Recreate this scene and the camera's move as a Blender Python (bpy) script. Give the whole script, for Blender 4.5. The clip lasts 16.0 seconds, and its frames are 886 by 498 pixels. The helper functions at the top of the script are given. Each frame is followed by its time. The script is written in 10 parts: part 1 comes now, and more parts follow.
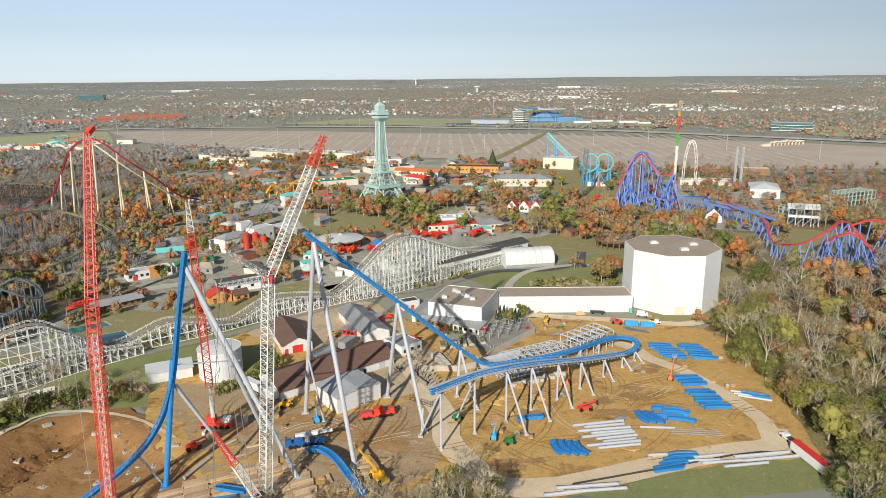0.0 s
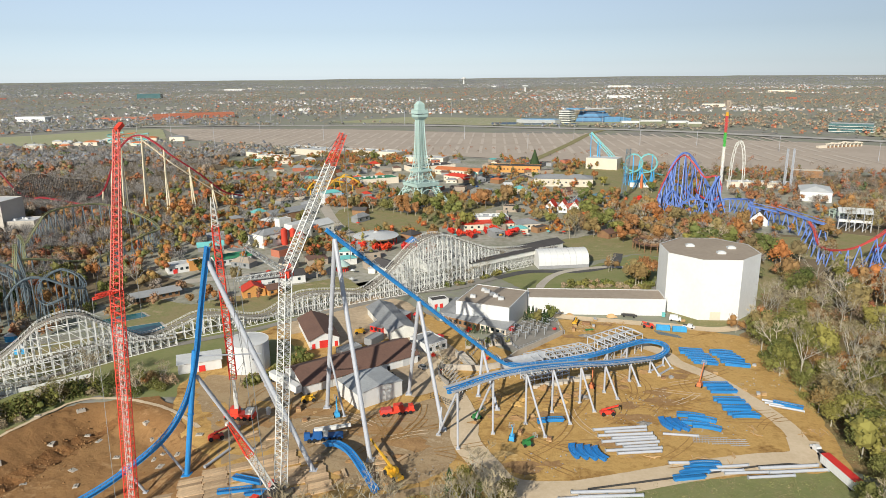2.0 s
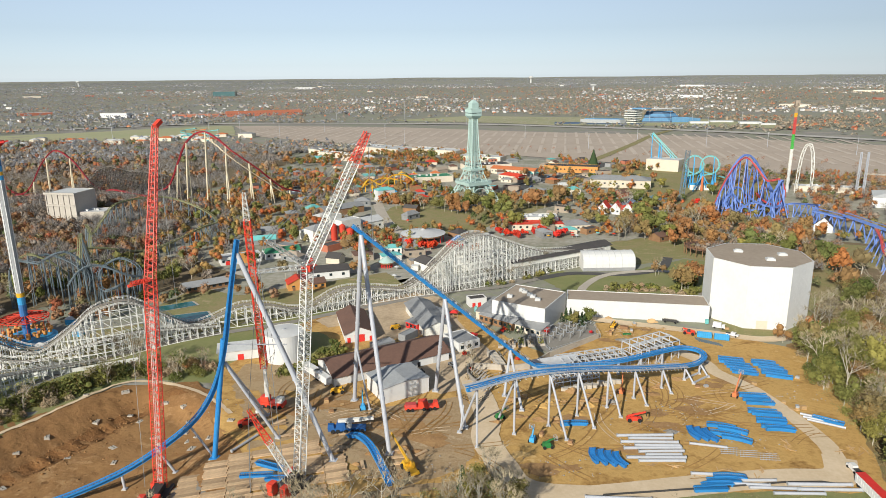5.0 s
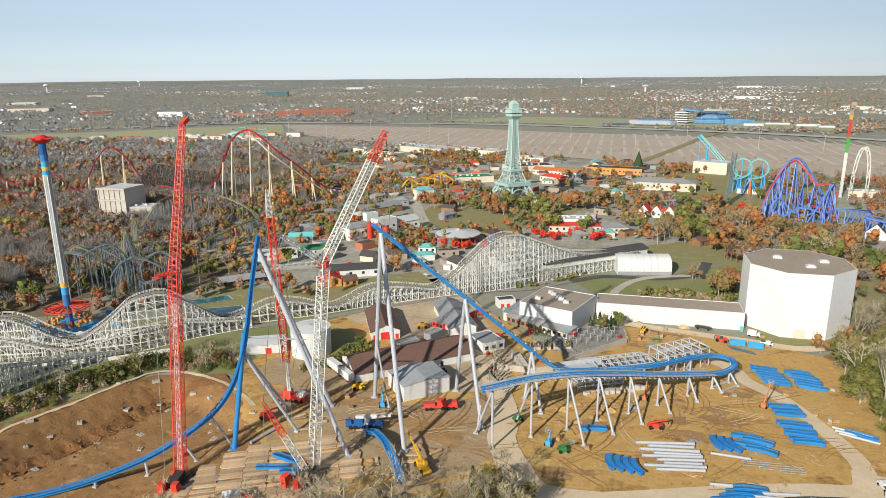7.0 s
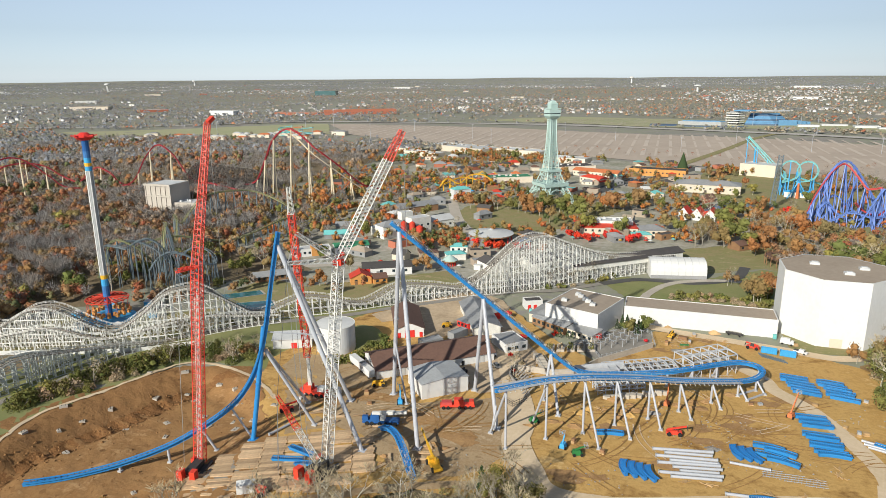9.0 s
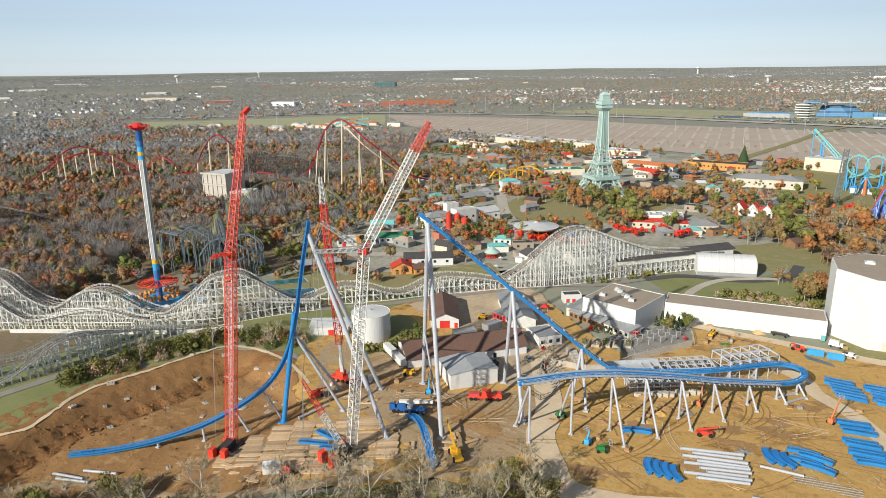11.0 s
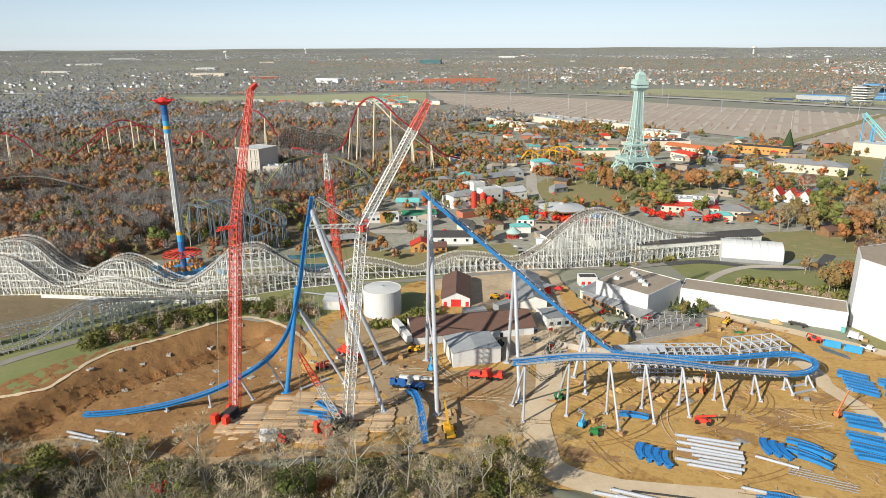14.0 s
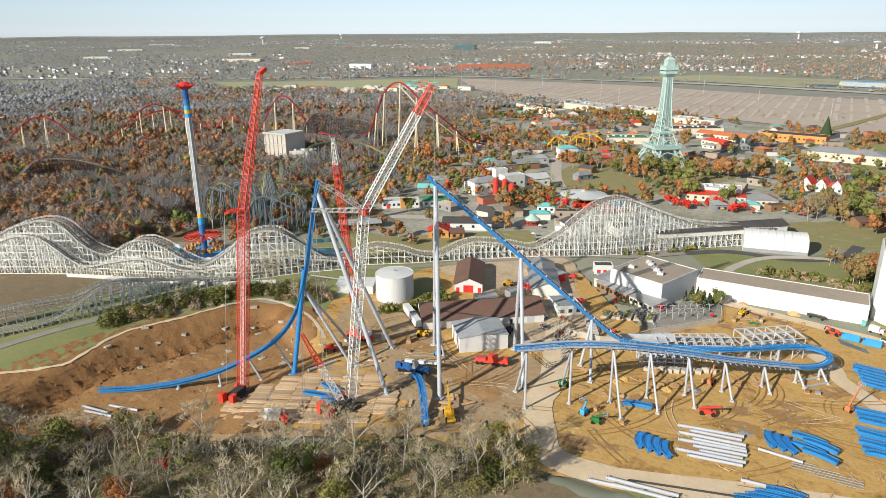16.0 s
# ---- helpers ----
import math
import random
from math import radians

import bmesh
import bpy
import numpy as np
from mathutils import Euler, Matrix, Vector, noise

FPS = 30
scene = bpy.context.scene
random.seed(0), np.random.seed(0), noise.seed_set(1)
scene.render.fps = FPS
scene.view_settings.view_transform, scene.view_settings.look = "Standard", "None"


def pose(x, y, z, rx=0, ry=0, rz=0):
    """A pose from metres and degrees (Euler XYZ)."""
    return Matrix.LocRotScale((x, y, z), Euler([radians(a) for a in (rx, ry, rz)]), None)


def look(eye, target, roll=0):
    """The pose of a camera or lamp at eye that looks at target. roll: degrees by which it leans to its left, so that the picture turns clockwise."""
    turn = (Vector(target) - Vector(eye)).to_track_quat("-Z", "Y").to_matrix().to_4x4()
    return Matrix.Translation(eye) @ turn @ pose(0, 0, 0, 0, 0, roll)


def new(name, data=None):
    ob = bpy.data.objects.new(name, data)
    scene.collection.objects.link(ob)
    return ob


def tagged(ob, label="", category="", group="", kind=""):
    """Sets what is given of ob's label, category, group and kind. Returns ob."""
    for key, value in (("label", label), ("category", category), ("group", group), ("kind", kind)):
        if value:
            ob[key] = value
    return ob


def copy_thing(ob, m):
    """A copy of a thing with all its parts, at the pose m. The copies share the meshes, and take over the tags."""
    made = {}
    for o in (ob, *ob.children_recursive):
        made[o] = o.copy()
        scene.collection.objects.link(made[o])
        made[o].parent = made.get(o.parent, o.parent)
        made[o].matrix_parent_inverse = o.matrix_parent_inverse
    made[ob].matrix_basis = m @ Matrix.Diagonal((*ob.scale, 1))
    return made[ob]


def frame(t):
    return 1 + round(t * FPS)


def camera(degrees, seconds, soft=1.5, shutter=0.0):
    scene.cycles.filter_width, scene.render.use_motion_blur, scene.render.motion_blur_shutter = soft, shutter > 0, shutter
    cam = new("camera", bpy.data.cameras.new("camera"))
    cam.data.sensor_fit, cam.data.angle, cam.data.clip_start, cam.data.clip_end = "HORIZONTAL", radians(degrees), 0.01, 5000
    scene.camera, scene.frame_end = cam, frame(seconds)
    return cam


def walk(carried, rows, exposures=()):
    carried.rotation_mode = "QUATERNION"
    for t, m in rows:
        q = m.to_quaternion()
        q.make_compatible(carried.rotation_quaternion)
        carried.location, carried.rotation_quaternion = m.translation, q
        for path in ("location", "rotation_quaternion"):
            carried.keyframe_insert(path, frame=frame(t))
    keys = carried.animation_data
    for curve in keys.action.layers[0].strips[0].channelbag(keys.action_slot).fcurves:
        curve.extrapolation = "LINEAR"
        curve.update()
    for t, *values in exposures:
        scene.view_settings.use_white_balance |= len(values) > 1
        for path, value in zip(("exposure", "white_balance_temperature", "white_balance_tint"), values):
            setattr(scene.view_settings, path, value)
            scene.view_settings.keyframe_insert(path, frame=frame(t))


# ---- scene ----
cam = camera(67.0, 16.0, soft=0.45)
PATH = [
    (0, (0.577, -1.275, 115.442), (0.563, 0.66, 114.937), -0.6),
    (0.5, (2.835, -1.213, 115.408), (2.785, 0.721, 114.902), -0.6),
    (1, (4.797, -1.003, 115.207), (4.716, 0.931, 114.702), -0.6),
    (1.5, (6.804, -0.621, 115.107), (6.689, 1.311, 114.602), -0.6),
    (2, (8.803, -0.478, 115.082), (8.651, 1.451, 114.576), -0.6),
    (2.5, (10.729, -0.515, 114.928), (10.543, 1.412, 114.424), -0.6),
    (3, (12.827, -0.429, 114.972), (12.604, 1.493, 114.467), -0.6),
    (3.5, (14.823, -0.566, 115.075), (14.572, 1.353, 114.57), -0.6),
    (4, (17.033, -0.565, 115.232), (16.754, 1.35, 114.726), -0.6),
    (6.5, (28.155, 1.155, 114.858), (27.708, 3.038, 114.352), -0.5),
    (7, (30.393, 1.612, 114.771), (29.912, 3.487, 114.266), -0.5),
    (7.5, (32.786, 1.864, 114.758), (32.275, 3.73, 114.253), -0.5),
    (8, (35.054, 2.292, 114.807), (34.51, 4.149, 114.302), -0.5),
    (8.5, (37.348, 2.794, 114.843), (36.771, 4.641, 114.338), -0.5),
    (9, (39.414, 3.4, 114.859), (38.802, 5.236, 114.354), -0.5),
    (9.5, (41.651, 3.903, 114.854), (40.994, 5.724, 114.349), -0.5),
    (9.7, (42.537, 4.157, 114.854), (41.863, 5.971, 114.35), -0.6),
    (12, (52.92, 7.612, 114.642), (52.103, 9.353, 114.094), -0.4),
    (12.5, (54.862, 8.275, 114.521), (54.033, 10.009, 113.967), -0.3),
    (13, (57.054, 9.071, 114.514), (56.214, 10.796, 113.949), -0.4),
    (13.5, (59.188, 10.1, 114.635), (58.328, 11.812, 114.06), -0.3),
    (14, (61.443, 11.132, 114.778), (60.563, 12.83, 114.192), -0.3),
    (14.5, (63.291, 12.144, 114.791), (62.389, 13.826, 114.195), -0.3),
    (15, (65.363, 12.954, 114.686), (64.435, 14.619, 114.08), -0.3),
    (15.5, (67.515, 13.965, 114.618), (66.567, 15.615, 114.002), -0.3),
    (16, (69.789, 15.294, 114.309), (68.827, 16.933, 113.686), -0.4),
]
walk(cam, [(t, look(eye, target, roll)) for t, eye, target, roll in PATH], exposures=((0, 0.3), (10, 0.32), (16, 0.46)))

# ---- world, sun, exposure ----
SUN_AZ, SUN_EL = 200.0, 27.0
world = bpy.data.worlds.new("sky")
scene.world = world
world.use_nodes = True
wn = world.node_tree.nodes
sky = wn.new("ShaderNodeTexSky")
sky.sky_type, sky.sun_disc = "NISHITA", False
sky.sun_elevation, sky.sun_rotation = radians(SUN_EL), radians(360 - SUN_AZ)
sky.altitude, sky.air_density, sky.dust_density, sky.ozone_density = 250, 1.0, 0.1, 3.0
pale = wn.new("ShaderNodeHueSaturation")
pale.inputs["Saturation"].default_value = 0.34
world.node_tree.links.new(sky.outputs[0], pale.inputs["Color"])
cool = wn.new("ShaderNodeMix")
cool.data_type, cool.blend_type = "RGBA", "MULTIPLY"
cool.inputs["Factor"].default_value = 1.0
cool.inputs["B"].default_value = (0.83, 0.96, 1.12, 1)
world.node_tree.links.new(pale.outputs[0], cool.inputs["A"])
world.node_tree.links.new(cool.outputs["Result"], wn["Background"].inputs[0])
wn["Background"].inputs[1].default_value = 0.068
sun_dir = Vector((math.sin(radians(SUN_AZ)) * math.cos(radians(SUN_EL)), math.cos(radians(SUN_AZ)) * math.cos(radians(SUN_EL)), math.sin(radians(SUN_EL))))
sun = new("sun", bpy.data.lights.new("sun", "SUN"))
sun.data.energy, sun.data.angle, sun.data.color = 4.8, radians(0.55), (0.98, 0.95, 0.85)
sun.matrix_basis = look(sun_dir * 300, (0, 0, 0))

rnd = random.Random(7)


# ---- materials ----
def surf(name, c1, c2=None, scale=0.5, rough=0.85, metal=0.0, bump=0.0, obj=0.0, island=0.0, fine=8.0, spec=0.3):
    """Two colours mixed by noise at two scales, with a little lightness change per object or per island."""
    m = bpy.data.materials.new(name)
    m.use_nodes = True
    t = m.node_tree
    n, l = t.nodes, t.links.new
    b = n["Principled BSDF"]
    b.inputs["Roughness"].default_value, b.inputs["Metallic"].default_value = rough, metal
    b.inputs["Specular IOR Level"].default_value = spec
    co = n.new("ShaderNodeTexCoord")
    n1, n2 = n.new("ShaderNodeTexNoise"), n.new("ShaderNodeTexNoise")
    n1.inputs["Scale"].default_value, n1.inputs["Detail"].default_value, n1.inputs["Roughness"].default_value = scale, 8, 0.62
    n2.inputs["Scale"].default_value, n2.inputs["Detail"].default_value = scale * fine, 5
    l(co.outputs["Object"], n1.inputs["Vector"])
    l(co.outputs["Object"], n2.inputs["Vector"])
    add = n.new("ShaderNodeMath")
    add.operation = "MULTIPLY_ADD"
    l(n2.outputs["Fac"], add.inputs[0])
    add.inputs[1].default_value = 0.5
    l(n1.outputs["Fac"], add.inputs[2])
    rng = n.new("ShaderNodeMapRange")
    rng.inputs["From Min"].default_value, rng.inputs["From Max"].default_value = 0.5, 1.0
    l(add.outputs[0], rng.inputs["Value"])
    mix = n.new("ShaderNodeMix")
    mix.data_type = "RGBA"
    mix.inputs["A"].default_value = (*c1, 1)
    mix.inputs["B"].default_value = (*(c2 or [v * 0.82 for v in c1]), 1)
    l(rng.outputs[0], mix.inputs["Factor"])
    col = mix.outputs["Result"]
    for amount, node, socket in ((obj, "ShaderNodeObjectInfo", "Random"), (island, "ShaderNodeNewGeometry", "Random Per Island")):
        if amount:
            src = n.new(node)
            mr = n.new("ShaderNodeMapRange")
            mr.inputs["To Min"].default_value, mr.inputs["To Max"].default_value = 1 - amount, 1 + amount
            l(src.outputs[socket], mr.inputs["Value"])
            hsv = n.new("ShaderNodeHueSaturation")
            l(col, hsv.inputs["Color"])
            l(mr.outputs[0], hsv.inputs["Value"])
            col = hsv.outputs["Color"]
    l(col, b.inputs["Base Color"])
    if bump:
        bp = n.new("ShaderNodeBump")
        bp.inputs["Strength"].default_value, bp.inputs["Distance"].default_value = 0.7, bump
        l(add.outputs[0], bp.inputs["Height"])
        l(bp.outputs[0], b.inputs["Normal"])
    return m


def tints(name, stops, src="obj", spread=0.35, rough=0.9, scale=0.03):
    """A colour picked from a ramp: by each object, by each island, or by broad noise over the land; lightness varies per island."""
    m = bpy.data.materials.new(name)
    m.use_nodes = True
    n, l = m.node_tree.nodes, m.node_tree.links.new
    b = n["Principled BSDF"]
    b.inputs["Roughness"].default_value, b.inputs["Specular IOR Level"].default_value = rough, 0.1
    geo = n.new("ShaderNodeNewGeometry")
    if src == "obj":
        pick = n.new("ShaderNodeObjectInfo").outputs["Random"]
    elif src == "attr":
        at = n.new("ShaderNodeAttribute")
        at.attribute_name = "tint"
        pick = at.outputs["Fac"]
    elif src == "island":
        pick = geo.outputs["Random Per Island"]
    else:
        co, nz = n.new("ShaderNodeTexCoord"), n.new("ShaderNodeTexNoise")
        nz.inputs["Scale"].default_value, nz.inputs["Detail"].default_value = scale, 4
        l(co.outputs["Object"], nz.inputs["Vector"])
        mr0, ad = n.new("ShaderNodeMapRange"), n.new("ShaderNodeMath")
        mr0.inputs["From Min"].default_value, mr0.inputs["From Max"].default_value = 0.3, 0.7
        ad.operation = "MULTIPLY_ADD"
        ad.inputs[1].default_value = 0.7
        mr1 = n.new("ShaderNodeMath")
        mr1.operation = "MULTIPLY_ADD"
        mr1.inputs[1].default_value, mr1.inputs[2].default_value = 0.5, -0.1
        l(geo.outputs["Random Per Island"], mr1.inputs[0])
        l(nz.outputs["Fac"], mr0.inputs["Value"])
        l(mr0.outputs[0], ad.inputs[0])
        l(mr1.outputs[0], ad.inputs[2])
        pick = ad.outputs[0]
    ramp = n.new("ShaderNodeValToRGB")
    ramp.color_ramp.interpolation = "CONSTANT" if src == "island" else "LINEAR"
    el = ramp.color_ramp.elements
    while len(el) < len(stops):
        el.new(0.5)
    for k, c in enumerate(stops):
        el[k].position, el[k].color = (k / len(stops) if src == "island" else k / (len(stops) - 1)), (*c, 1)
    l(pick, ramp.inputs[0])
    mr, hsv = n.new("ShaderNodeMapRange"), n.new("ShaderNodeHueSaturation")
    mr.inputs["To Min"].default_value, mr.inputs["To Max"].default_value = 1 - spread, 1 + spread
    mul = n.new("ShaderNodeMath")
    mul.operation = "FRACT"
    sc = n.new("ShaderNodeMath")
    sc.operation = "MULTIPLY"
    sc.inputs[1].default_value = 7.31
    l(geo.outputs["Random Per Island"], sc.inputs[0])
    l(sc.outputs[0], mul.inputs[0])
    l(mul.outputs[0], mr.inputs["Value"])
    l(ramp.outputs[0], hsv.inputs["Color"])
    l(mr.outputs[0], hsv.inputs["Value"])
    l(hsv.outputs[0], b.inputs["Base Color"])
    return m


def blotched(name, stops, scale, clod, bump):
    """Earth: broad blotches through several colours, trodden streaks, and clods with relief."""
    m = bpy.data.materials.new(name)
    m.use_nodes = True
    n, l = m.node_tree.nodes, m.node_tree.links.new
    b = n["Principled BSDF"]
    b.inputs["Roughness"].default_value, b.inputs["Specular IOR Level"].default_value = 0.96, 0.15
    co = n.new("ShaderNodeTexCoord")
    broad, clods, streak, turn = n.new("ShaderNodeTexNoise"), n.new("ShaderNodeTexNoise"), n.new("ShaderNodeTexNoise"), n.new("ShaderNodeMapping")
    broad.inputs["Scale"].default_value, broad.inputs["Detail"].default_value, broad.inputs["Roughness"].default_value, broad.inputs["Distortion"].default_value = scale, 10, 0.66, 0.8
    clods.inputs["Scale"].default_value, clods.inputs["Detail"].default_value, clods.inputs["Roughness"].default_value = clod, 6, 0.7
    turn.inputs["Rotation"].default_value, turn.inputs["Scale"].default_value = (0, 0, 0.7), (1, 2.6, 1)
    streak.inputs["Scale"].default_value, streak.inputs["Detail"].default_value, streak.inputs["Distortion"].default_value = scale * 1.6, 6, 1.2
    l(co.outputs["Object"], broad.inputs["Vector"]), l(co.outputs["Object"], clods.inputs["Vector"])
    l(co.outputs["Object"], turn.inputs["Vector"]), l(turn.outputs[0], streak.inputs["Vector"])
    a1, a2 = n.new("ShaderNodeMath"), n.new("ShaderNodeMath")
    a1.operation = a2.operation = "MULTIPLY_ADD"
    a1.inputs[1].default_value, a2.inputs[1].default_value = 0.4, 0.5
    l(streak.outputs["Fac"], a1.inputs[0]), l(broad.outputs["Fac"], a1.inputs[2])
    l(clods.outputs["Fac"], a2.inputs[0]), l(a1.outputs[0], a2.inputs[2])
    rng, ramp = n.new("ShaderNodeMapRange"), n.new("ShaderNodeValToRGB")
    rng.inputs["From Min"].default_value, rng.inputs["From Max"].default_value = 0.72, 1.16
    l(a2.outputs[0], rng.inputs["Value"]), l(rng.outputs[0], ramp.inputs[0])
    el = ramp.color_ramp.elements
    while len(el) < len(stops):
        el.new(0.5)
    for k, c in enumerate(stops):
        el[k].position, el[k].color = k / (len(stops) - 1), (*c, 1)
    l(ramp.outputs[0], b.inputs["Base Color"])
    bp = n.new("ShaderNodeBump")
    bp.inputs["Strength"].default_value, bp.inputs["Distance"].default_value = 0.8, bump
    l(a2.outputs[0], bp.inputs["Height"]), l(bp.outputs[0], b.inputs["Normal"])
    return m


M_EARTH = blotched("earth_scrub", [(0.22, 0.205, 0.185), (0.28, 0.255, 0.225), (0.25, 0.255, 0.18), (0.24, 0.225, 0.21), (0.33, 0.295, 0.24)], 0.006, 0.12, 0.1)
M_GRASS = surf("grass", (0.165, 0.195, 0.065), (0.25, 0.23, 0.105), 0.06, 0.95, bump=0.1, fine=12)
M_GRASS_DRY = blotched("dry_grass", [(0.19, 0.18, 0.075), (0.29, 0.235, 0.125), (0.22, 0.215, 0.09), (0.36, 0.285, 0.165)], 0.05, 0.8, 0.15)
M_DIRT = blotched("graded_dirt", [(0.24, 0.128, 0.043), (0.4, 0.235, 0.08), (0.53, 0.33, 0.118), (0.44, 0.262, 0.088), (0.59, 0.395, 0.17)], 0.045, 0.55, 0.35)
M_DIRT_RED = blotched("red_clay", [(0.17, 0.088, 0.036), (0.28, 0.15, 0.062), (0.23, 0.12, 0.05), (0.34, 0.195, 0.09)], 0.06, 0.8, 0.5)
M_RUT = blotched("rutted_dirt", [(0.24, 0.13, 0.05), (0.36, 0.21, 0.082), (0.3, 0.17, 0.065)], 0.2, 1.5, 0.2)
M_HARD = blotched("trodden_hardstanding", [(0.25, 0.165, 0.09), (0.4, 0.29, 0.17), (0.33, 0.225, 0.125), (0.48, 0.37, 0.24)], 0.07, 0.7, 0.25)
M_CLAYFACE = blotched("fresh_cut_clay", [(0.12, 0.055, 0.024), (0.25, 0.122, 0.047), (0.18, 0.086, 0.035), (0.28, 0.145, 0.058)], 0.16, 1.2, 0.6)
M_CLAYFLOOR = blotched("trodden_clay", [(0.19, 0.1, 0.042), (0.33, 0.185, 0.078), (0.27, 0.145, 0.06), (0.41, 0.25, 0.12)], 0.05, 0.7, 0.4)
M_TRACK = surf("packed_earth_road", (0.66, 0.52, 0.36), (0.55, 0.42, 0.27), 0.12, 0.95, bump=0.05)
M_GRAVEL = surf("grey_gravel", (0.3, 0.275, 0.24), (0.22, 0.2, 0.17), 0.15, 0.95, bump=0.08, fine=20)
M_CONC = surf("concrete", (0.49, 0.44, 0.37), (0.39, 0.34, 0.28), 0.1, 0.85)
M_YARD = surf("worn_yard_earth", (0.56, 0.43, 0.29), (0.36, 0.265, 0.17), 0.07, 0.93, bump=0.1)
M_BEIGE = surf("beige_rendered_wall", (0.5, 0.45, 0.39), (0.43, 0.385, 0.33), 0.08, 0.85)
M_MEADOW = surf("pale_meadow", (0.3, 0.32, 0.17), (0.38, 0.34, 0.21), 0.01, 0.95)
M_SCRUB = blotched("brown_scrub", [(0.2, 0.13, 0.06), (0.29, 0.185, 0.09), (0.2, 0.165, 0.075), (0.34, 0.235, 0.125)], 0.07, 0.9, 0.3)
M_LIME = surf("bright_green_paint", (0.07, 0.42, 0.07), (0.06, 0.34, 0.06), 0.3, 0.5)
M_PAVE = surf("park_paving", (0.43, 0.395, 0.34), (0.2, 0.2, 0.13), 0.035, 0.9)
M_ASPHALT = surf("asphalt", (0.1, 0.095, 0.09), (0.07, 0.068, 0.066), 0.08, 0.9)
M_LOT = surf("parking_lot_asphalt", (0.47, 0.385, 0.31), (0.38, 0.31, 0.25), 0.012, 0.95, fine=9)
M_LOTLINE = surf("parking_rows", (0.54, 0.46, 0.38), (0.46, 0.385, 0.315), 0.05, 0.9)
M_WATER = surf("pool_water", (0.03, 0.16, 0.17), (0.02, 0.1, 0.11), 0.1, 0.12, spec=0.6)
M_POND = surf("pond_water", (0.03, 0.045, 0.05), (0.02, 0.03, 0.035), 0.1, 0.1, spec=0.5)
M_WHITE = surf("white_cladding", (0.66, 0.65, 0.63), (0.59, 0.58, 0.555), 0.08, 0.6, obj=0.03)
M_WHITE_D = surf("weathered_white_paint", (0.78, 0.76, 0.7), (0.6, 0.58, 0.52), 0.25, 0.75, obj=0.08)
M_STEELW = surf("pale_grey_steel_paint", (0.44, 0.45, 0.48), (0.37, 0.38, 0.41), 0.15, 0.4, obj=0.04)
M_GALV = surf("galvanised_steel", (0.5, 0.52, 0.54), (0.4, 0.42, 0.44), 0.5, 0.45, 0.4)
M_FRAME = surf("pale_primed_steel", (0.5, 0.51, 0.53), (0.36, 0.37, 0.39), 0.3, 0.55)
M_BLUE = surf("bright_blue_track_paint", (0.035, 0.235, 0.53), (0.025, 0.18, 0.45), 0.2, 0.35, obj=0.1)
# Shaded copy of the track blue, with the shade put into its colour.
M_BLUE_D = surf("blue_track_shaded_copy", (0.03, 0.2, 0.5), (0.02, 0.15, 0.42), 0.4, 0.45)
M_RED = surf("crane_red_paint", (0.74, 0.07, 0.035), (0.62, 0.05, 0.03), 0.3, 0.4)
M_CRANEW = surf("crane_white_paint", (0.68, 0.67, 0.63), (0.54, 0.53, 0.49), 0.4, 0.45)
M_DARK = surf("dark_machinery", (0.035, 0.035, 0.038), (0.06, 0.055, 0.05), 0.8, 0.6)
M_CABLE = surf("steel_cable", (0.22, 0.22, 0.22), None, 1, 0.5, 0.3)
M_YELLOW = surf("machine_yellow", (0.75, 0.42, 0.03), (0.62, 0.33, 0.03), 0.5, 0.5)
M_GREEN = surf("machine_green", (0.03, 0.2, 0.05), (0.03, 0.15, 0.05), 0.5, 0.5)
M_LBLUE = surf("light_blue_bin_paint", (0.06, 0.36, 0.66), (0.05, 0.3, 0.56), 0.4, 0.5, obj=0.08)
M_NAVY = surf("navy_machine_paint", (0.02, 0.1, 0.3), None, 0.5, 0.45)
M_WOOD = surf("timber_mats", (0.6, 0.42, 0.25), (0.4, 0.27, 0.16), 0.6, 0.9, obj=0.32)
M_LUMBER = surf("raw_lumber", (0.55, 0.36, 0.18), (0.42, 0.27, 0.13), 0.6, 0.9, obj=0.15)
M_ROOF_BR = surf("brown_roof", (0.17, 0.095, 0.07), (0.125, 0.072, 0.055), 0.12, 0.9, obj=0.06)
M_ROOF_GR = surf("grey_metal_roof", (0.3, 0.3, 0.3), (0.22, 0.22, 0.22), 0.12, 0.6, obj=0.15)
M_ROOF_DK = surf("dark_roof", (0.065, 0.06, 0.06), (0.09, 0.08, 0.075), 0.15, 0.85, obj=0.15)
M_ROOF_TAN = surf("tan_flat_roof", (0.38, 0.31, 0.24), (0.3, 0.24, 0.185), 0.06, 0.95)
M_ROOF_RED = surf("red_roof", (0.6, 0.06, 0.03), (0.48, 0.05, 0.03), 0.2, 0.7, obj=0.1)
M_ROOF_ORG = surf("orange_roof", (0.6, 0.19, 0.07), (0.45, 0.14, 0.06), 0.2, 0.8)
M_ROOF_TEAL = surf("teal_roof", (0.15, 0.45, 0.43), (0.12, 0.36, 0.35), 0.2, 0.6, obj=0.15)
M_ROOF_WH = surf("white_roof", (0.58, 0.58, 0.57), (0.46, 0.46, 0.45), 0.1, 0.7, obj=0.08)
M_ROOF_GREEN = surf("green_roof", (0.05, 0.24, 0.12), (0.04, 0.18, 0.1), 0.2, 0.7)
M_ROOF_BLUE = surf("blue_roof", (0.05, 0.17, 0.4), (0.04, 0.13, 0.32), 0.2, 0.7)
M_CREAM = surf("cream_wall", (0.66, 0.58, 0.46), (0.58, 0.5, 0.4), 0.1, 0.8, obj=0.1)
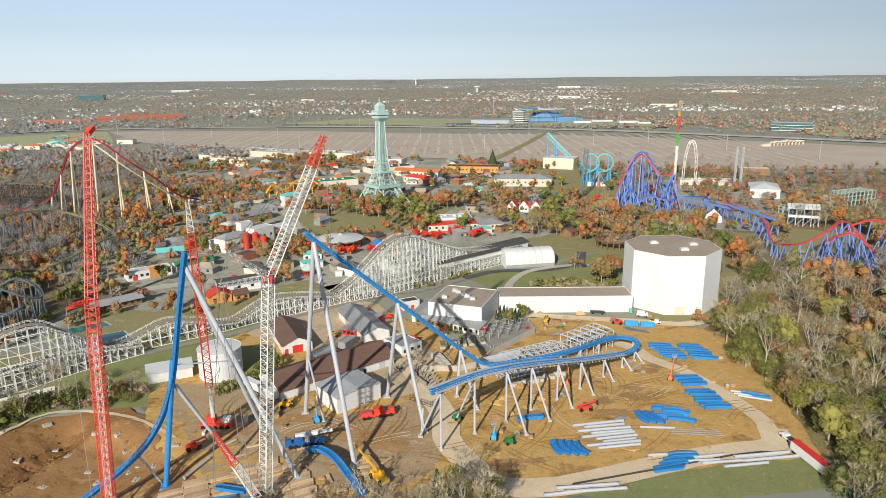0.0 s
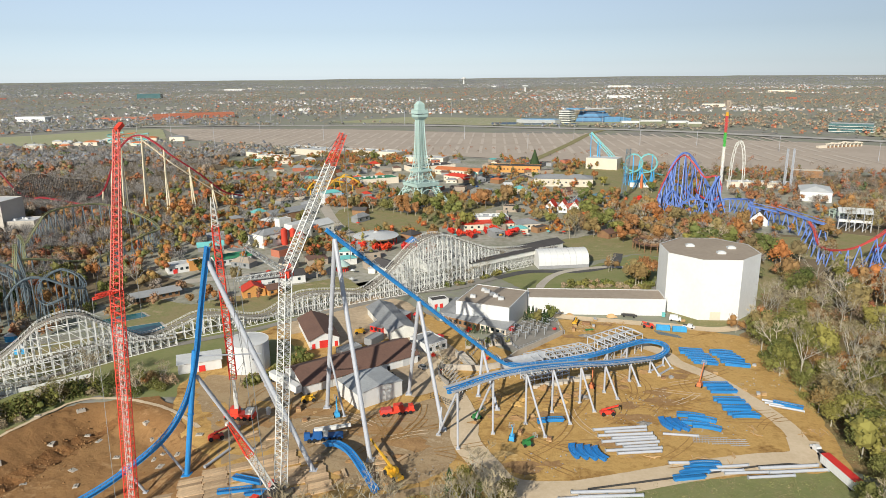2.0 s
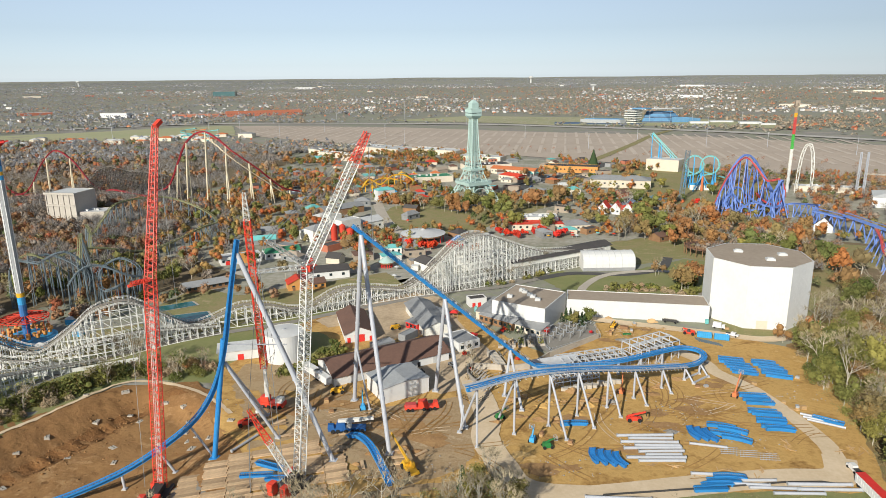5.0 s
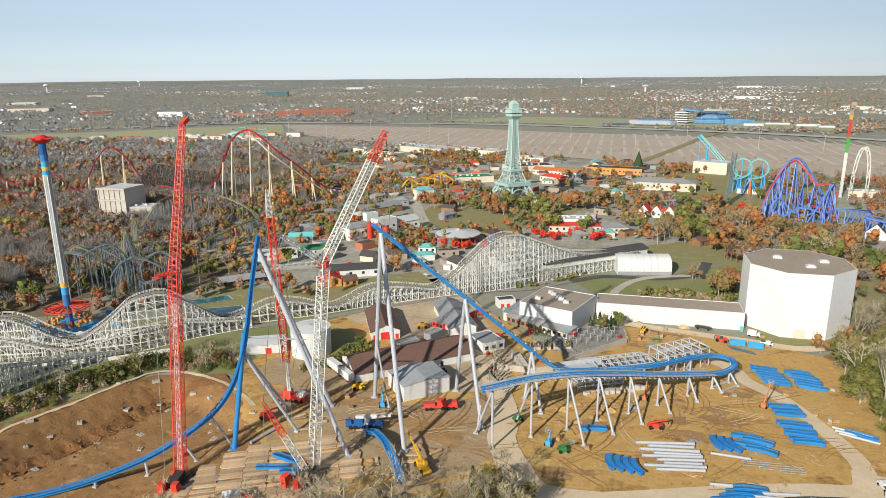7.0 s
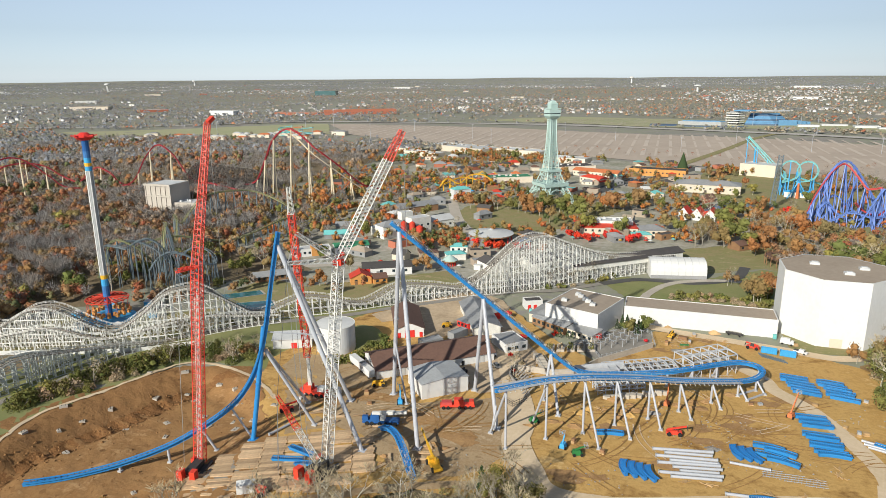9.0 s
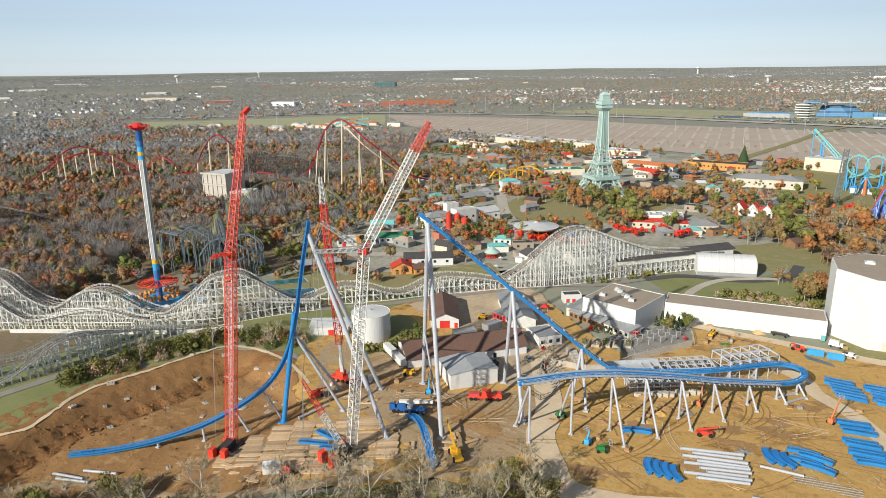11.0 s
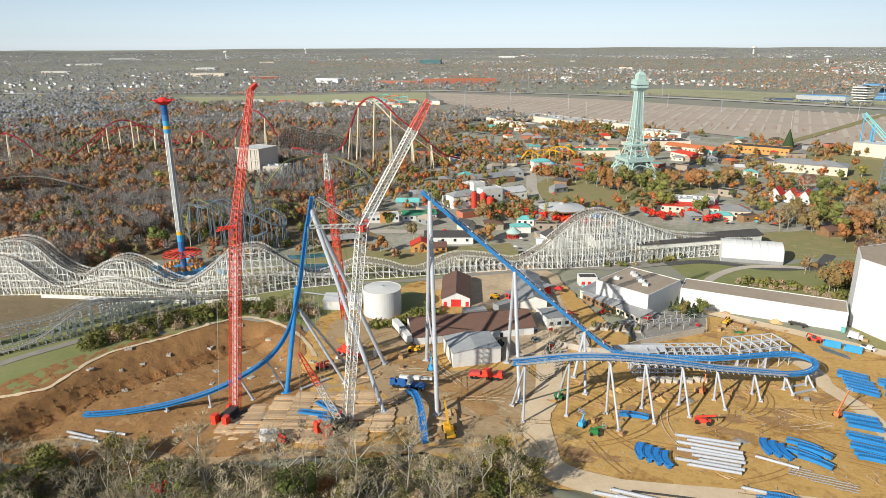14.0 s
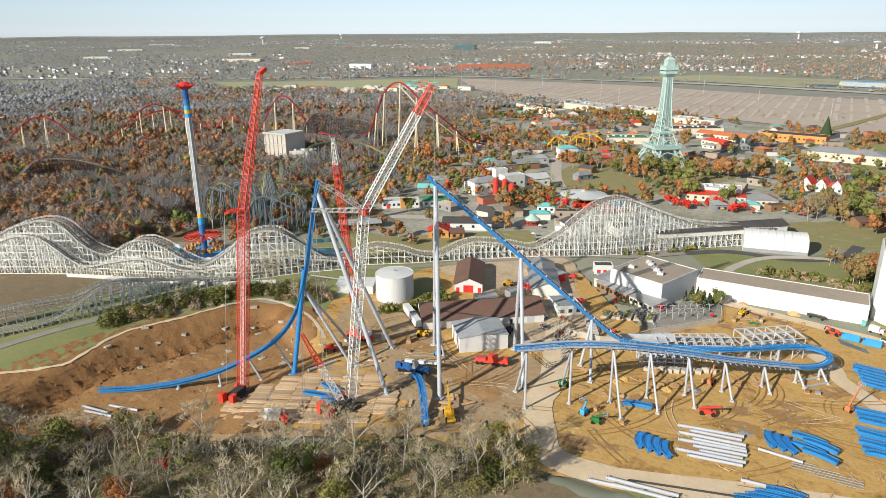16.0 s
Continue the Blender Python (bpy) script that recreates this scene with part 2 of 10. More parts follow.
M_BRICK = surf("red_brick_wall", (0.42, 0.15, 0.09), (0.34, 0.12, 0.075), 0.1, 0.9, obj=0.1)
M_BROWNW = surf("brown_wood_wall", (0.3, 0.17, 0.085), (0.22, 0.12, 0.065), 0.4, 0.9, obj=0.15)
M_ORANGEW = surf("orange_wood_wall", (0.62, 0.3, 0.09), (0.5, 0.23, 0.07), 0.4, 0.8)
M_REDW = surf("red_painted_wall", (0.68, 0.04, 0.03), (0.55, 0.035, 0.03), 0.3, 0.6)
M_STONE = surf("rough_grey_stone", (0.33, 0.3, 0.27), (0.2, 0.185, 0.165), 0.6, 0.95, bump=0.1)
M_OFFICE = surf("teal_office_glass", (0.09, 0.17, 0.17), (0.06, 0.12, 0.125), 0.05, 0.15, spec=0.6)
M_HIGHWAY = surf("pale_motorway_concrete", (0.46, 0.43, 0.39), (0.4, 0.37, 0.33), 0.02, 0.9)
M_DAMP = surf("damp_dirt", (0.42, 0.25, 0.11), (0.27, 0.15, 0.065), 0.15, 0.9, bump=0.2)
M_GLASS = surf("window_glass", (0.03, 0.045, 0.055), (0.02, 0.03, 0.035), 0.3, 0.08, spec=0.7)
M_EIFFEL = surf("pale_green_tower_paint", (0.42, 0.54, 0.5), (0.35, 0.47, 0.43), 0.2, 0.55)
M_TEALST = surf("teal_steel_paint", (0.2, 0.5, 0.5), (0.16, 0.42, 0.42), 0.3, 0.4)
M_PURPLE = surf("violet_blue_steel_paint", (0.15, 0.245, 0.58), (0.12, 0.2, 0.5), 0.2, 0.4)
M_CORAL = surf("red_track_paint", (0.55, 0.08, 0.07), (0.45, 0.06, 0.06), 0.2, 0.4)
M_DKRED = surf("dark_red_track_paint", (0.36, 0.035, 0.045), (0.3, 0.03, 0.04), 0.2, 0.45)
M_CREAMST = surf("cream_steel_paint", (0.72, 0.62, 0.44), (0.64, 0.55, 0.39), 0.2, 0.5)
M_GREENST = surf("pale_green_steel_paint", (0.36, 0.44, 0.38), (0.28, 0.34, 0.29), 0.3, 0.5)
M_GREYST = surf("grey_blue_steel_paint", (0.16, 0.2, 0.22), (0.12, 0.15, 0.17), 0.3, 0.5)
M_OLIVEST = surf("yellow_green_track_paint", (0.26, 0.26, 0.13), (0.2, 0.2, 0.1), 0.3, 0.5)
M_LATTICE = surf("white_painted_timber", (0.8, 0.785, 0.74), (0.63, 0.615, 0.565), 0.4, 0.8, obj=0.1)
M_LATTICE_G = surf("grey_painted_timber", (0.6, 0.61, 0.57), (0.44, 0.45, 0.42), 0.4, 0.85, obj=0.1)
M_RAILWOOD = surf("weathered_track_timber", (0.3, 0.27, 0.23), (0.2, 0.18, 0.155), 0.4, 0.85)
M_BLACK = surf("black_rubber", (0.02, 0.02, 0.02), None, 2, 0.9)
M_BARK = surf("grey_bark", (0.43, 0.39, 0.32), (0.29, 0.255, 0.2), 0.8, 0.95, obj=0.35)
M_TWIG = surf("bare_twigs", (0.4, 0.335, 0.215), (0.29, 0.235, 0.15), 0.3, 0.95, obj=0.25)
M_LEAF_A = tints("autumn_leaves", [(0.2, 0.135, 0.065), (0.28, 0.155, 0.062), (0.38, 0.145, 0.05), (0.24, 0.18, 0.07), (0.18, 0.14, 0.07), (0.31, 0.13, 0.05), (0.19, 0.165, 0.07)], "obj", 0.2)
M_LEAF_R = tints("scarlet_leaves", [(0.62, 0.035, 0.035), (0.6, 0.07, 0.025), (0.5, 0.025, 0.04)])
M_LEAF_G = tints("green_leaves", [(0.09, 0.11, 0.032), (0.15, 0.155, 0.045), (0.23, 0.2, 0.055), (0.11, 0.125, 0.04), (0.19, 0.16, 0.055), (0.16, 0.165, 0.05)], "obj", 0.25)
M_NEEDLE = tints("dark_needles", [(0.04, 0.07, 0.03), (0.055, 0.085, 0.035), (0.05, 0.07, 0.04)])
M_BRUSH = tints("brown_brush", [(0.38, 0.29, 0.19), (0.3, 0.24, 0.15), (0.42, 0.28, 0.17)])
M_FOREST = tints("late_autumn_forest", [(0.26, 0.243, 0.23), (0.225, 0.208, 0.196), (0.285, 0.262, 0.243), (0.265, 0.225, 0.19), (0.23, 0.165, 0.11), (0.34, 0.155, 0.068), (0.25, 0.18, 0.085), (0.33, 0.105, 0.058), (0.19, 0.17, 0.08), (0.11, 0.13, 0.06)], "attr", 0.22)
M_PARKTREE = tints("park_autumn_leaves", [(0.09, 0.11, 0.042), (0.17, 0.165, 0.055), (0.3, 0.165, 0.055), (0.42, 0.155, 0.045), (0.24, 0.17, 0.07), (0.5, 0.13, 0.05), (0.12, 0.14, 0.055), (0.34, 0.2, 0.07), (0.19, 0.15, 0.075), (0.28, 0.24, 0.08)], "attr", 0.22)
# First stops are cool pale greys: distance haze put into the tree colour.
M_FARWOOD = tints("distant_hazed_woodland", [(0.3, 0.31, 0.335), (0.2, 0.21, 0.225), (0.28, 0.27, 0.275), (0.21, 0.22, 0.22), (0.26, 0.255, 0.26), (0.27, 0.225, 0.185), (0.2, 0.2, 0.155), (0.33, 0.25, 0.185), (0.29, 0.25, 0.165), (0.46, 0.22, 0.115), (0.5, 0.16, 0.1)], "attr", 0.45)
M_LITTER = blotched("leaf_litter", [(0.15, 0.11, 0.07), (0.22, 0.165, 0.105), (0.17, 0.135, 0.08), (0.28, 0.2, 0.125)], 0.08, 1.1, 0.2)
M_FARWALL = tints("distant_house_walls", [(0.62, 0.61, 0.59), (0.4, 0.37, 0.33), (0.7, 0.69, 0.68), (0.36, 0.28, 0.22), (0.52, 0.5, 0.47)], "island", 0.15)
M_FARROOF = tints("distant_house_roofs", [(0.24, 0.235, 0.235), (0.16, 0.155, 0.155), (0.34, 0.33, 0.325), (0.22, 0.185, 0.16), (0.28, 0.275, 0.275)], "island", 0.2)


# ---- mesh tools ----
class MB:
    """Collects points and faces, and makes one mesh of them."""

    def __init__(self):
        self.v, self.f, self.mi, self.m = [], [], [], 0

    def add(self, vs, fs):
        o = len(self.v)
        self.v.extend(tuple(p) for p in vs)
        self.f.extend(tuple(i + o for i in g) for g in fs)
        self.mi.extend([self.m] * len(fs))
        return self

    def box(self, x0, y0, z0, x1, y1, z1):
        return self.add([(x0, y0, z0), (x1, y0, z0), (x1, y1, z0), (x0, y1, z0), (x0, y0, z1), (x1, y0, z1), (x1, y1, z1), (x0, y1, z1)],
                        [(0, 3, 2, 1), (4, 5, 6, 7), (0, 1, 5, 4), (1, 2, 6, 5), (2, 3, 7, 6), (3, 0, 4, 7)])

    def prism(self, poly, z0, z1):
        n = len(poly)
        return self.add([(x, y, z0) for x, y in poly] + [(x, y, z1) for x, y in poly],
                        [tuple(range(n - 1, -1, -1)), tuple(range(n, 2 * n))] + [(i, (i + 1) % n, n + (i + 1) % n, n + i) for i in range(n)])

    def beam(self, a, b, w, h=None, up=(0, 0, 1)):
        a, b, h = Vector(a), Vector(b), h or w
        d = (b - a).normalized()
        s = d.cross(Vector(up))
        if s.length < 1e-3:
            s = d.cross(Vector((0, 1, 0)))
        s = s.normalized() * w / 2
        u = s.cross(d).normalized() * h / 2
        return self.add([p + i * s + j * u for p in (a, b) for i, j in ((-1, -1), (1, -1), (1, 1), (-1, 1))],
                        [(0, 1, 2, 3), (7, 6, 5, 4), (0, 4, 5, 1), (1, 5, 6, 2), (2, 6, 7, 3), (3, 7, 4, 0)])

    def tube(self, a, b, r0, r1=None, n=6, caps=True):
        a, b, r1 = Vector(a), Vector(b), r0 if r1 is None else r1
        d = (b - a).normalized()
        s = d.orthogonal().normalized()
        u = d.cross(s)
        ring = [(math.cos(2 * math.pi * i / n), math.sin(2 * math.pi * i / n)) for i in range(n)]
        vs = [a + r0 * (c * s + e * u) for c, e in ring] + [b + r1 * (c * s + e * u) for c, e in ring]
        fs = [(i, (i + 1) % n, n + (i + 1) % n, n + i) for i in range(n)]
        return self.add(vs, fs + ([tuple(range(n - 1, -1, -1)), tuple(range(n, 2 * n))] if caps else []))

    def path(self, pts, r, n=6):
        for a, b in zip(pts, pts[1:]):
            self.tube(a, b, r, n=n, caps=True)
        return self

    def cyl(self, x, y, z0, z1, r, n=24, r1=None):
        return self.tube((x, y, z0), (x, y, z1), r, r1, n)

    def weld(self):
        """Joins points that coincide."""
        seen, to = {}, []
        pts = []
        for p in self.v:
            k = (round(p[0], 3), round(p[1], 3), round(p[2], 3))
            if k not in seen:
                seen[k] = len(pts)
                pts.append(p)
            to.append(seen[k])
        self.v, self.f = pts, [tuple(to[i] for i in g) for g in self.f]
        return self

    def sweep(self, pts, w, h):
        """One unbroken bar of rectangular section along a line."""
        pts = [Vector(p) for p in pts]
        n, vs = len(pts), []
        for i, p in enumerate(pts):
            d = (pts[min(i + 1, n - 1)] - pts[max(i - 1, 0)]).normalized()
            s = d.cross(Vector((0, 0, 1)))
            s = (s if s.length > 1e-3 else Vector((1, 0, 0))).normalized() * w / 2
            u = s.cross(d).normalized() * h / 2
            vs += [p - s - u, p + s - u, p + s + u, p - s + u]
        fs = [(4 * i + k, 4 * i + (k + 1) % 4, 4 * i + 4 + (k + 1) % 4, 4 * i + 4 + k) for i in range(n - 1) for k in range(4)]
        return self.add(vs, fs + [(3, 2, 1, 0), (4 * n - 4, 4 * n - 3, 4 * n - 2, 4 * n - 1)])

    def mesh(self, name, mats, smooth=False):
        me = bpy.data.meshes.new(name)
        me.from_pydata(self.v, [], self.f)
        for m in mats if isinstance(mats, (list, tuple)) else [mats]:
            me.materials.append(m)
        if self.m or any(self.mi):
            me.polygons.foreach_set("material_index", self.mi)
        if smooth:
            me.polygons.foreach_set("use_smooth", [True] * len(me.polygons))
        me.update()
        return me


def thing(name, x, y, z, label, category, group=""):
    ob = new(name)
    ob.empty_display_size = 0.5
    ob.matrix_basis = Matrix.Translation((x, y, z))
    return tagged(ob, label, category, group)


def part(name, mb, mats, parent, label="", smooth=False):
    """One mesh under a thing or a part; its points are given in world metres."""
    ob = new(name, mb.mesh(name, mats, smooth) if isinstance(mb, MB) else mb)
    ob.parent = parent
    if parent.parent is None:
        ob.matrix_parent_inverse = parent.matrix_basis.inverted()
    if label:
        ob["label"] = label
    return ob


def solid(name, mb, mats, label="", category="", group="", kind="", smooth=False):
    return tagged(new(name, mb.mesh(name, mats, smooth)), label, category, group, kind)


def spline(pts, step=2.0):
    """A smooth line through points, with about step metres between its points."""
    p = [Vector(q) for q in pts]
    p = [2 * p[0] - p[1]] + p + [2 * p[-1] - p[-2]]
    out = []
    for a, b, c, d in zip(p, p[1:], p[2:], p[3:]):
        k = max(1, int((c - b).length / step))
        for i in range(k):
            t = i / k
            out.append(0.5 * (2 * b + (c - a) * t + (2 * a - 5 * b + 4 * c - d) * t * t + (3 * b - a - 3 * c + d) * t ** 3))
    return out + [p[-2]]


def smooth(a, b, x):
    t = min(1.0, max(0.0, (x - a) / (b - a)))
    return t * t * (3 - 2 * t)


# ---- land ----
FLAT, RIM, EYE_Z = 2200.0, 4900.0, 115.0
# the cut bank: its upper edge and its foot, by y
BANK_Y = (90, 108, 121, 144, 160, 178, 193, 214)
BANK_TOP = (-172, -166, -162, -160, -163, -161, -151, -136)
BANK_TOE = (-146, -147, -149.5, -147, -141, -134, -131, -124)


def true_range(r):
    """How far off the land really lies that is drawn in at range r."""
    if r <= FLAT:
        return r
    s = min(1.0, (r - FLAT) / (RIM - FLAT))
    return 1 / (1 / FLAT - s * (1 / FLAT - 1 / 19000.0))


def land(x, y):
    z = 0.0
    if -185 < x < -60 and 90 < y < 222:
        top, toe = np.interp(y, BANK_Y, BANK_TOP), np.interp(y, BANK_Y, BANK_TOE)
        north = np.interp(x, (-135, -130, -113, -100, -90, -74), (216, 215, 211, 204, 196, 182))
        fall = smooth(top + 1.5, toe, x) * smooth(1, 15, north - y)
        z -= 6.0 * fall * smooth(-72, -112, x)
        k = smooth(-60, -90, x) * smooth(-185, -165, x) * smooth(222, 200, y)
        z += k * (0.4 * noise.noise((x / 9, y / 9, 2.2)) + 0.5 * noise.noise((x / 2.6, y / 2.6, 7.2)))
        face = k * math.exp(-((x - toe + 2.5) / 4.0) ** 2)
        z += face * (1.7 * noise.noise((y / 1.7, x / 9, 3.1)) - 0.8)
    z -= 3.0 * smooth(150, 90, y)
    r = math.hypot(x - 30, y)
    if r > 700:
        z += smooth(700, 1500, r) * 4 * noise.noise((x / 420, y / 420, 0.3))
    if r > FLAT:
        far = true_range(r)
        z += EYE_Z - EYE_Z * r / far
        z += smooth(FLAT, 4000, r) * 4 * noise.noise((x / 600, y / 600, 1.7))
    return z


def lines(lo, hi, step, end):
    core = list(np.arange(lo, hi + 0.1, step))
    out, g = [], step
    v = hi
    while v < end:
        g *= 1.13
        v += g
        out.append(min(v, end))
    neg, g, v = [], step, lo
    while v > -end:
        g *= 1.13
        v -= g
        neg.append(max(v, -end))
    return neg[::-1] + core + out


gx, gy = lines(-240, 140, 3.0, 4950), [v for v in lines(80, 260, 3.0, 4950) if v > -900]
gmb = MB()
WORKS = [(-75, 172), (-60, 140), (-38, 148), (-22, 160), (0, 160), (30, 163), (70, 172), (115, 178), (118, 200), (124, 228), (126, 254), (127, 284), (96, 300), (40, 306), (36, 286), (20, 262), (-4, 285), (-40, 330), (-60, 325), (-95, 292), (-105, 262), (-112, 226), (-104, 205), (-92, 190)]
CLAY = [(-75, 172), (-88, 186), (-104, 210), (-116, 218), (-142, 210), (-162, 178), (-172, 155), (-180, 120), (-150, 104), (-118, 116), (-96, 118), (-76, 128), (-62, 141)]


def inside(x, y, poly):
    c = False
    for (x0, y0), (x1, y1) in zip(poly, poly[1:] + poly[:1]):
        if (y0 > y) != (y1 > y) and x < (x1 - x0) * (y - y0) / (y1 - y0) + x0:
            c = not c
    return c


gmb.v = [(x, y, land(x, y) - (1.5 if inside(x, y, CLAY) or inside(x, y, WORKS) else 0)) for y in gy for x in gx]
w = len(gx)
gmb.f = [(j * w + i, j * w + i + 1, (j + 1) * w + i + 1, (j + 1) * w + i) for j in range(len(gy) - 1) for i in range(w - 1)]
gmb.mi = [0] * len(gmb.f)
solid("ground", gmb, M_EARTH, "brown autumn scrub land reaching to the horizon", "ground", kind="structure", smooth=True)


def area(name, poly, mat, label, lift=0.2, step=3.0, rag=0.8, cat="ground"):
    """A piece of ground with a ragged edge, laid over the land."""
    from mathutils.geometry import delaunay_2d_cdt
    edge = []
    for (x0, y0), (x1, y1) in zip(poly, poly[1:] + poly[:1]):
        k = max(1, int(math.hypot(x1 - x0, y1 - y0) / step))
        for i in range(k):
            x, y = x0 + (x1 - x0) * i / k, y0 + (y1 - y0) * i / k
            edge.append((x + rag * noise.noise((x / 4, y / 4, 5)) * 2, y + rag * noise.noise((x / 4, y / 4, 9)) * 2))
    xs, ys = [p[0] for p in edge], [p[1] for p in edge]
    pts = [Vector(p) for p in edge]
    g = step * 1.3
    for i in range(int((max(xs) - min(xs)) / g) + 1):
        for j in range(int((max(ys) - min(ys)) / g) + 1):
            q = (min(xs) + i * g + 0.31, min(ys) + j * g + 0.17)
            if inside(*q, edge):
                pts.append(Vector(q))
    n = len(edge)
    vs, _, fs, *_ = delaunay_2d_cdt(pts, [(i, (i + 1) % n) for i in range(n)], [], 1, 1e-4)
    mb = MB()
    mb.add([(p.x, p.y, land(p.x, p.y) + lift) for p in vs], fs)
    return solid(name, mb, mat, label, cat, kind="structure", smooth=True)


def strip(name, pts, width, mat, label, lift=0.4, rag=0.3, cat="road"):
    """A road along a line, following the land."""
    c = spline([(x, y, 0) for x, y in pts], 2.5)
    mb = MB()
    for i, p in enumerate(c):
        d = (c[min(i + 1, len(c) - 1)] - c[max(i - 1, 0)]).normalized()
        s = Vector((-d.y, d.x, 0))
        for k in (-1, -0.33, 0.33, 1):
            q = p + s * k * (width / 2 + (rag * noise.noise((p.x / 3, p.y / 3, k * 7)) if abs(k) == 1 else 0))
            mb.v.append((q.x, q.y, land(q.x, q.y) + lift))
    mb.f = [(4 * i + k, 4 * i + k + 1, 4 * i + 5 + k, 4 * i + 4 + k) for i in range(len(c) - 1) for k in range(3)]
    mb.mi = [0] * len(mb.f)
    return solid(name, mb, mat, label, cat, kind="structure", smooth=True)


area("ground_works", WORKS, M_DIRT, "orange graded dirt of a building site", 0.2)
area("ground_hardstand", [(-74, 176), (-60, 186), (-48, 182), (-34, 168), (-18, 166), (-2, 178), (-4, 206), (-12, 222), (-26, 216), (-40, 208), (-62, 224), (-82, 240), (-104, 236), (-100, 216), (-86, 198)], M_HARD, "tan trodden hardstanding between the cranes and the sheds", 0.222, 3.0, 1.5)
area("ground_clay", CLAY, M_DIRT_RED, "bare red-brown clay bank with rutted earth", 0.22, 1.4)
area("ground_clay_floor", [(-70, 168), (-80, 180), (-94, 192), (-112, 203), (-122, 204), (-129, 194), (-132, 179), (-139, 161), (-145, 145), (-147.5, 122), (-146, 110), (-118, 117), (-96, 119), (-76, 129), (-64, 142)], M_CLAYFLOOR, "trodden orange-brown clay floor below the bank", 0.31, 1.8)
area("ground_clay_face", [(-113, 209), (-122, 212), (-129, 204), (-136, 194), (-140, 179), (-146, 161), (-151, 146), (-153, 121), (-151, 108), (-146, 107), (-148.5, 121), (-146, 145), (-140, 161), (-133, 178), (-130, 194), (-122, 206)], M_CLAYFACE, "dark red freshly cut clay face scored by a digger's teeth", 0.38, 1.2)
area("forest_floor", [(-190, 84), (-165, 101), (-126, 109), (-94, 123), (-58, 134), (-17, 161), (12, 167), (18, 158), (120, 146), (120, 60), (-190, 40)], M_LITTER, "brown leaf litter below the wood at the site's edge", 0.15, 4, 1)
area("forest_floor", [(-236, 262), (-290, 205), (-600, 60), (-1000, 300), (-1000, 1000), (-620, 1000), (-340, 900), (-340, 560), (-262, 430), (-246, 330)], M_LITTER, "brown leaf litter below the forest", 0.1, 14, 4)
area("forest_floor", [(122, 196), (120, 176), (132, 150), (400, 150), (900, 300), (900, 800), (360, 780), (260, 640), (200, 480), (170, 372), (150, 345), (124, 300)], M_LITTER, "brown leaf litter below the wood", 0.1, 14, 2)
area("ground_racer", [(-130, 262), (-150, 238), (-172, 222), (-200, 206), (-260, 182), (-290, 200), (-240, 240), (-170, 275), (-100, 315), (-40, 356), (-60, 366), (-120, 322)], M_GRASS_DRY, "dry grass below the wooden coaster", 0.12, 4, 1)
# Dark litter colour stands in for shade of shrubs and lattice on grass.
area("ground_outfield", [(-196, 198), (-190, 170), (-202, 140), (-230, 120), (-300, 130), (-330, 176), (-262, 184), (-215, 200)], M_LITTER, "ground inside the coaster curve, shrub and lattice shade in its dark colour", 0.13, 4, 1)
area("ground_roadside", [(-205, 105), (-165, 128), (-163, 160), (-152, 195), (-140, 217), (-106, 217), (-96, 250), (-60, 306), (-100, 302), (-175, 235), (-200, 200), (-215, 150)], M_GRASS, "worn green grass strip beside the gravel road", 0.17, 3, 1)
area("ground_hall_side", [(94, 330), (96, 300), (128, 300), (152, 345), (172, 374), (202, 482), (262, 642), (362, 782), (150, 870), (90, 890), (64, 720), (122, 620), (152, 522), (60, 470), (20, 420), (60, 405), (100, 430), (124, 420), (98, 360)], M_GRASS_DRY, "worn autumn grass between the halls and the wood", 0.05, 6, 1)
area("ground_field", [(20, 390), (12, 372), (26, 350), (29, 332), (90, 334), (96, 360), (122, 420), (100, 428), (70, 402), (46, 385)], M_GRASS, "mown green grass behind the white hall", 0.15)
RIDE_PAVE = [(188, 498), (240, 478), (262, 500), (300, 570), (330, 640), (345, 740), (240, 735), (214, 650), (200, 560)]
area("ground_rides", RIDE_PAVE, M_PAVE, "pale worn paving round the steel coaster", 0.2, 6, 2)
RIDE_LAWN = [(182, 476), (178, 432), (222, 416), (268, 424), (300, 470), (262, 494), (240, 472), (190, 492)]
area("ground_ride_lawn", RIDE_LAWN, M_GRASS_DRY, "worn grass below the steel coaster's tail", 0.24, 5, 1)
area("ground_woodside", [(112, 184), (122, 178), (140, 150), (190, 150), (190, 300), (152, 352), (130, 300), (119, 290), (113, 250), (117, 215)], M_SCRUB, "rough brown scrub along the edge of the wood", 0.16, 3, 1)
area("ground_verge", [(34, 164), (60, 174), (110, 183), (118, 176), (108, 166), (60, 160)], M_GRASS, "green grass verge below the dirt road", 0.24)
area("ground_yard", [(-36, 232), (-20, 222), (-6, 232), (-4, 262), (-22, 292), (-34, 318), (-60, 312), (-50, 290), (-30, 268)], M_YARD, "pale worn service yard", 0.3, rag=0.2)
area("ground_park", [(-230, 330), (-150, 280), (-60, 345), (0, 395), (60, 470), (150, 520), (120, 620), (60, 720), (80, 900), (-120, 960), (-330, 900), (-330, 560), (-240, 420)], M_PAVE, "brown and grey paved park grounds", 0.12, 9, 3)
area("ground_lawn_tower", [(-150, 470), (-100, 430), (-20, 520), (10, 590), (-40, 640), (-110, 620)], M_GRASS_DRY, "worn park lawn under the tower", 0.2, 6, 3)
area("ground_lawn_pools", [(-176, 330), (-185, 285), (-140, 268), (-100, 305), (-60, 345), (-80, 372), (-120, 340), (-150, 318)], M_GRASS_DRY, "dry park lawn beside the coaster", 0.2, 4, 1)
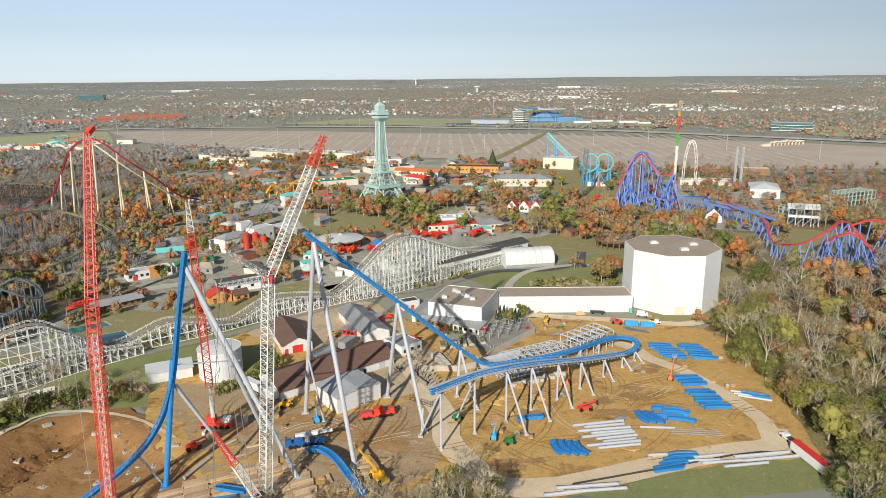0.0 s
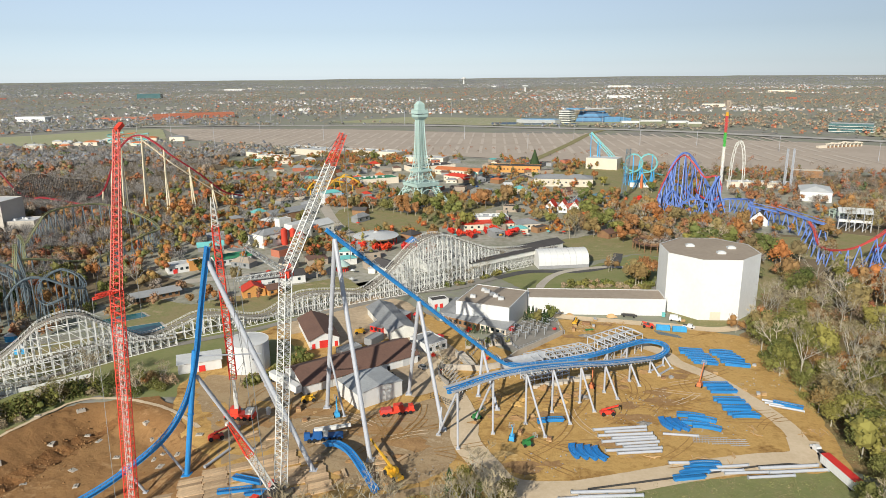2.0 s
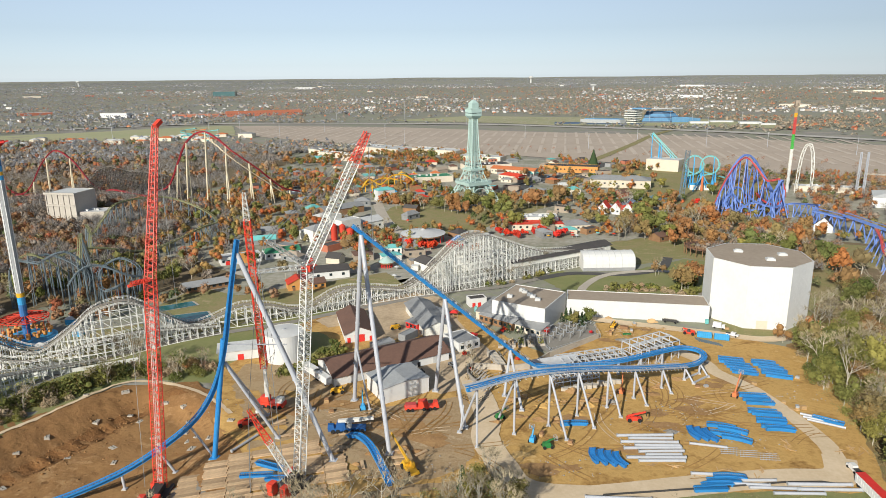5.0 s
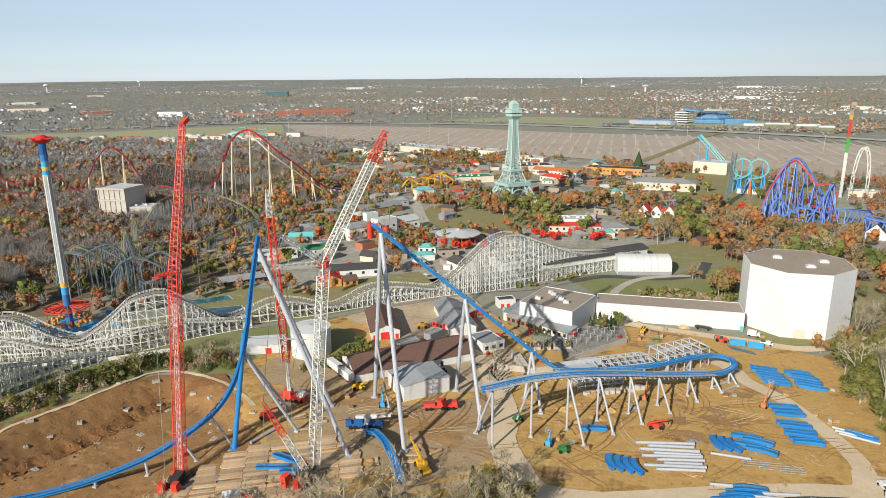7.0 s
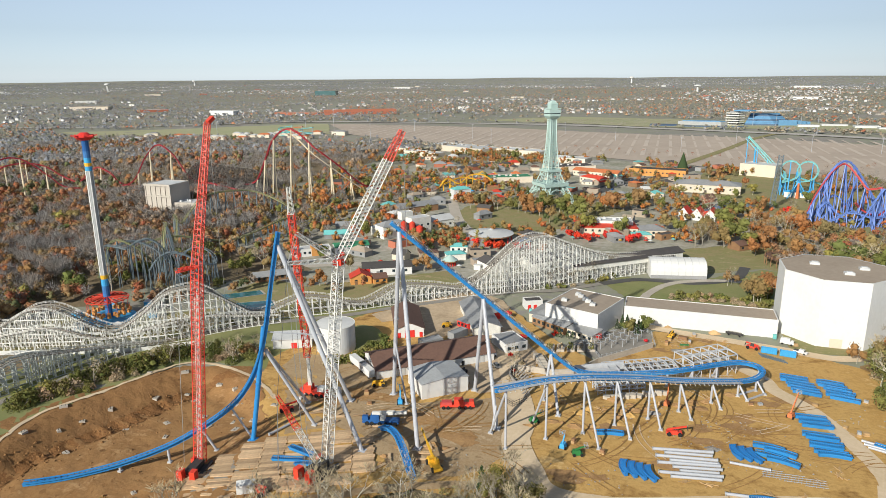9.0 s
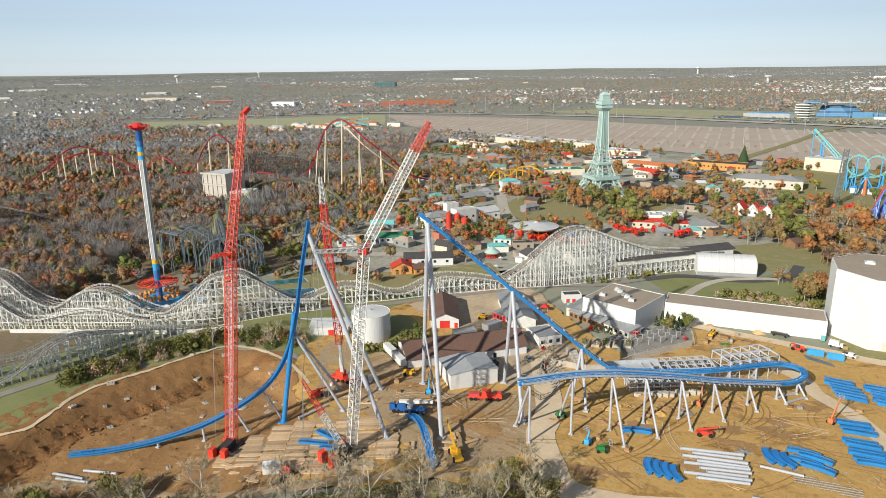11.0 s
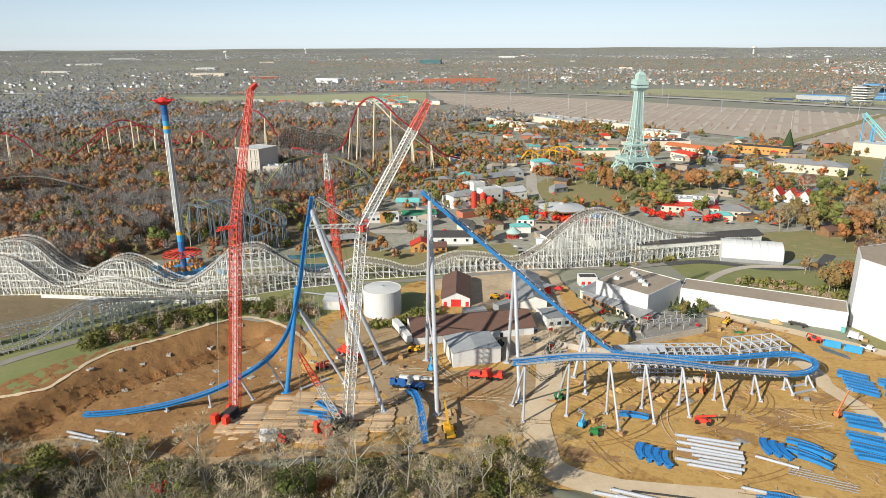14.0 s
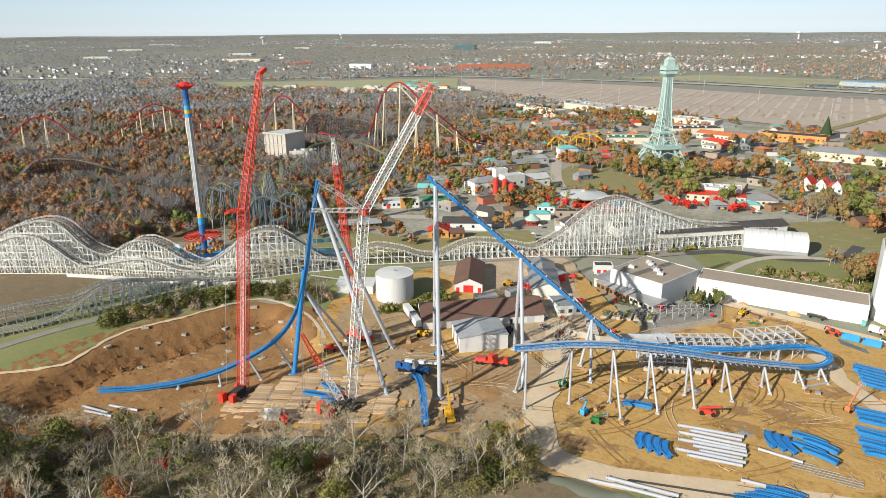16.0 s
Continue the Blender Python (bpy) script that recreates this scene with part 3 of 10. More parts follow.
area("parking_lot", [(-735, 1470), (-322, 1455), (144, 1325), (440, 1172), (536, 1128), (640, 1052), (720, 960), (640, 800), (314, 812), (140, 870), (62, 915), (-122, 996), (-319, 1060), (-400, 1140), (-560, 1210)], M_LOT, "huge empty tan asphalt parking lot", 0.5, 30, 2, "parking lot")
area("ground_meadow", [(-1207, 1135), (-1072, 1268), (-852, 1412), (-742, 1480), (-600, 1215), (-700, 1150), (-916, 1096), (-1028, 1041)], M_MEADOW, "flat green meadow beside the parking lot", 0.4, 30, 3)
area("ground_stadium", [(0, 1560), (170, 1545), (460, 1450), (480, 1560), (330, 1800), (60, 1850), (-240, 1900), (-420, 1700)], M_MEADOW, "pale grass fields round the stadium", 0.5, 30, 3)
area("ground_far_meadow", [(660, 1260), (860, 1080), (1120, 900), (1320, 940), (1080, 1270), (760, 1500)], M_MEADOW, "pale green fields beyond the motorway", 0.5, 30, 3)
strip("road_loop", [(64, 284), (80, 268), (84, 257), (94, 244), (103, 222), (107, 206), (106, 194)], 6.2, M_TRACK, "pale packed dirt haul road up the site's far side")
strip("road_haul", [(108, 200), (104, 189), (90, 186), (71, 181), (48, 173), (31, 168), (14, 169), (6, 181), (0, 194), (-1, 209), (-7, 228), (-14, 248), (-20, 268)], 9.4, M_TRACK, "broad pale packed dirt haul road round the site", 0.41)
strip("road_front", [(20, 316), (45, 309), (70, 304), (92, 300), (112, 296), (128, 304), (142, 318)], 6, M_TRACK, "pale dirt road before the white hall", 0.32)
strip("road_bank", [(-190, 108), (-162, 130), (-160, 140), (-164, 159), (-157, 179), (-152, 192), (-144, 211), (-130, 215), (-113, 211), (-100, 204), (-90, 196)], 1.6, M_TRACK, "narrow pale dirt track along the top of the clay bank", 0.45)
strip("road_service", [(-202, 110), (-192, 141), (-186, 160), (-180, 180), (-176, 205), (-171, 226), (-160, 240), (-143, 257), (-122, 272), (-103, 285), (-89, 298), (-70, 314), (-47, 333), (-30, 345), (-12, 352), (10, 372)], 4.2, M_GRAVEL, "grey gravel service road beside the wooden coaster", 0.35)
strip("road_creek", [(-178, 98), (-165, 105), (-152, 111), (-139, 118), (-124, 126), (-104, 128), (-90, 127), (-76, 129), (-60, 139), (-46, 148), (-31, 157), (-15, 164), (0, 168), (14, 170)], 3.6, M_HARD, "muddy brown track along the edge of the wood", 0.42, 1.2)
strip("road_field_path", [(28, 318), (32, 340), (36, 362), (48, 384), (70, 396), (90, 398)], 4.5, M_CONC, "pale concrete path across the grass", 0.3)
strip("road_tent", [(10, 372), (30, 386), (60, 388), (82, 404), (90, 430)], 6, M_ASPHALT, "asphalt drive beside the white tent", 0.28)
strip("road_midway", [(-260, 300), (-216, 339), (-189, 345), (-160, 362), (-130, 372), (-100, 372), (-85, 395), (-84, 430), (-95, 470), (-120, 520), (-150, 600)], 9, M_CONC, "broad pale park midway", 0.25)
strip("road_street", [(-70, 560), (-30, 660), (-4, 740), (32, 790), (60, 850), (100, 930)], 16, M_ASPHALT, "dark street between the park buildings", 0.3)
strip("highway", [(-2400, 700), (-1800, 980), (-1320, 1243), (-790, 1535), (-80, 1540), (470, 1270), (800, 1010), (1300, 500)], 32, M_HIGHWAY, "pale grey motorway behind the parking lot", 1.2, 0.5)
strip("road_far", [(-1950, 900), (-1600, 1500), (-1450, 2000), (-1500, 3200)], 14, M_HIGHWAY, "grey road leading off into the suburbs", 1.0, 0.5)
strip("road_lot_aisle", [(60, 912), (130, 1120), (190, 1310), (250, 1440)], 12, M_GRASS_DRY, "planted strip across the parking lot", 0.9, 0.5)
rut_rnd = random.Random(3)
SPOTS = [(20, 190), (45, 200), (60, 215), (75, 225), (30, 215), (60, 190), (85, 245), (70, 230), (-40, 195), (-20, 190), (-60, 205), (20, 178), (50, 290), (60, 295), (-30, 200), (-75, 205), (95, 215), (5, 215)]
ruts = {M_RUT: MB(), M_TRACK: MB()}
for k in range(70):
    cx_, cy_ = rut_rnd.choice(SPOTS)
    a_, line_ = rut_rnd.choice((0.65, 0.65, 0.2, 2.3)) + rut_rnd.gauss(0, 0.25), []
    x, y, bend_ = cx_ + rut_rnd.uniform(-14, 14), cy_ + rut_rnd.uniform(-9, 9), rut_rnd.gauss(0, 0.13)
    for _ in range(rut_rnd.randint(4, 7)):
        line_.append((x, y))
        a_ += bend_
        x, y = x + 4.5 * math.cos(a_), y + 4.5 * math.sin(a_)
    if not all(inside(x, y, WORKS) for x, y in line_):
        continue
    rut = ruts[M_RUT if k % 7 else M_TRACK]
    c = spline([(x, y, 0) for x, y in line_], 2.0)
    for off in (-1.0, 1.0):
        n0 = len(rut.v)
        for i, p in enumerate(c):
            d = (c[min(i + 1, len(c) - 1)] - c[max(i - 1, 0)]).normalized()
            for e in (-0.17, 0.17):
                q = p + Vector((-d.y, d.x, 0)) * (off + e * (1 + 0.7 * noise.noise((p.x, p.y, e))))
                rut.v.append((q.x, q.y, land(q.x, q.y) + 0.38 + 0.003 * (k % 40)))
        rut.f += [(n0 + 2 * i, n0 + 2 * i + 1, n0 + 2 * i + 3, n0 + 2 * i + 2) for i in range(len(c) - 1)]
for mat_, rut in ruts.items():
    rut.mi = [0] * len(rut.f)
    solid("wheel_ruts", rut, mat_, "curving tyre ruts pressed into the dirt", "ruts", kind="stuff")
for k in range(34):
    cx_, cy_ = rut_rnd.choice(SPOTS)
    cx_, cy_ = cx_ + rut_rnd.uniform(-10, 10), cy_ + rut_rnd.uniform(-6, 6)
    r_ = rut_rnd.uniform(2.5, 7)
    poly = [(cx_ + r_ * rut_rnd.uniform(0.5, 1.5) * math.cos(a), cy_ + r_ * 0.6 * rut_rnd.uniform(0.5, 1.4) * math.sin(a)) for a in np.arange(0, 6.2, 0.6)]
    if all(inside(x, y, WORKS) for x, y in poly):
        area("damp_patch", poly, M_DAMP, "dark damp patch in the dirt", 0.235 + 0.004 * k, 1.6, 0.5, "patch")
lot = MB()
for k in range(58):
    for j in range(3):
        x0 = -620 + k * 19.5
        y0 = 1000 + j * 130 + (90 if x0 < -350 else 0) - max(0, x0 - 100) * 0.35
        if x0 < -480 and j == 0:
            continue
        lot.box(x0, y0, 0, x0 + 3.4 + 1.5 * (k % 3), y0 + 100, 0.1)
lot.v = [(x, y, land(x, y) + 0.75 + z) for x, y, z in lot.v]
solid("parking_rows", lot, M_LOTLINE, "faded pale stall rows on the parking lot", "marking", kind="stuff")

# ---- buildings ----
M_ROOF_PALE = surf("pale_grey_sheet_roof", (0.4, 0.41, 0.41), (0.3, 0.3, 0.3), 0.2, 0.5)
def frame_uv(p, q):
    """Unit vectors along a front from p to q and away from the viewer."""
    u = Vector((q[0] - p[0], q[1] - p[1], 0))
    width = u.length
    u.normalize()
    return u, Vector((-u.y, u.x, 0)), width


def building(name, p, q, depth, eave, label, category, wall, roof, shape="flat", rise=2.5, z=None, over=0.5, doors=(), windows=0, group="", axis="u", chimneys=0, vents=0):
    """A building whose front runs from p to q on the ground. doors: (along, width, height, material). windows: how many on the front."""
    u, v, wd = frame_uv(p, q)
    z0 = land(*p) + 0.1 if z is None else z
    o = Vector((p[0], p[1], z0))
    P = lambda a, b, c: o + u * a + v * b + Vector((0, 0, c))
    th = thing(name, *(o + u * wd / 2 + v * depth / 2), label, category, group)
    walls = MB()
    walls.add([P(a, b, c) for c in (0, eave) for a, b in ((0, 0), (wd, 0), (wd, depth), (0, depth))], [(0, 1, 5, 4), (1, 2, 6, 5), (2, 3, 7, 6), (3, 0, 4, 7), (3, 2, 1, 0)])
    rf = MB()
    e = over
    if shape == "flat":
        walls.add([P(a, b, c) for c in (eave, eave + 0.5) for a, b in ((0, 0), (wd, 0), (wd, depth), (0, depth))], [(0, 1, 5, 4), (1, 2, 6, 5), (2, 3, 7, 6), (3, 0, 4, 7)])
        rf.add([P(a, b, eave + 0.25) for a, b in ((0.05, 0.05), (wd - 0.05, 0.05), (wd - 0.05, depth - 0.05), (0.05, depth - 0.05))], [(0, 1, 2, 3)])
        walls.add([P(a, b, eave + 0.5) for a, b in ((0, 0), (wd, 0), (wd, depth), (0, depth), (0.4, 0.4), (wd - 0.4, 0.4), (wd - 0.4, depth - 0.4), (0.4, depth - 0.4))]
                  + [P(a, b, eave + 0.2) for a, b in ((0.4, 0.4), (wd - 0.4, 0.4), (wd - 0.4, depth - 0.4), (0.4, depth - 0.4))],
                  [(k, (k + 1) % 4, 4 + (k + 1) % 4, 4 + k) for k in range(4)] + [(4 + k, 4 + (k + 1) % 4, 8 + (k + 1) % 4, 8 + k) for k in range(4)])
    elif shape == "gable":
        if axis == "u":
            walls.add([P(0, 0, eave), P(0, depth, eave), P(0, depth / 2, eave + rise), P(wd, 0, eave), P(wd, depth, eave), P(wd, depth / 2, eave + rise)], [(1, 0, 2), (3, 4, 5)])
            k = rise / (depth / 2)
            for s, b in ((-1, -e), (1, depth + e)):
                vs = [P(-e, b, eave - k * e), P(wd + e, b, eave - k * e), P(wd + e, depth / 2, eave + rise), P(-e, depth / 2, eave + rise)]
                rf.add([w_ + Vector((0, 0, d)) for d in (0.02, 0.22) for w_ in vs], [(0, 3, 2, 1), (4, 5, 6, 7), (0, 1, 5, 4), (1, 2, 6, 5), (2, 3, 7, 6), (3, 0, 4, 7)])
        else:
            walls.add([P(0, 0, eave), P(wd, 0, eave), P(wd / 2, 0, eave + rise), P(0, depth, eave), P(wd, depth, eave), P(wd / 2, depth, eave + rise)], [(0, 1, 2), (4, 3, 5)])
            k = rise / (wd / 2)
            for a in (-e, wd + e):
                vs = [P(a, -e, eave - k * e), P(a, depth + e, eave - k * e), P(wd / 2, depth + e, eave + rise), P(wd / 2, -e, eave + rise)]
                rf.add([w_ + Vector((0, 0, d)) for d in (0.02, 0.22) for w_ in vs], [(0, 3, 2, 1), (4, 5, 6, 7), (0, 1, 5, 4), (1, 2, 6, 5), (2, 3, 7, 6), (3, 0, 4, 7)])
    elif shape == "hip":
        r = min(wd, depth) / 2
        A, B = (P(r, depth / 2, eave + rise), P(wd - r, depth / 2, eave + rise)) if wd >= depth else (P(wd / 2, r, eave + rise), P(wd / 2, depth - r, eave + rise))
        c = [P(-e, -e, eave), P(wd + e, -e, eave), P(wd + e, depth + e, eave), P(-e, depth + e, eave)]
        rf.add(c + [A, B], [(0, 1, 5, 4), (1, 2, 5), (2, 3, 4, 5), (3, 0, 4), (3, 2, 1, 0)] if wd >= depth else [(0, 1, 4), (1, 2, 5, 4), (2, 3, 5), (3, 0, 4, 5), (3, 2, 1, 0)])
    elif shape == "shed":
        walls.add([P(0, 0, eave), P(wd, 0, eave), P(wd, depth, eave), P(0, depth, eave), P(wd, depth, eave + rise), P(0, depth, eave + rise)], [(1, 2, 4), (3, 0, 5), (2, 3, 5, 4)])
        vs = [P(-e, -e, eave), P(wd + e, -e, eave), P(wd + e, depth + e, eave + rise), P(-e, depth + e, eave + rise)]
        rf.add([w_ + Vector((0, 0, d)) for d in (0.02, 0.2) for w_ in vs], [(0, 3, 2, 1), (4, 5, 6, 7), (0, 1, 5, 4), (1, 2, 6, 5), (2, 3, 7, 6), (3, 0, 4, 7)])
    part("wall", walls.weld(), wall, th)
    roof_ob = part("roof", rf, roof, th)
    for a, dw, dh, dm in doors:
        d = MB()
        d.beam(P(a - dw / 2, -0.06, dh / 2), P(a + dw / 2, -0.06, dh / 2), 0.14, dh)
        part("door", d, dm, th)
    for k in range(windows):
        a = wd * (k + 0.5) / windows
        d = MB()
        ww, wh = min(1.6, wd / windows * 0.55), min(1.5, eave * 0.4)
        d.beam(P(a - ww / 2, -0.05, eave * 0.55), P(a + ww / 2, -0.05, eave * 0.55), 0.12, wh)
        part("window", d, M_GLASS, th)
    for k in range(chimneys):
        d = MB()
        c = P(wd * (0.25 + 0.5 * k), depth * 0.55, 0)
        d.box(c.x - 0.5, c.y - 0.5, c.z + eave, c.x + 0.5, c.y + 0.5, c.z + eave + rise + 1.2)
        part("chimney", d, M_BRICK, th)
    for k in range(vents):
        d = MB()
        c = P(wd * (0.2 + 0.6 * (k * 0.618 % 1)), depth * (0.3 + 0.45 * (k * 0.38 % 1)), eave + 0.2)
        d.box(c.x - 1.3, c.y - 1.0, c.z, c.x + 1.3, c.y + 1.0, c.z + 1.3)
        d.box(c.x - 0.9, c.y - 0.7, c.z + 1.3, c.x + 0.2, c.y + 0.7, c.z + 1.6)
        part("roof_unit", d, M_ROOF_WH, th, "pale rooftop air unit")
    return th


def show_hall():
    """The tall eight-sided white hall."""
    cx, cy, ap, h = 115.5, 331.0, 22.0, 29.8
    R = ap / math.cos(math.pi / 8)
    ring = lambda r, z: [(cx + r * math.cos(math.pi / 8 + k * math.pi / 4), cy + r * math.sin(math.pi / 8 + k * math.pi / 4), z) for k in range(8)]
    th = thing("show_hall", cx, cy, 0, "tall windowless eight-sided white metal hall with tan flat roof", "building")
    for k in range(8):
        mb = MB()
        a, b = Vector(ring(R, -1.5)[k]), Vector(ring(R, -1.5)[(k + 1) % 8])
        up, d = Vector((0, 0, h + 1.5)), (b - a)
        n = d.cross(up).normalized()
        prof = [(0.0, 0.0)]
        for j in range(1, 16):
            prof += [(j / 16 - 0.006, 0.0), (j / 16 - 0.004, 0.012), (j / 16 + 0.004, 0.012), (j / 16 + 0.006, 0.0)]
        prof.append((1.0, 0.0))
        m_ = len(prof)
        base = [a + d * t + n * o for t, o in prof]
        inn = -n * 0.5
        mb.add(base + [q + up for q in base] + [q + up + inn for q in base], [(i, i + 1, m_ + i + 1, m_ + i) for i in range(m_ - 1)] + [(m_ + i, m_ + i + 1, 2 * m_ + i + 1, 2 * m_ + i) for i in range(m_ - 1)])
        part("wall_panel", mb, M_WHITE, th)
    rf = MB()
    rf.add(ring(R - 0.3, h - 0.25), [tuple(range(8))])
    roof = part("roof", rf, M_ROOF_TAN, th, "tan gravel flat roof")
    for x, y in ((-8, 5), (3, -9), (11, 1)):
        d = MB()
        d.box(cx + x - 2, cy + y - 1.4, h - 0.3, cx + x + 2, cy + y + 1.4, h + 0.7)
        d.box(cx + x - 1.2, cy + y - 0.9, h + 0.7, cx + x + 1.2, cy + y + 0.9, h + 1.1)
        part("roof_hatch", d, M_ROOF_WH, th, "white roof hatch")
    d = MB()
    p, q = Vector(ring(R, 0)[5]), Vector(ring(R, 0)[6])
    m, u = p.lerp(q, 0.42), (q - p).normalized()
    d.beam(m - u * 2.4 + Vector((0, -0.08, 1.6)), m + u * 2.4 + Vector((0, -0.08, 1.6)), 0.2, 5.0)
    part("door", d, M_CREAM, th, "pale roller door")


show_hall()
building("long_hall", (26, 313.5), (92, 313.5), 15, 8.0, "long low white building joining the tall hall", "building", M_WHITE, M_ROOF_TAN)
wb = building("flight_building", (-9, 299.5), (16, 290.5), 28, 10.6, "white flat-roofed service building with rooftop units", "building", M_WHITE, M_ROOF_TAN, vents=6, doors=((20, 1.4, 2.2, M_DARK),))
building("porch_building", (-17, 302), (-9.5, 299.2), 20, 4.2, "low grey-roofed wing beside the white building", "building", M_CREAM, M_ROOF_GR, "shed", 1.2, doors=((3, 2, 2.4, M_DARK),))
building("canopy_building", (-15, 299.5), (1.5, 289.5), 9.5, 3.6, "lean-to with grey metal roof before the white building", "building", M_BROWNW, M_ROOF_GR, "shed", 1.8, windows=7)
building("canopy_building", (2.6, 290.4), (14.4, 283.6), 7.5, 3.2, "low glazed lean-to with grey roof before the white building", "building", M_CREAM, M_ROOF_GR, "shed", 1.2, windows=5)
building("kiosk_building", (-22, 318), (-14, 322), 6, 4, "small white building with red awnings", "building", M_WHITE, M_ROOF_DK, "flat", doors=((2, 1.6, 2.2, M_REDW), (5, 1.6, 2.2, M_REDW)))
building("warehouse", (-61, 222), (-22, 253), 19, 3.9, "long white warehouse with a brown metal roof", "building", M_WHITE, M_ROOF_BR, "gable", 3.6, windows=0, over=0.7, doors=((10, 3, 3, M_ROOF_WH), (36, 1.2, 2.2, M_DARK), (44, 3, 3, M_ROOF_WH)))
building("storage_shed", (-38.5, 211.5), (-24.5, 223.5), 15, 6.0, "white corrugated metal shed with shallow grey roof", "building", M_WHITE, M_ROOF_PALE, "gable", 1.0, axis="v", over=0.3, doors=((13, 3.6, 3.8, M_ROOF_WH),))
building("red_door_barn", (-70, 263.5), (-58.5, 269), 30, 4.2, "white barn with brown roof and red doors", "barn", M_WHITE, M_ROOF_BR, "gable", 2.8, axis="v", over=0.6, doors=((6.3, 4.4, 3.5, M_REDW), (1.5, 1.4, 2.4, M_REDW), (11.4, 1.4, 2.4, M_REDW)))
building("metal_stable", (-37, 275.5), (-26, 281), 36, 4.4, "grey metal-roofed shed with open sides", "shed", M_WHITE_D, M_ROOF_GR, "gable", 2.4, axis="v", over=0.8)
building("red_stable", (-48, 286), (-42, 282.5), 22, 3.2, "low red shed with grey lean-to roof", "shed", M_REDW, M_ROOF_GR, "shed", 1.0, windows=3)
building("pump_shed", (-116, 236), (-101, 243), 8, 4.2, "white shed with a red door beside the tank", "shed", M_WHITE, M_ROOF_WH, "shed", 0.8, doors=((9, 2.4, 2.6, M_REDW),))
building("gatehouse", (-19, 261), (-11, 268), 13, 3.8, "white flat-roofed gatehouse with grey roof", "building", M_WHITE, M_ROOF_GR, windows=3)
building("white_shed", (-44, 268), (-40, 276), 4, 3, "grey flat-roofed container shed", "shed", M_ROOF_GR, M_ROOF_GR)
building("white_shed", (-54, 255), (-47, 262), 5, 3, "grey flat-roofed container shed", "shed", M_ROOF_GR, M_ROOF_GR)


def trailer(p, q, mat, label):
    u, v, wd = frame_uv(p, q)
    z = land(*p) + 0.3
    P = lambda a, b, c: Vector((p[0], p[1], z)) + u * a + v * b + Vector((0, 0, c))
    th = thing("trailer", p[0], p[1], z, label, "trailer")
    b = MB()
    b.add([P(a, d, c) for c in (0.9, 3.7) for a, d in ((0, 0), (wd, 0), (wd, 2.6), (0, 2.6))], [(3, 2, 1, 0), (4, 5, 6, 7), (0, 1, 5, 4), (1, 2, 6, 5), (2, 3, 7, 6), (3, 0, 4, 7)])
    for k in range(1, int(wd)):
        b.beam(P(k, -0.03, 1), P(k, -0.03, 3.6), 0.08, 0.06)
    part("box_body", b, mat, th)
    for a in (1.5, 2.6, wd - 1.5):
        for d in (0.2, 2.4):
            part("wheel", MB().tube(P(a, d - 0.15, 0.5), P(a, d + 0.15, 0.5), 0.5, n=10), M_BLACK, th)
    return th


trailer((-78, 233), (-70, 226.5), M_WHITE, "white box trailer parked beside the warehouse")
trailer((-71, 227), (-63.5, 220.5), M_WHITE, "white box trailer parked beside the warehouse")
tr = trailer((107, 186), (109.5, 171.5), M_WHITE, "long white box trailer with red roof on the verge")
u, v, wd = frame_uv((107, 186), (109.5, 171.5))
q0 = Vector((107, 186, land(107, 186) + 4.06)) + v * 1.3
part("roof", MB().beam(q0, q0 + u * wd, 2.7, 0.12), M_REDW, tr, "red trailer roof")


def tank():
    x, y, r, h = -90.5, 245.5, 8.4, 11.8
    th = thing("water_tank", x, y, 0, "round white steel storage tank with low domed top", "tank")
    b = MB().cyl(x, y, 0, h, r, 48)
    part("shell", b, M_WHITE, th, smooth=False)
    t = MB()
    t.tube((x, y, h), (x, y, h + 0.8), r - 0.05, 0.4, 48)
    part("lid", t, M_WHITE, th)
    t = MB().tube((x, y, h + 0.7), (x, y, h + 1.3), 0.35, n=8)
    part("vent_cap", t, M_GALV, th)
    rim = MB()
    for k in range(48):
        a, b2 = 2 * math.pi * k / 48, 2 * math.pi * (k + 1) / 48
        rim.beam((x + r * math.cos(a), y + r * math.sin(a), h), (x + r * math.cos(b2), y + r * math.sin(b2), h), 0.18, 0.2)
    part("rim", rim, M_WHITE_D, th)
    lad = MB()
    for s in (-0.25, 0.25):
        lad.tube((x - 6 + s, y - 6.1, 0), (x - 6 + s, y - 6.1, h + 0.8), 0.05, n=4)
    part("ladder", lad, M_GALV, th)


tank()


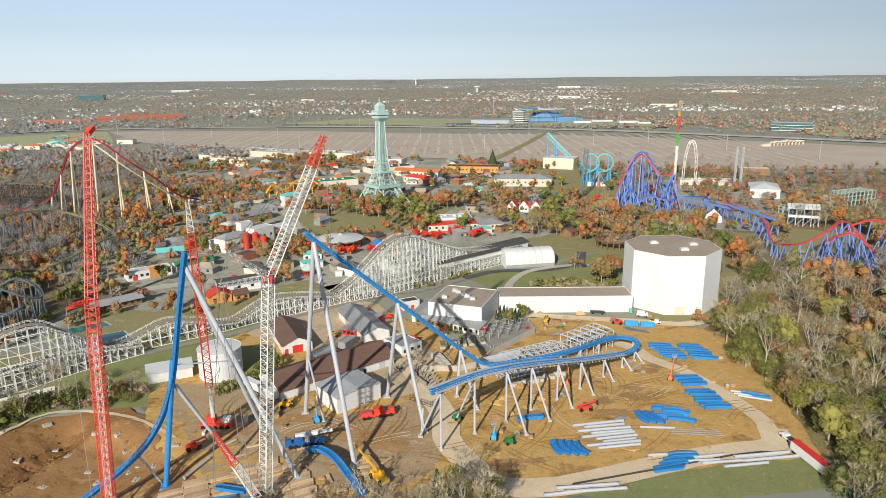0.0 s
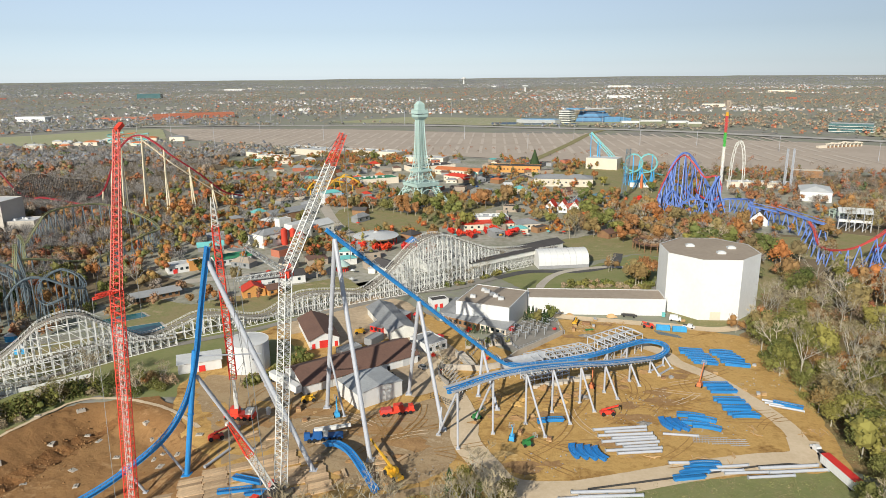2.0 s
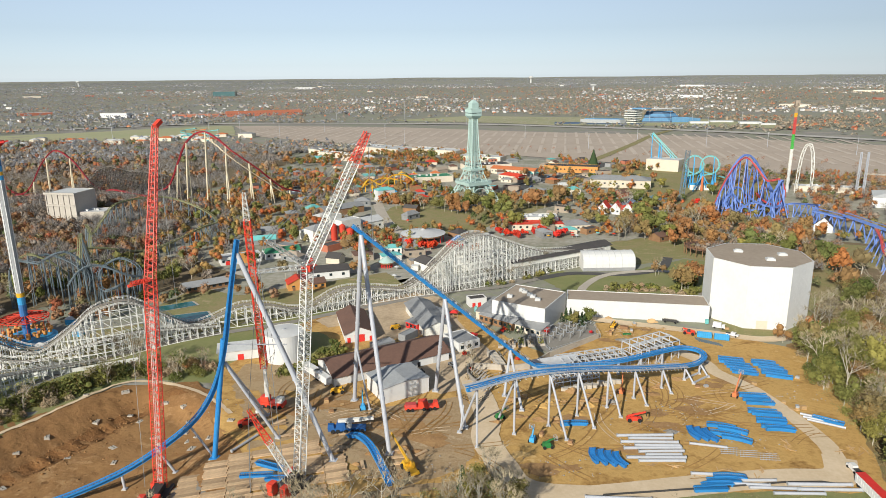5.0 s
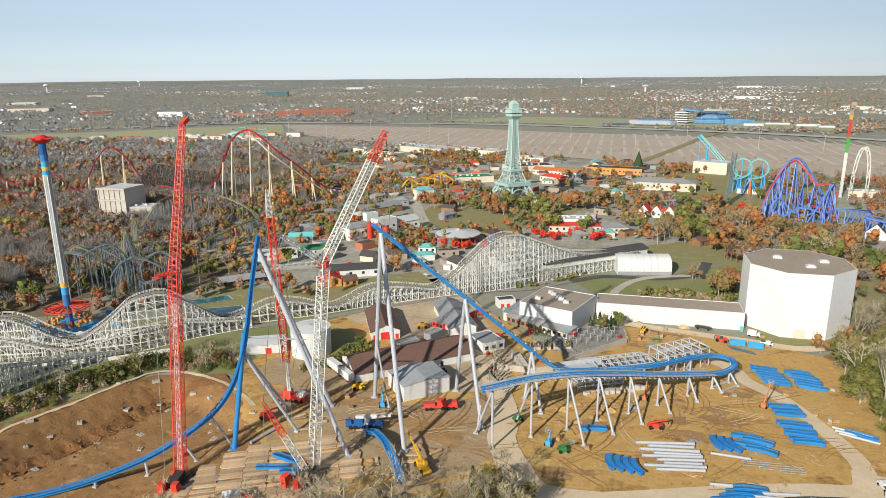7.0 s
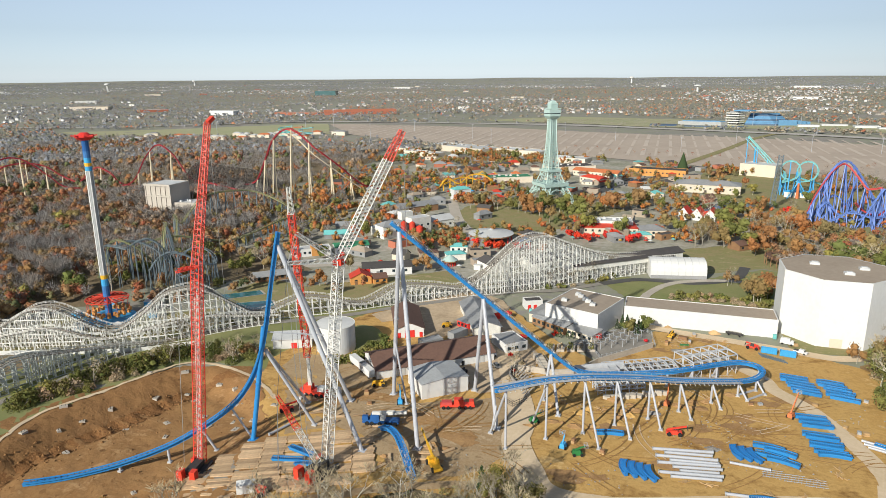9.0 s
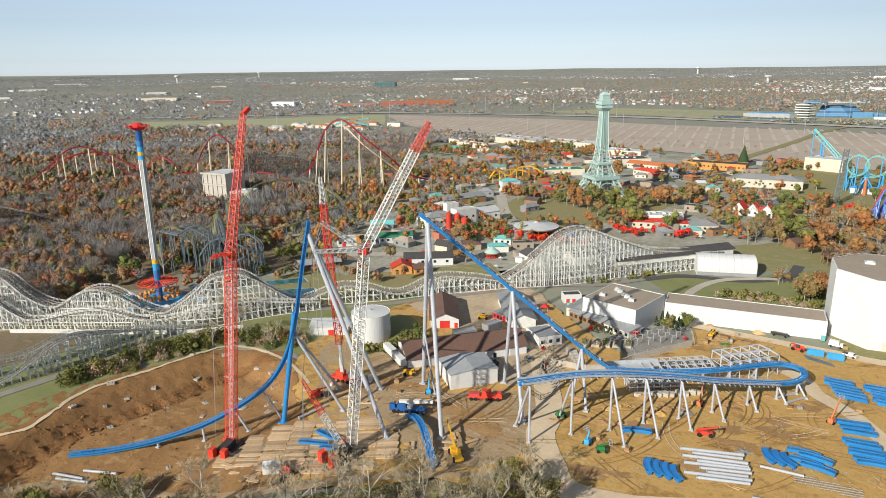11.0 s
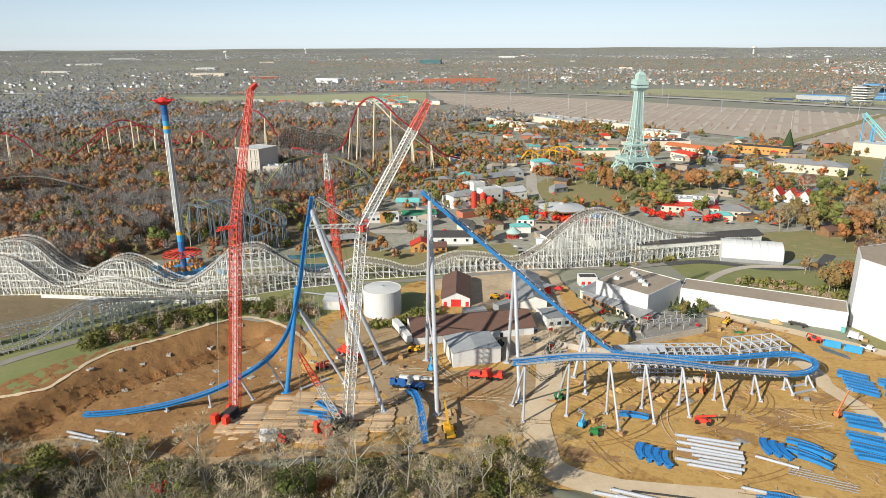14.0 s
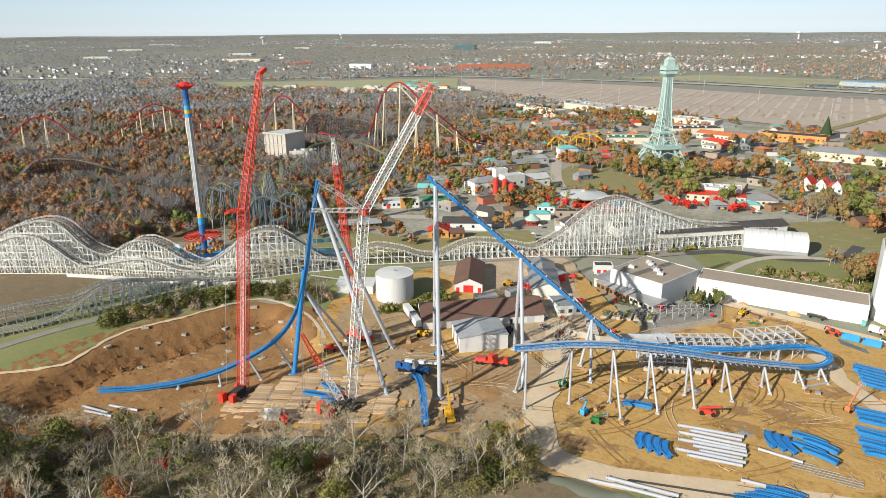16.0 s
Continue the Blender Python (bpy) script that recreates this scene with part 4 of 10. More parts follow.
def barrel_tent():
    p, q = (36, 391.5), (66.5, 397.5)
    u, v, wd = frame_uv(p, q)
    dp, wall, top = 17.0, 4.2, 10.2
    P = lambda a, b, c: Vector((p[0], p[1], 0.1)) + u * a + v * b + Vector((0, 0, c))
    th = thing("barrel_tent", *P(wd / 2, dp / 2, 0), "large white fabric hall with a rounded roof", "tent")
    prof = [(0, 0), (0, wall)] + [(dp / 2 - dp / 2 * math.cos(math.pi * k / 10), wall + (top - wall) * math.sin(math.pi * k / 10) ** 0.8) for k in range(1, 10)] + [(dp, wall), (dp, 0)]
    n = len(prof)
    bays = 8
    sk = MB()
    sk.add([P(wd * j / bays, b, c) for j in range(bays + 1) for b, c in prof], [(j * n + i, j * n + n + i, j * n + n + i + 1, j * n + i + 1) for j in range(bays) for i in range(n - 1)])
    sk.add([P(0, b, c) for b, c in prof], [tuple(range(n))])
    sk.add([P(wd, b, c) for b, c in prof], [tuple(range(n - 1, -1, -1))])
    part("fabric_roof", sk, M_WHITE, th)
    for j in range(bays + 1):
        r = MB()
        for (b0, c0), (b1, c1) in zip(prof, prof[1:]):
            r.beam(P(wd * j / bays, b0, c0 + 0.05), P(wd * j / bays, b1, c1 + 0.05), 0.25, 0.2)
        part("rib", r, M_ROOF_WH, th)
    s = MB()
    s.beam(P(0, -0.12, 1.0), P(wd, -0.12, 1.0), 0.15, 2.0)
    part("skirt", s, M_ROOF_GR, th, "grey lower skirt")


barrel_tent()


# ---- the blue coaster under construction ----
def track(pts, mats, parent, gauge=1.5, spine=0.5, rail=0.14, tie=1.2, name="track", n=6, drop=0.9):
    """Rails with ties on a box spine; the line runs between the rails."""
    c = spline(pts, 1.6)
    sp, rl, ti = MB(), MB(), MB()
    fr = []
    for i, p in enumerate(c):
        d = (c[min(i + 1, len(c) - 1)] - c[max(i - 1, 0)]).normalized()
        s = d.cross(Vector((0, 0, 1)))
        s = s.normalized() if s.length > 0.05 else (fr[-1][1] if fr else Vector((1, 0, 0)))
        fr.append((p, s, s.cross(d).normalized()))
    low = [p - up * drop for p, s, up in fr]
    for (a, b), (f0, f1) in zip(zip(low, low[1:]), zip(fr, fr[1:])):
        sp.beam(a, b + (b - a) * 0.03, spine * 2, spine * 2, up=f0[2])
    for k in (-1, 1):
        rl = MB().sweep([p + s * k * gauge / 2 for p, s, up in fr], rail * 2, rail * 2)
        part("running_rail", rl, mats[-1], parent)
    dist = 0.0
    for (p, s, up), (p2, *_), lo in zip(fr, fr[1:], low):
        dist += (p2 - p).length
        if dist > tie:
            dist = 0
            ti.beam(p - s * gauge / 2, lo - s * spine * 0.6, 0.18, 0.14)
            ti.beam(p + s * gauge / 2, lo + s * spine * 0.6, 0.18, 0.14)
            ti.beam(p - s * gauge / 2, p + s * gauge / 2, 0.18, 0.14)
    part(name, sp, mats[0], parent)
    part("tie_lattice", ti, mats[-1], parent)
    return fr


GIGA = [(-4.8, 185.5, 21.9), (-2, 188, 21.7), (9, 198, 21.2), (20, 205.5, 20.3), (29.5, 213.5, 18.0), (40, 221.5, 15.4), (50, 230, 12.2), (61, 240, 9.0), (70, 248, 6.6), (76.5, 254, 5.8), (79.6, 259.5, 5.9), (78.5, 265, 6.2), (72.5, 266.5, 6.5), (64, 261.5, 6.6), (55, 255, 6.6), (46, 249.5, 6.4), (36, 245.5, 6.2), (26, 241.5, 6.3), (19, 238.4, 7.0), (13, 235, 9.6), (5.2, 230, 17.2), (-16.7, 215.3, 41.2), (-42.6, 198.0, 69.2)]
giga = thing("steel_roller_coaster", 20, 215, 0, "unfinished bright blue steel roller coaster on white supports", "roller coaster")
track(GIGA, [M_BLUE, M_BLUE], giga, spine=0.5, gauge=1.9, rail=0.17, drop=0.75)
DROP = [(-72.8, 177.8, 68.3), (-74.4, 176.7, 59), (-76.2, 175.6, 48), (-77.8, 174.5, 37.5), (-79.8, 173.1, 28), (-83, 171, 19.5), (-88, 167.7, 12.4), (-96, 162.4, 6.2), (-105, 156.4, 1.2), (-117, 148.4, -2.6), (-128, 141, -4.3), (-135, 136.3, -4.6), (-139.5, 133.2, -4.4)]
giga_drop = thing("steel_roller_coaster", -83, 171, 0, "bright blue first drop of a steel coaster, unconnected at its top", "roller coaster")
track(DROP, [M_BLUE, M_BLUE], giga_drop, spine=0.5, gauge=1.9, rail=0.17, drop=0.75)


def leg(parent, a, b, r, name="support_leg", mat=None, foot=True):
    a, b = Vector(a), Vector(b)
    mb = MB().tube(a, b, r, n=12)
    k = max(2, int((b - a).length / 14))
    for j in range(1, k):
        c = a.lerp(b, j / k)
        d = (b - a).normalized() * 0.12
        mb.tube(c - d, c + d, r * 1.25, n=12)
    if foot:
        mb.box(b.x - r * 1.6, b.y - r * 1.6, b.z - 0.2, b.x + r * 1.6, b.y + r * 1.6, b.z + 0.35)
    lg = part(name, mb, mat or M_STEELW, parent)
    if foot:
        f = MB()
        z = land(b.x, b.y)
        f.box(b.x - r * 1.9, b.y - r * 1.9, z - 0.5, b.x + r * 1.9, b.y + r * 1.9, z + 0.4)
        part("footing", f, M_CONC, lg)
    return lg


def at_land(x, y, dz=0.4):
    return (x, y, land(x, y) + dz)


for top, back, front, r in (((-40.8, 199.2, 65.6), (-50.0, 212.5), (-28.5, 180.0), 0.72), ((-16.7, 215.3, 39.9), (-22.2, 224.5), (-7.6, 199.5), 0.66), ((5.0, 229.8, 16.2), (3.5, 224.5), (10.5, 214.5), 0.5)):
    leg(giga, top, at_land(*back), r)
    leg(giga, top, at_land(*front), r)
leg(giga, (-46.8, 207.5, 24), at_land(-42.5, 206.5), 0.35)
leg(giga, (-8.0, 199.9, 8.5), at_land(-8.6, 196), 0.3)
for x, y, z, fx, fy in ((-2, 188, 20.4, -9, 196.2), (9, 198, 19.8, 3, 207), (20, 205.2, 19.0, 26, 197), (29.5, 213.7, 16.7, 35, 206), (40, 221.3, 14.1, 44.3, 215), (50, 230, 10.9, 54, 225), (61, 240, 7.7, 64, 236), (70.5, 248.4, 5.2, 73.5, 245.5), (77.2, 255.0, 4.6, 80, 252.5), (79, 264, 4.8, 82, 266), (64, 261.5, 5.2, 63, 264), (55, 255, 5.2, 54, 257.5), (46, 249.5, 5.0, 45, 252)):
    leg(giga, (x, y, z), at_land(x, y), 0.37)
    leg(giga, (x, y, z), at_land(fx, fy), 0.37)
for a, b in (((70.5, 248.4), (77.2, 255)), ((73.5, 245.5), (80, 252.5))):
    mb = MB().beam((*a, land(*a) + 0.7), (*b, land(*b) + 0.7), 0.6, 0.5)
    part("ground_beam", mb, M_STEELW, giga)
wk = MB()
c = spline(GIGA[19:], 2.0)
for a, b in zip(c, c[1:]):
    s = (b - a).cross(Vector((0, 0, 1))).normalized()
    for k in (-1.7, 1.7):
        wk.beam(a + s * k, b + s * k, 0.8, 0.08)
        wk.beam(a + s * k * 1.2 + Vector((0, 0, 1.0)), b + s * k * 1.2 + Vector((0, 0, 1.0)), 0.06)
        wk.beam(a + s * k * 1.2, a + s * k * 1.2 + Vector((0, 0, 1.0)), 0.05)
for i in range(2, len(c) - 1, 3):
    s = (c[i + 1] - c[i]).cross(Vector((0, 0, 1))).normalized()
    part("bracket", MB().beam(c[i] - s * 2.0 + Vector((0, 0, 0.3)), c[i] + s * 1.4 + Vector((0, 0, 0.3)), 0.5, 0.3), M_WHITE, giga, "pale bracket on the lift track")
part("lift_walkway", wk, M_GALV, giga, "grey grating walkway beside the lift")
wk = MB()
c = spline(GIGA[:9], 2.0)
for a, b in zip(c, c[1:]):
    s = (b - a).cross(Vector((0, 0, 1))).normalized()
    for k in (-2.0, 2.0):
        wk.beam(a + s * k, b + s * k, 1.2, 0.1)
        wk.beam(a + s * k * 1.2 + Vector((0, 0, 1.0)), b + s * k * 1.2 + Vector((0, 0, 1.0)), 0.06)
        wk.beam(a + s * k * 1.2, a + s * k * 1.2 + Vector((0, 0, 1.0)), 0.05)
part("brake_walkway", wk, M_FRAME, giga, "grey grating walkway along the track")
for i in range(1, len(c) - 1):
    hang = MB()
    s = (c[i + 1] - c[i]).cross(Vector((0, 0, 1))).normalized()
    hang.beam(c[i] + s * 1.3 + Vector((0, 0, 0.1)), c[i] + s * 1.6 + (c[i + 1] - c[i]) * 0.45 - Vector((0, 0, 1.3)), 0.16, 0.2)
    part("hanger", hang, M_WHITE, giga)
for a, b, r, m in (((-73.0, 178.2, 64.5), (-63, 203), 0.72, None), ((-73.0, 178.0, 64.5), (-44.5, 173.2), 0.72, None), ((-78.2, 174.8, 29.5), (-67, 183.5), 0.5, None), ((-78.2, 175.2, 29.5), (-77, 197), 0.5, None), ((-77.8, 174.4, 38), (-82.6, 170.6), 0.8, M_BLUE), ((-88.2, 168.2, 11), (-83.6, 171.5), 0.35, None), ((-96.2, 162.8, 5), (-92.5, 164.5), 0.4, None), ((-105, 156.6, 0.4), (-104.5, 156.5), 0.4, None), ((-117, 148.6, -3.4), (-117, 148.5), 0.4, None)):
    leg(giga_drop, a, at_land(*b), r, mat=m)
mb = MB().tube((-77.6, 175, 36), (-62, 184.5, 33), 0.22, n=8)
part("tie_strut", mb, M_STEELW, giga_drop)


def steel_skeleton(name, o, ux, nx, dx, ny, dy, h, label, pitch=1.6, z=0.3):
    """A bare steel frame of columns, beams and sloped rafters."""
    u = Vector((math.cos(ux), math.sin(ux), 0))
    v = Vector((-u.y, u.x, 0))
    O = Vector((o[0], o[1], z))
    P = lambda i, j, c: O + u * dx * i + v * dy * j + Vector((0, 0, c))
    th = thing(name, *O, label, "steel frame")
    for i in range(nx):
        f = MB()
        for j in range(ny):
            f.beam(P(i, j, 0), P(i, j, h), 0.3)
        f.beam(P(i, 0, h), P(i, ny - 1, h), 0.3, 0.4)
        f.beam(P(i, 0, h * 0.55), P(i, ny - 1, h * 0.55), 0.25, 0.3)
        f.beam(P(i, 0, h), P(i, (ny - 1) / 2, h + pitch), 0.25, 0.3)
        f.beam(P(i, ny - 1, h), P(i, (ny - 1) / 2, h + pitch), 0.25, 0.3)
        for j in range(ny - 1):
            f.beam(P(i, j + 0.5, h), P(i, j + 0.5, h + pitch * (0.5 if ny > 2 else 1)), 0.16)
        part("portal_frame", f, M_FRAME, th)
    for j in range(ny):
        f = MB()
        for c in (h * 0.55, h):
            f.beam(P(0, j, c), P(nx - 1, j, c), 0.25, 0.35)
        for i in range(0, nx - 1, 2):
            f.beam(P(i, j, 0), P(i + 1, j, h * 0.55), 0.12)
            f.beam(P(i + 1, j, 0), P(i, j, h * 0.55), 0.12)
        part("side_beam", f, M_FRAME, th)
    f = MB()
    f.beam(P(0, (ny - 1) / 2, h + pitch), P(nx - 1, (ny - 1) / 2, h + pitch), 0.25, 0.35)
    part("ridge_beam", f, M_FRAME, th)


steel_skeleton("maintenance_frame", (55, 256), radians(38), 6, 4.2, 3, 5.5, 8.0, "pale steel skeleton of an unfinished maintenance shed", 0.4)
steel_skeleton("unfinished_station", (26, 244.5), radians(28), 9, 3.4, 4, 3.4, 4.6, "grey steel skeleton of an unfinished coaster station", 1.0)
steel_skeleton("platform_frame", (22, 234), radians(25), 7, 3.0, 3, 3.0, 3.4, "grey steel framing below the station track", 0.6)
for k in range(10):
    a = k / 9
    blk = MB().box(24 + a * 20, 231 + a * 9 + rnd.random() * 2, 0.2, 26.5 + a * 20, 233.5 + a * 9, 1.2 + rnd.random())
    solid("station_footing", blk, M_CONC, "rough concrete footing below the station", "footing", "footings below the station")
dk = MB()
u = Vector((math.cos(radians(28)), math.sin(radians(28)), 0))
dk.beam(Vector((14, 241.5, 5.2)), Vector((14, 241.5, 5.2)) + u * 16, 2.6, 0.3)
dk.beam(Vector((12, 243, 3.4)), Vector((12, 243, 3.4)) + u * 20, 0.3, 7)
solid("station_deck", dk, M_FRAME, "pale metal decking of the unfinished station", "platform")


# ---- retaining walls, queue yard, fences ----
def fence(name, pts, h, label, mat, gap=2.5, rails=3, group=""):
    th = thing(name, *pts[0], 0, label, "fence", group)
    for (x0, y0), (x1, y1) in zip(pts, pts[1:]):
        k = max(1, int(math.hypot(x1 - x0, y1 - y0) / gap))
        for i in range(k):
            ax, ay, bx, by = x0 + (x1 - x0) * i / k, y0 + (y1 - y0) * i / k, x0 + (x1 - x0) * (i + 1) / k, y0 + (y1 - y0) * (i + 1) / k
            mb = MB().beam((ax, ay, land(ax, ay)), (ax, ay, land(ax, ay) + h), 0.12)
            if rails >= 6:
                mb.beam((ax, ay, land(ax, ay) + h * 0.5), (bx, by, land(bx, by) + h * 0.5), 0.06, h * 0.9)
            for r in range(rails if rails < 6 else 0):
                c = h * (r + 0.6) / rails
                mb.beam((ax, ay, land(ax, ay) + c), (bx, by, land(bx, by) + c), 0.06, 0.12)
            part("fence_panel", mb, mat, th)
    return th


def low_wall(pts, h, mat, label, thick=0.4):
    th = thing("retaining_wall", *pts[0], 0, label, "wall")
    for a, b in zip(pts, pts[1:]):
        mb = MB().beam((*a, land(*a) + h / 2 - 0.2), (*b, land(*b) + h / 2 - 0.2), thick, h + 0.4)
        mb.beam((*a, land(*a) + h), (*b, land(*b) + h), thick + 0.15, 0.15)
        part("wall_section", mb, mat, th)


low_wall([(-12, 246), (-4, 246.5), (4, 246), (12, 250), (19, 262), (28, 272), (40, 286)], 2.6, M_CONC, "pale concrete retaining wall below the queue yard")
low_wall([(-13, 246), (-12, 238), (-8, 232)], 2.2, M_STONE, "rough grey stone retaining wall")
fence("queue_fence", [(-4, 248), (6, 280), (12, 284), (20, 267)], 1.6, "grey metal queue fence", M_GALV)
fence("yard_fence", [(20, 268), (41, 287), (39, 301), (32, 311)], 2.2, "tall grey chain-link yard fence", M_GALV)
fence("site_fence", [(-14, 222), (-6, 216), (-2, 222)], 2.4, "dark wire site fence", M_DARK)
for j in range(4):
    for i in range(6):
        x, y = 10 + i * 4.4 + j * 1.4, 272 + i * 3.2 + j * 5.2 - i * 0.4
        if j == 3 and i > 4:
            continue
        post = MB().beam((x, y, 0.2), (x, y, 3.6), 0.22)
        post.beam((x - 1.4, y - 1.0, 3.6), (x + 1.4, y + 1.0, 3.6), 0.14, 0.2)
        post.beam((x - 1.0, y + 1.4, 3.7), (x + 1.0, y - 1.4, 3.7), 0.12, 0.16)
        solid("pergola_post", post, M_GALV, "bare grey steel post of the queue shelter", "post", "posts in the queue yard")
area("ground_queue", [(6, 280), (19, 266), (40, 286), (39, 301), (31, 312), (20, 300)], M_GRAVEL, "grey gravel queue yard inside the fence", 0.3, 3, 0.2)
lat = MB()
for k in range(9):
    lat.beam((-11 + k * 0.9, 242 - k * 2.2, 0.3), (-8 + k * 0.9, 244 - k * 2.2, 3.4), 0.5, 0.25)
solid("rock_work", lat, M_STONE, "broken grey rock work beside the lift", "rock")

# ---- cranes ----
def lattice(a, b, w0, w1, bays, r, depth=None):
    """Four chords with zigzag lacing between a and b."""
    a, b = Vector(a), Vector(b)
    d = (b - a).normalized()
    s = d.cross(Vector((0, 0, 1)))
    s = s.normalized() if s.length > 0.02 else Vector((1, 0, 0))
    u = s.cross(d).normalized()
    mb = MB()
    C = lambda t, i, j: a.lerp(b, t) + (s * i + u * j * (depth or 1)) * (w0 + (w1 - w0) * t) / 2
    cor = ((-1, -1), (1, -1), (1, 1), (-1, 1))
    for i, j in cor:
        mb.tube(C(0, i, j), C(1, i, j), r, n=4)
    for k in range(bays):
        t0, t1, tm = k / bays, (k + 1) / bays, (k + 0.5) / bays
        for (i, j), (i2, j2) in zip(cor, cor[1:] + cor[:1]):
            mb.tube(C(t0, i, j), C(tm, i2, j2), r * 0.55, n=3, caps=False)
            mb.tube(C(tm, i2, j2), C(t1, i, j), r * 0.55, n=3, caps=False)
            mb.tube(C(t0, i, j), C(t0, i2, j2), r * 0.45, n=3, caps=False)
    return mb


def crawler(th, x, y, ang, mat, s=1.0):
    """Tracks, house, cab and counterweights of a crawler crane."""
    R = Matrix.Translation((x, y, land(x, y) + 0.5)) @ Matrix.Rotation(ang, 4, "Z")

    def bx(name, x0, y0, z0, x1, y1, z1, m, label=""):
        mb = MB().box(x0 * s, y0 * s, z0 * s, x1 * s, y1 * s, z1 * s)
        mb.v = [tuple(R @ Vector(p)) for p in mb.v]
        return part(name, mb, m, th, label)

    for k in (-1, 1):
        mb = MB().prism([(-4.6, -0.6), (4.6, -0.6), (5.2, 0), (4.6, 0.6), (-4.6, 0.6), (-5.2, 0)], 0, 1.5)
        mb.v = [tuple(R @ Vector((p[0] * s, p[1] * s + k * 3.2 * s, p[2] * s))) for p in mb.v]
        part("crawler_track", mb, M_DARK, th)
    bx("carbody", -2.2, -2.6, 0.6, 2.2, 2.6, 1.5, M_DARK)
    bx("house", -5.5, -1.6, 1.6, 2.5, 1.6, 3.6, M_DARK)
    bx("cab", 1.2, 1.7, 1.6, 3.4, 3.0, 3.9, mat)
    for k in (-1, 1):
        for j in range(6):
            mb = MB().box((-8.2) * s, (k * 2.4 - 1.0) * s, (1.0 + j * 0.62) * s, (-5.6) * s, (k * 2.4 + 1.0) * s, (1.55 + j * 0.62) * s)
            mb.v = [tuple(R @ Vector(p)) for p in mb.v]
            part("counterweight", mb, mat, th)


def cables(th, lines_, r=0.07):
    for a, b in lines_:
        part("pendant_cable", MB().tube(a, b, r, n=3), M_CABLE, th)


c1 = thing("crawler_crane", -91.5, 152, 0, "tall red lattice-boom crawler crane standing on timber mats", "crane")
crawler(c1, -90.0, 151.8, radians(100), M_RED, 0.85)
B1, K1, T1 = Vector((-90.8, 154.2, land(-91, 153) + 2.0)), Vector((-92.8, 164.4, 59.3)), Vector((-95.9, 180.0, 101.0))
part("boom", lattice(B1, K1, 2.7, 2.6, 30, 0.15), M_RED, c1, "red lattice main boom")
part("boom_core", lattice(B1, K1.lerp(B1, 0.15), 1.1, 1.1, 24, 0.09), M_CRANEW, c1, "white inner lattice")
part("jib", lattice(K1, T1, 2.4, 1.3, 24, 0.15), M_RED, c1, "red luffing jib")
head = MB()
head.beam(T1, T1 + Vector((0.5, 2.2, 1.5)), 1.4, 1.2)
part("jib_head", head, M_RED, c1)
for dx in (-3.6, -4.6):
    part("strut", lattice(K1, K1 + Vector((dx, -4, 3.5 + dx)), 0.9, 0.5, 5, 0.1), M_RED, c1)
cables(c1, [(K1 + Vector((-3.6, -4, 0)), T1), (K1 + Vector((-4.6, -4, -1)), (-91.2, 148.0, 3)), (T1, (-96.0, 180.7, 45))])

c2 = thing("crawler_crane", -51, 160, 0, "white lattice-boom crawler crane with red jib head", "crane")
crawler(c2, -51.5, 159, radians(75), M_RED, 0.95)
B2, K2, T2 = Vector((-50.9, 162, 2.0)), Vector((-47.2, 168.9, 63.7)), Vector((-33.5, 186.0, 99.2))
part("boom", lattice(B2, K2, 2.5, 2.4, 32, 0.16), M_CRANEW, c2, "white lattice boom")
knu = MB().box(K2.x - 1.25, K2.y - 1.25, K2.z - 1.3, K2.x + 1.25, K2.y + 1.25, K2.z + 0.5).beam(K2 + Vector((-1, 0, 0)), K2 + Vector((1.2, 1.2, 2.0)), 0.9).beam(K2 + Vector((-1.8, -1, -0.6)), K2 + Vector((1.8, 1, -0.6)), 0.5, 0.8)
part("boom_knuckle", knu, M_RED, c2, "red steel boom joint")
J2 = K2.lerp(T2, 0.77)
part("jib", lattice(K2, J2, 2.3, 2.2, 24, 0.16), M_CRANEW, c2, "white lattice luffing jib")
part("jib_head", lattice(J2, T2, 2.1, 1.4, 7, 0.15), M_RED, c2, "red lattice jib head")
SU, SL = Vector((-53.0, 156.7, 73.9)), Vector((-55.5, 155.3, 65.8))
part("strut", lattice(K2, SU, 1.4, 0.8, 8, 0.12), M_CRANEW, c2)
part("strut", lattice(K2, SL, 1.4, 0.8, 8, 0.12), M_CRANEW, c2)
cables(c2, [(SU + Vector((o, 0, 0)), T2 + Vector((o, 0, 0))) for o in (-0.5, 0.5)] + [(SU + Vector((o, 0, 0)), SL) for o in (-0.5, 0.5)] + [(SL + Vector((o, 0, 0)), (-52 + o, 153, 4)) for o in (-0.8, 0.8)] + [(T2, (-33.2, 186.6, 62))], 0.09)
T4 = Vector((-59.5, 151.5, 27.8))
part("mast", lattice((-52.0, 159.5, 2.5), Vector((-52.0, 159.5, 2.5)).lerp(T4, 0.55), 1.9, 1.8, 9, 0.12), M_CRANEW, c2, "white lattice derrick mast")
part("mast_head", lattice(Vector((-52.0, 159.5, 2.5)).lerp(T4, 0.55), T4, 1.8, 0.7, 8, 0.12), M_RED, c2, "red lattice derrick head")
cables(c2, [(T4, (-62.5, 154, 3)), (T4, (-60.6, 150.6, 3)), (T4, SL)], 0.08)

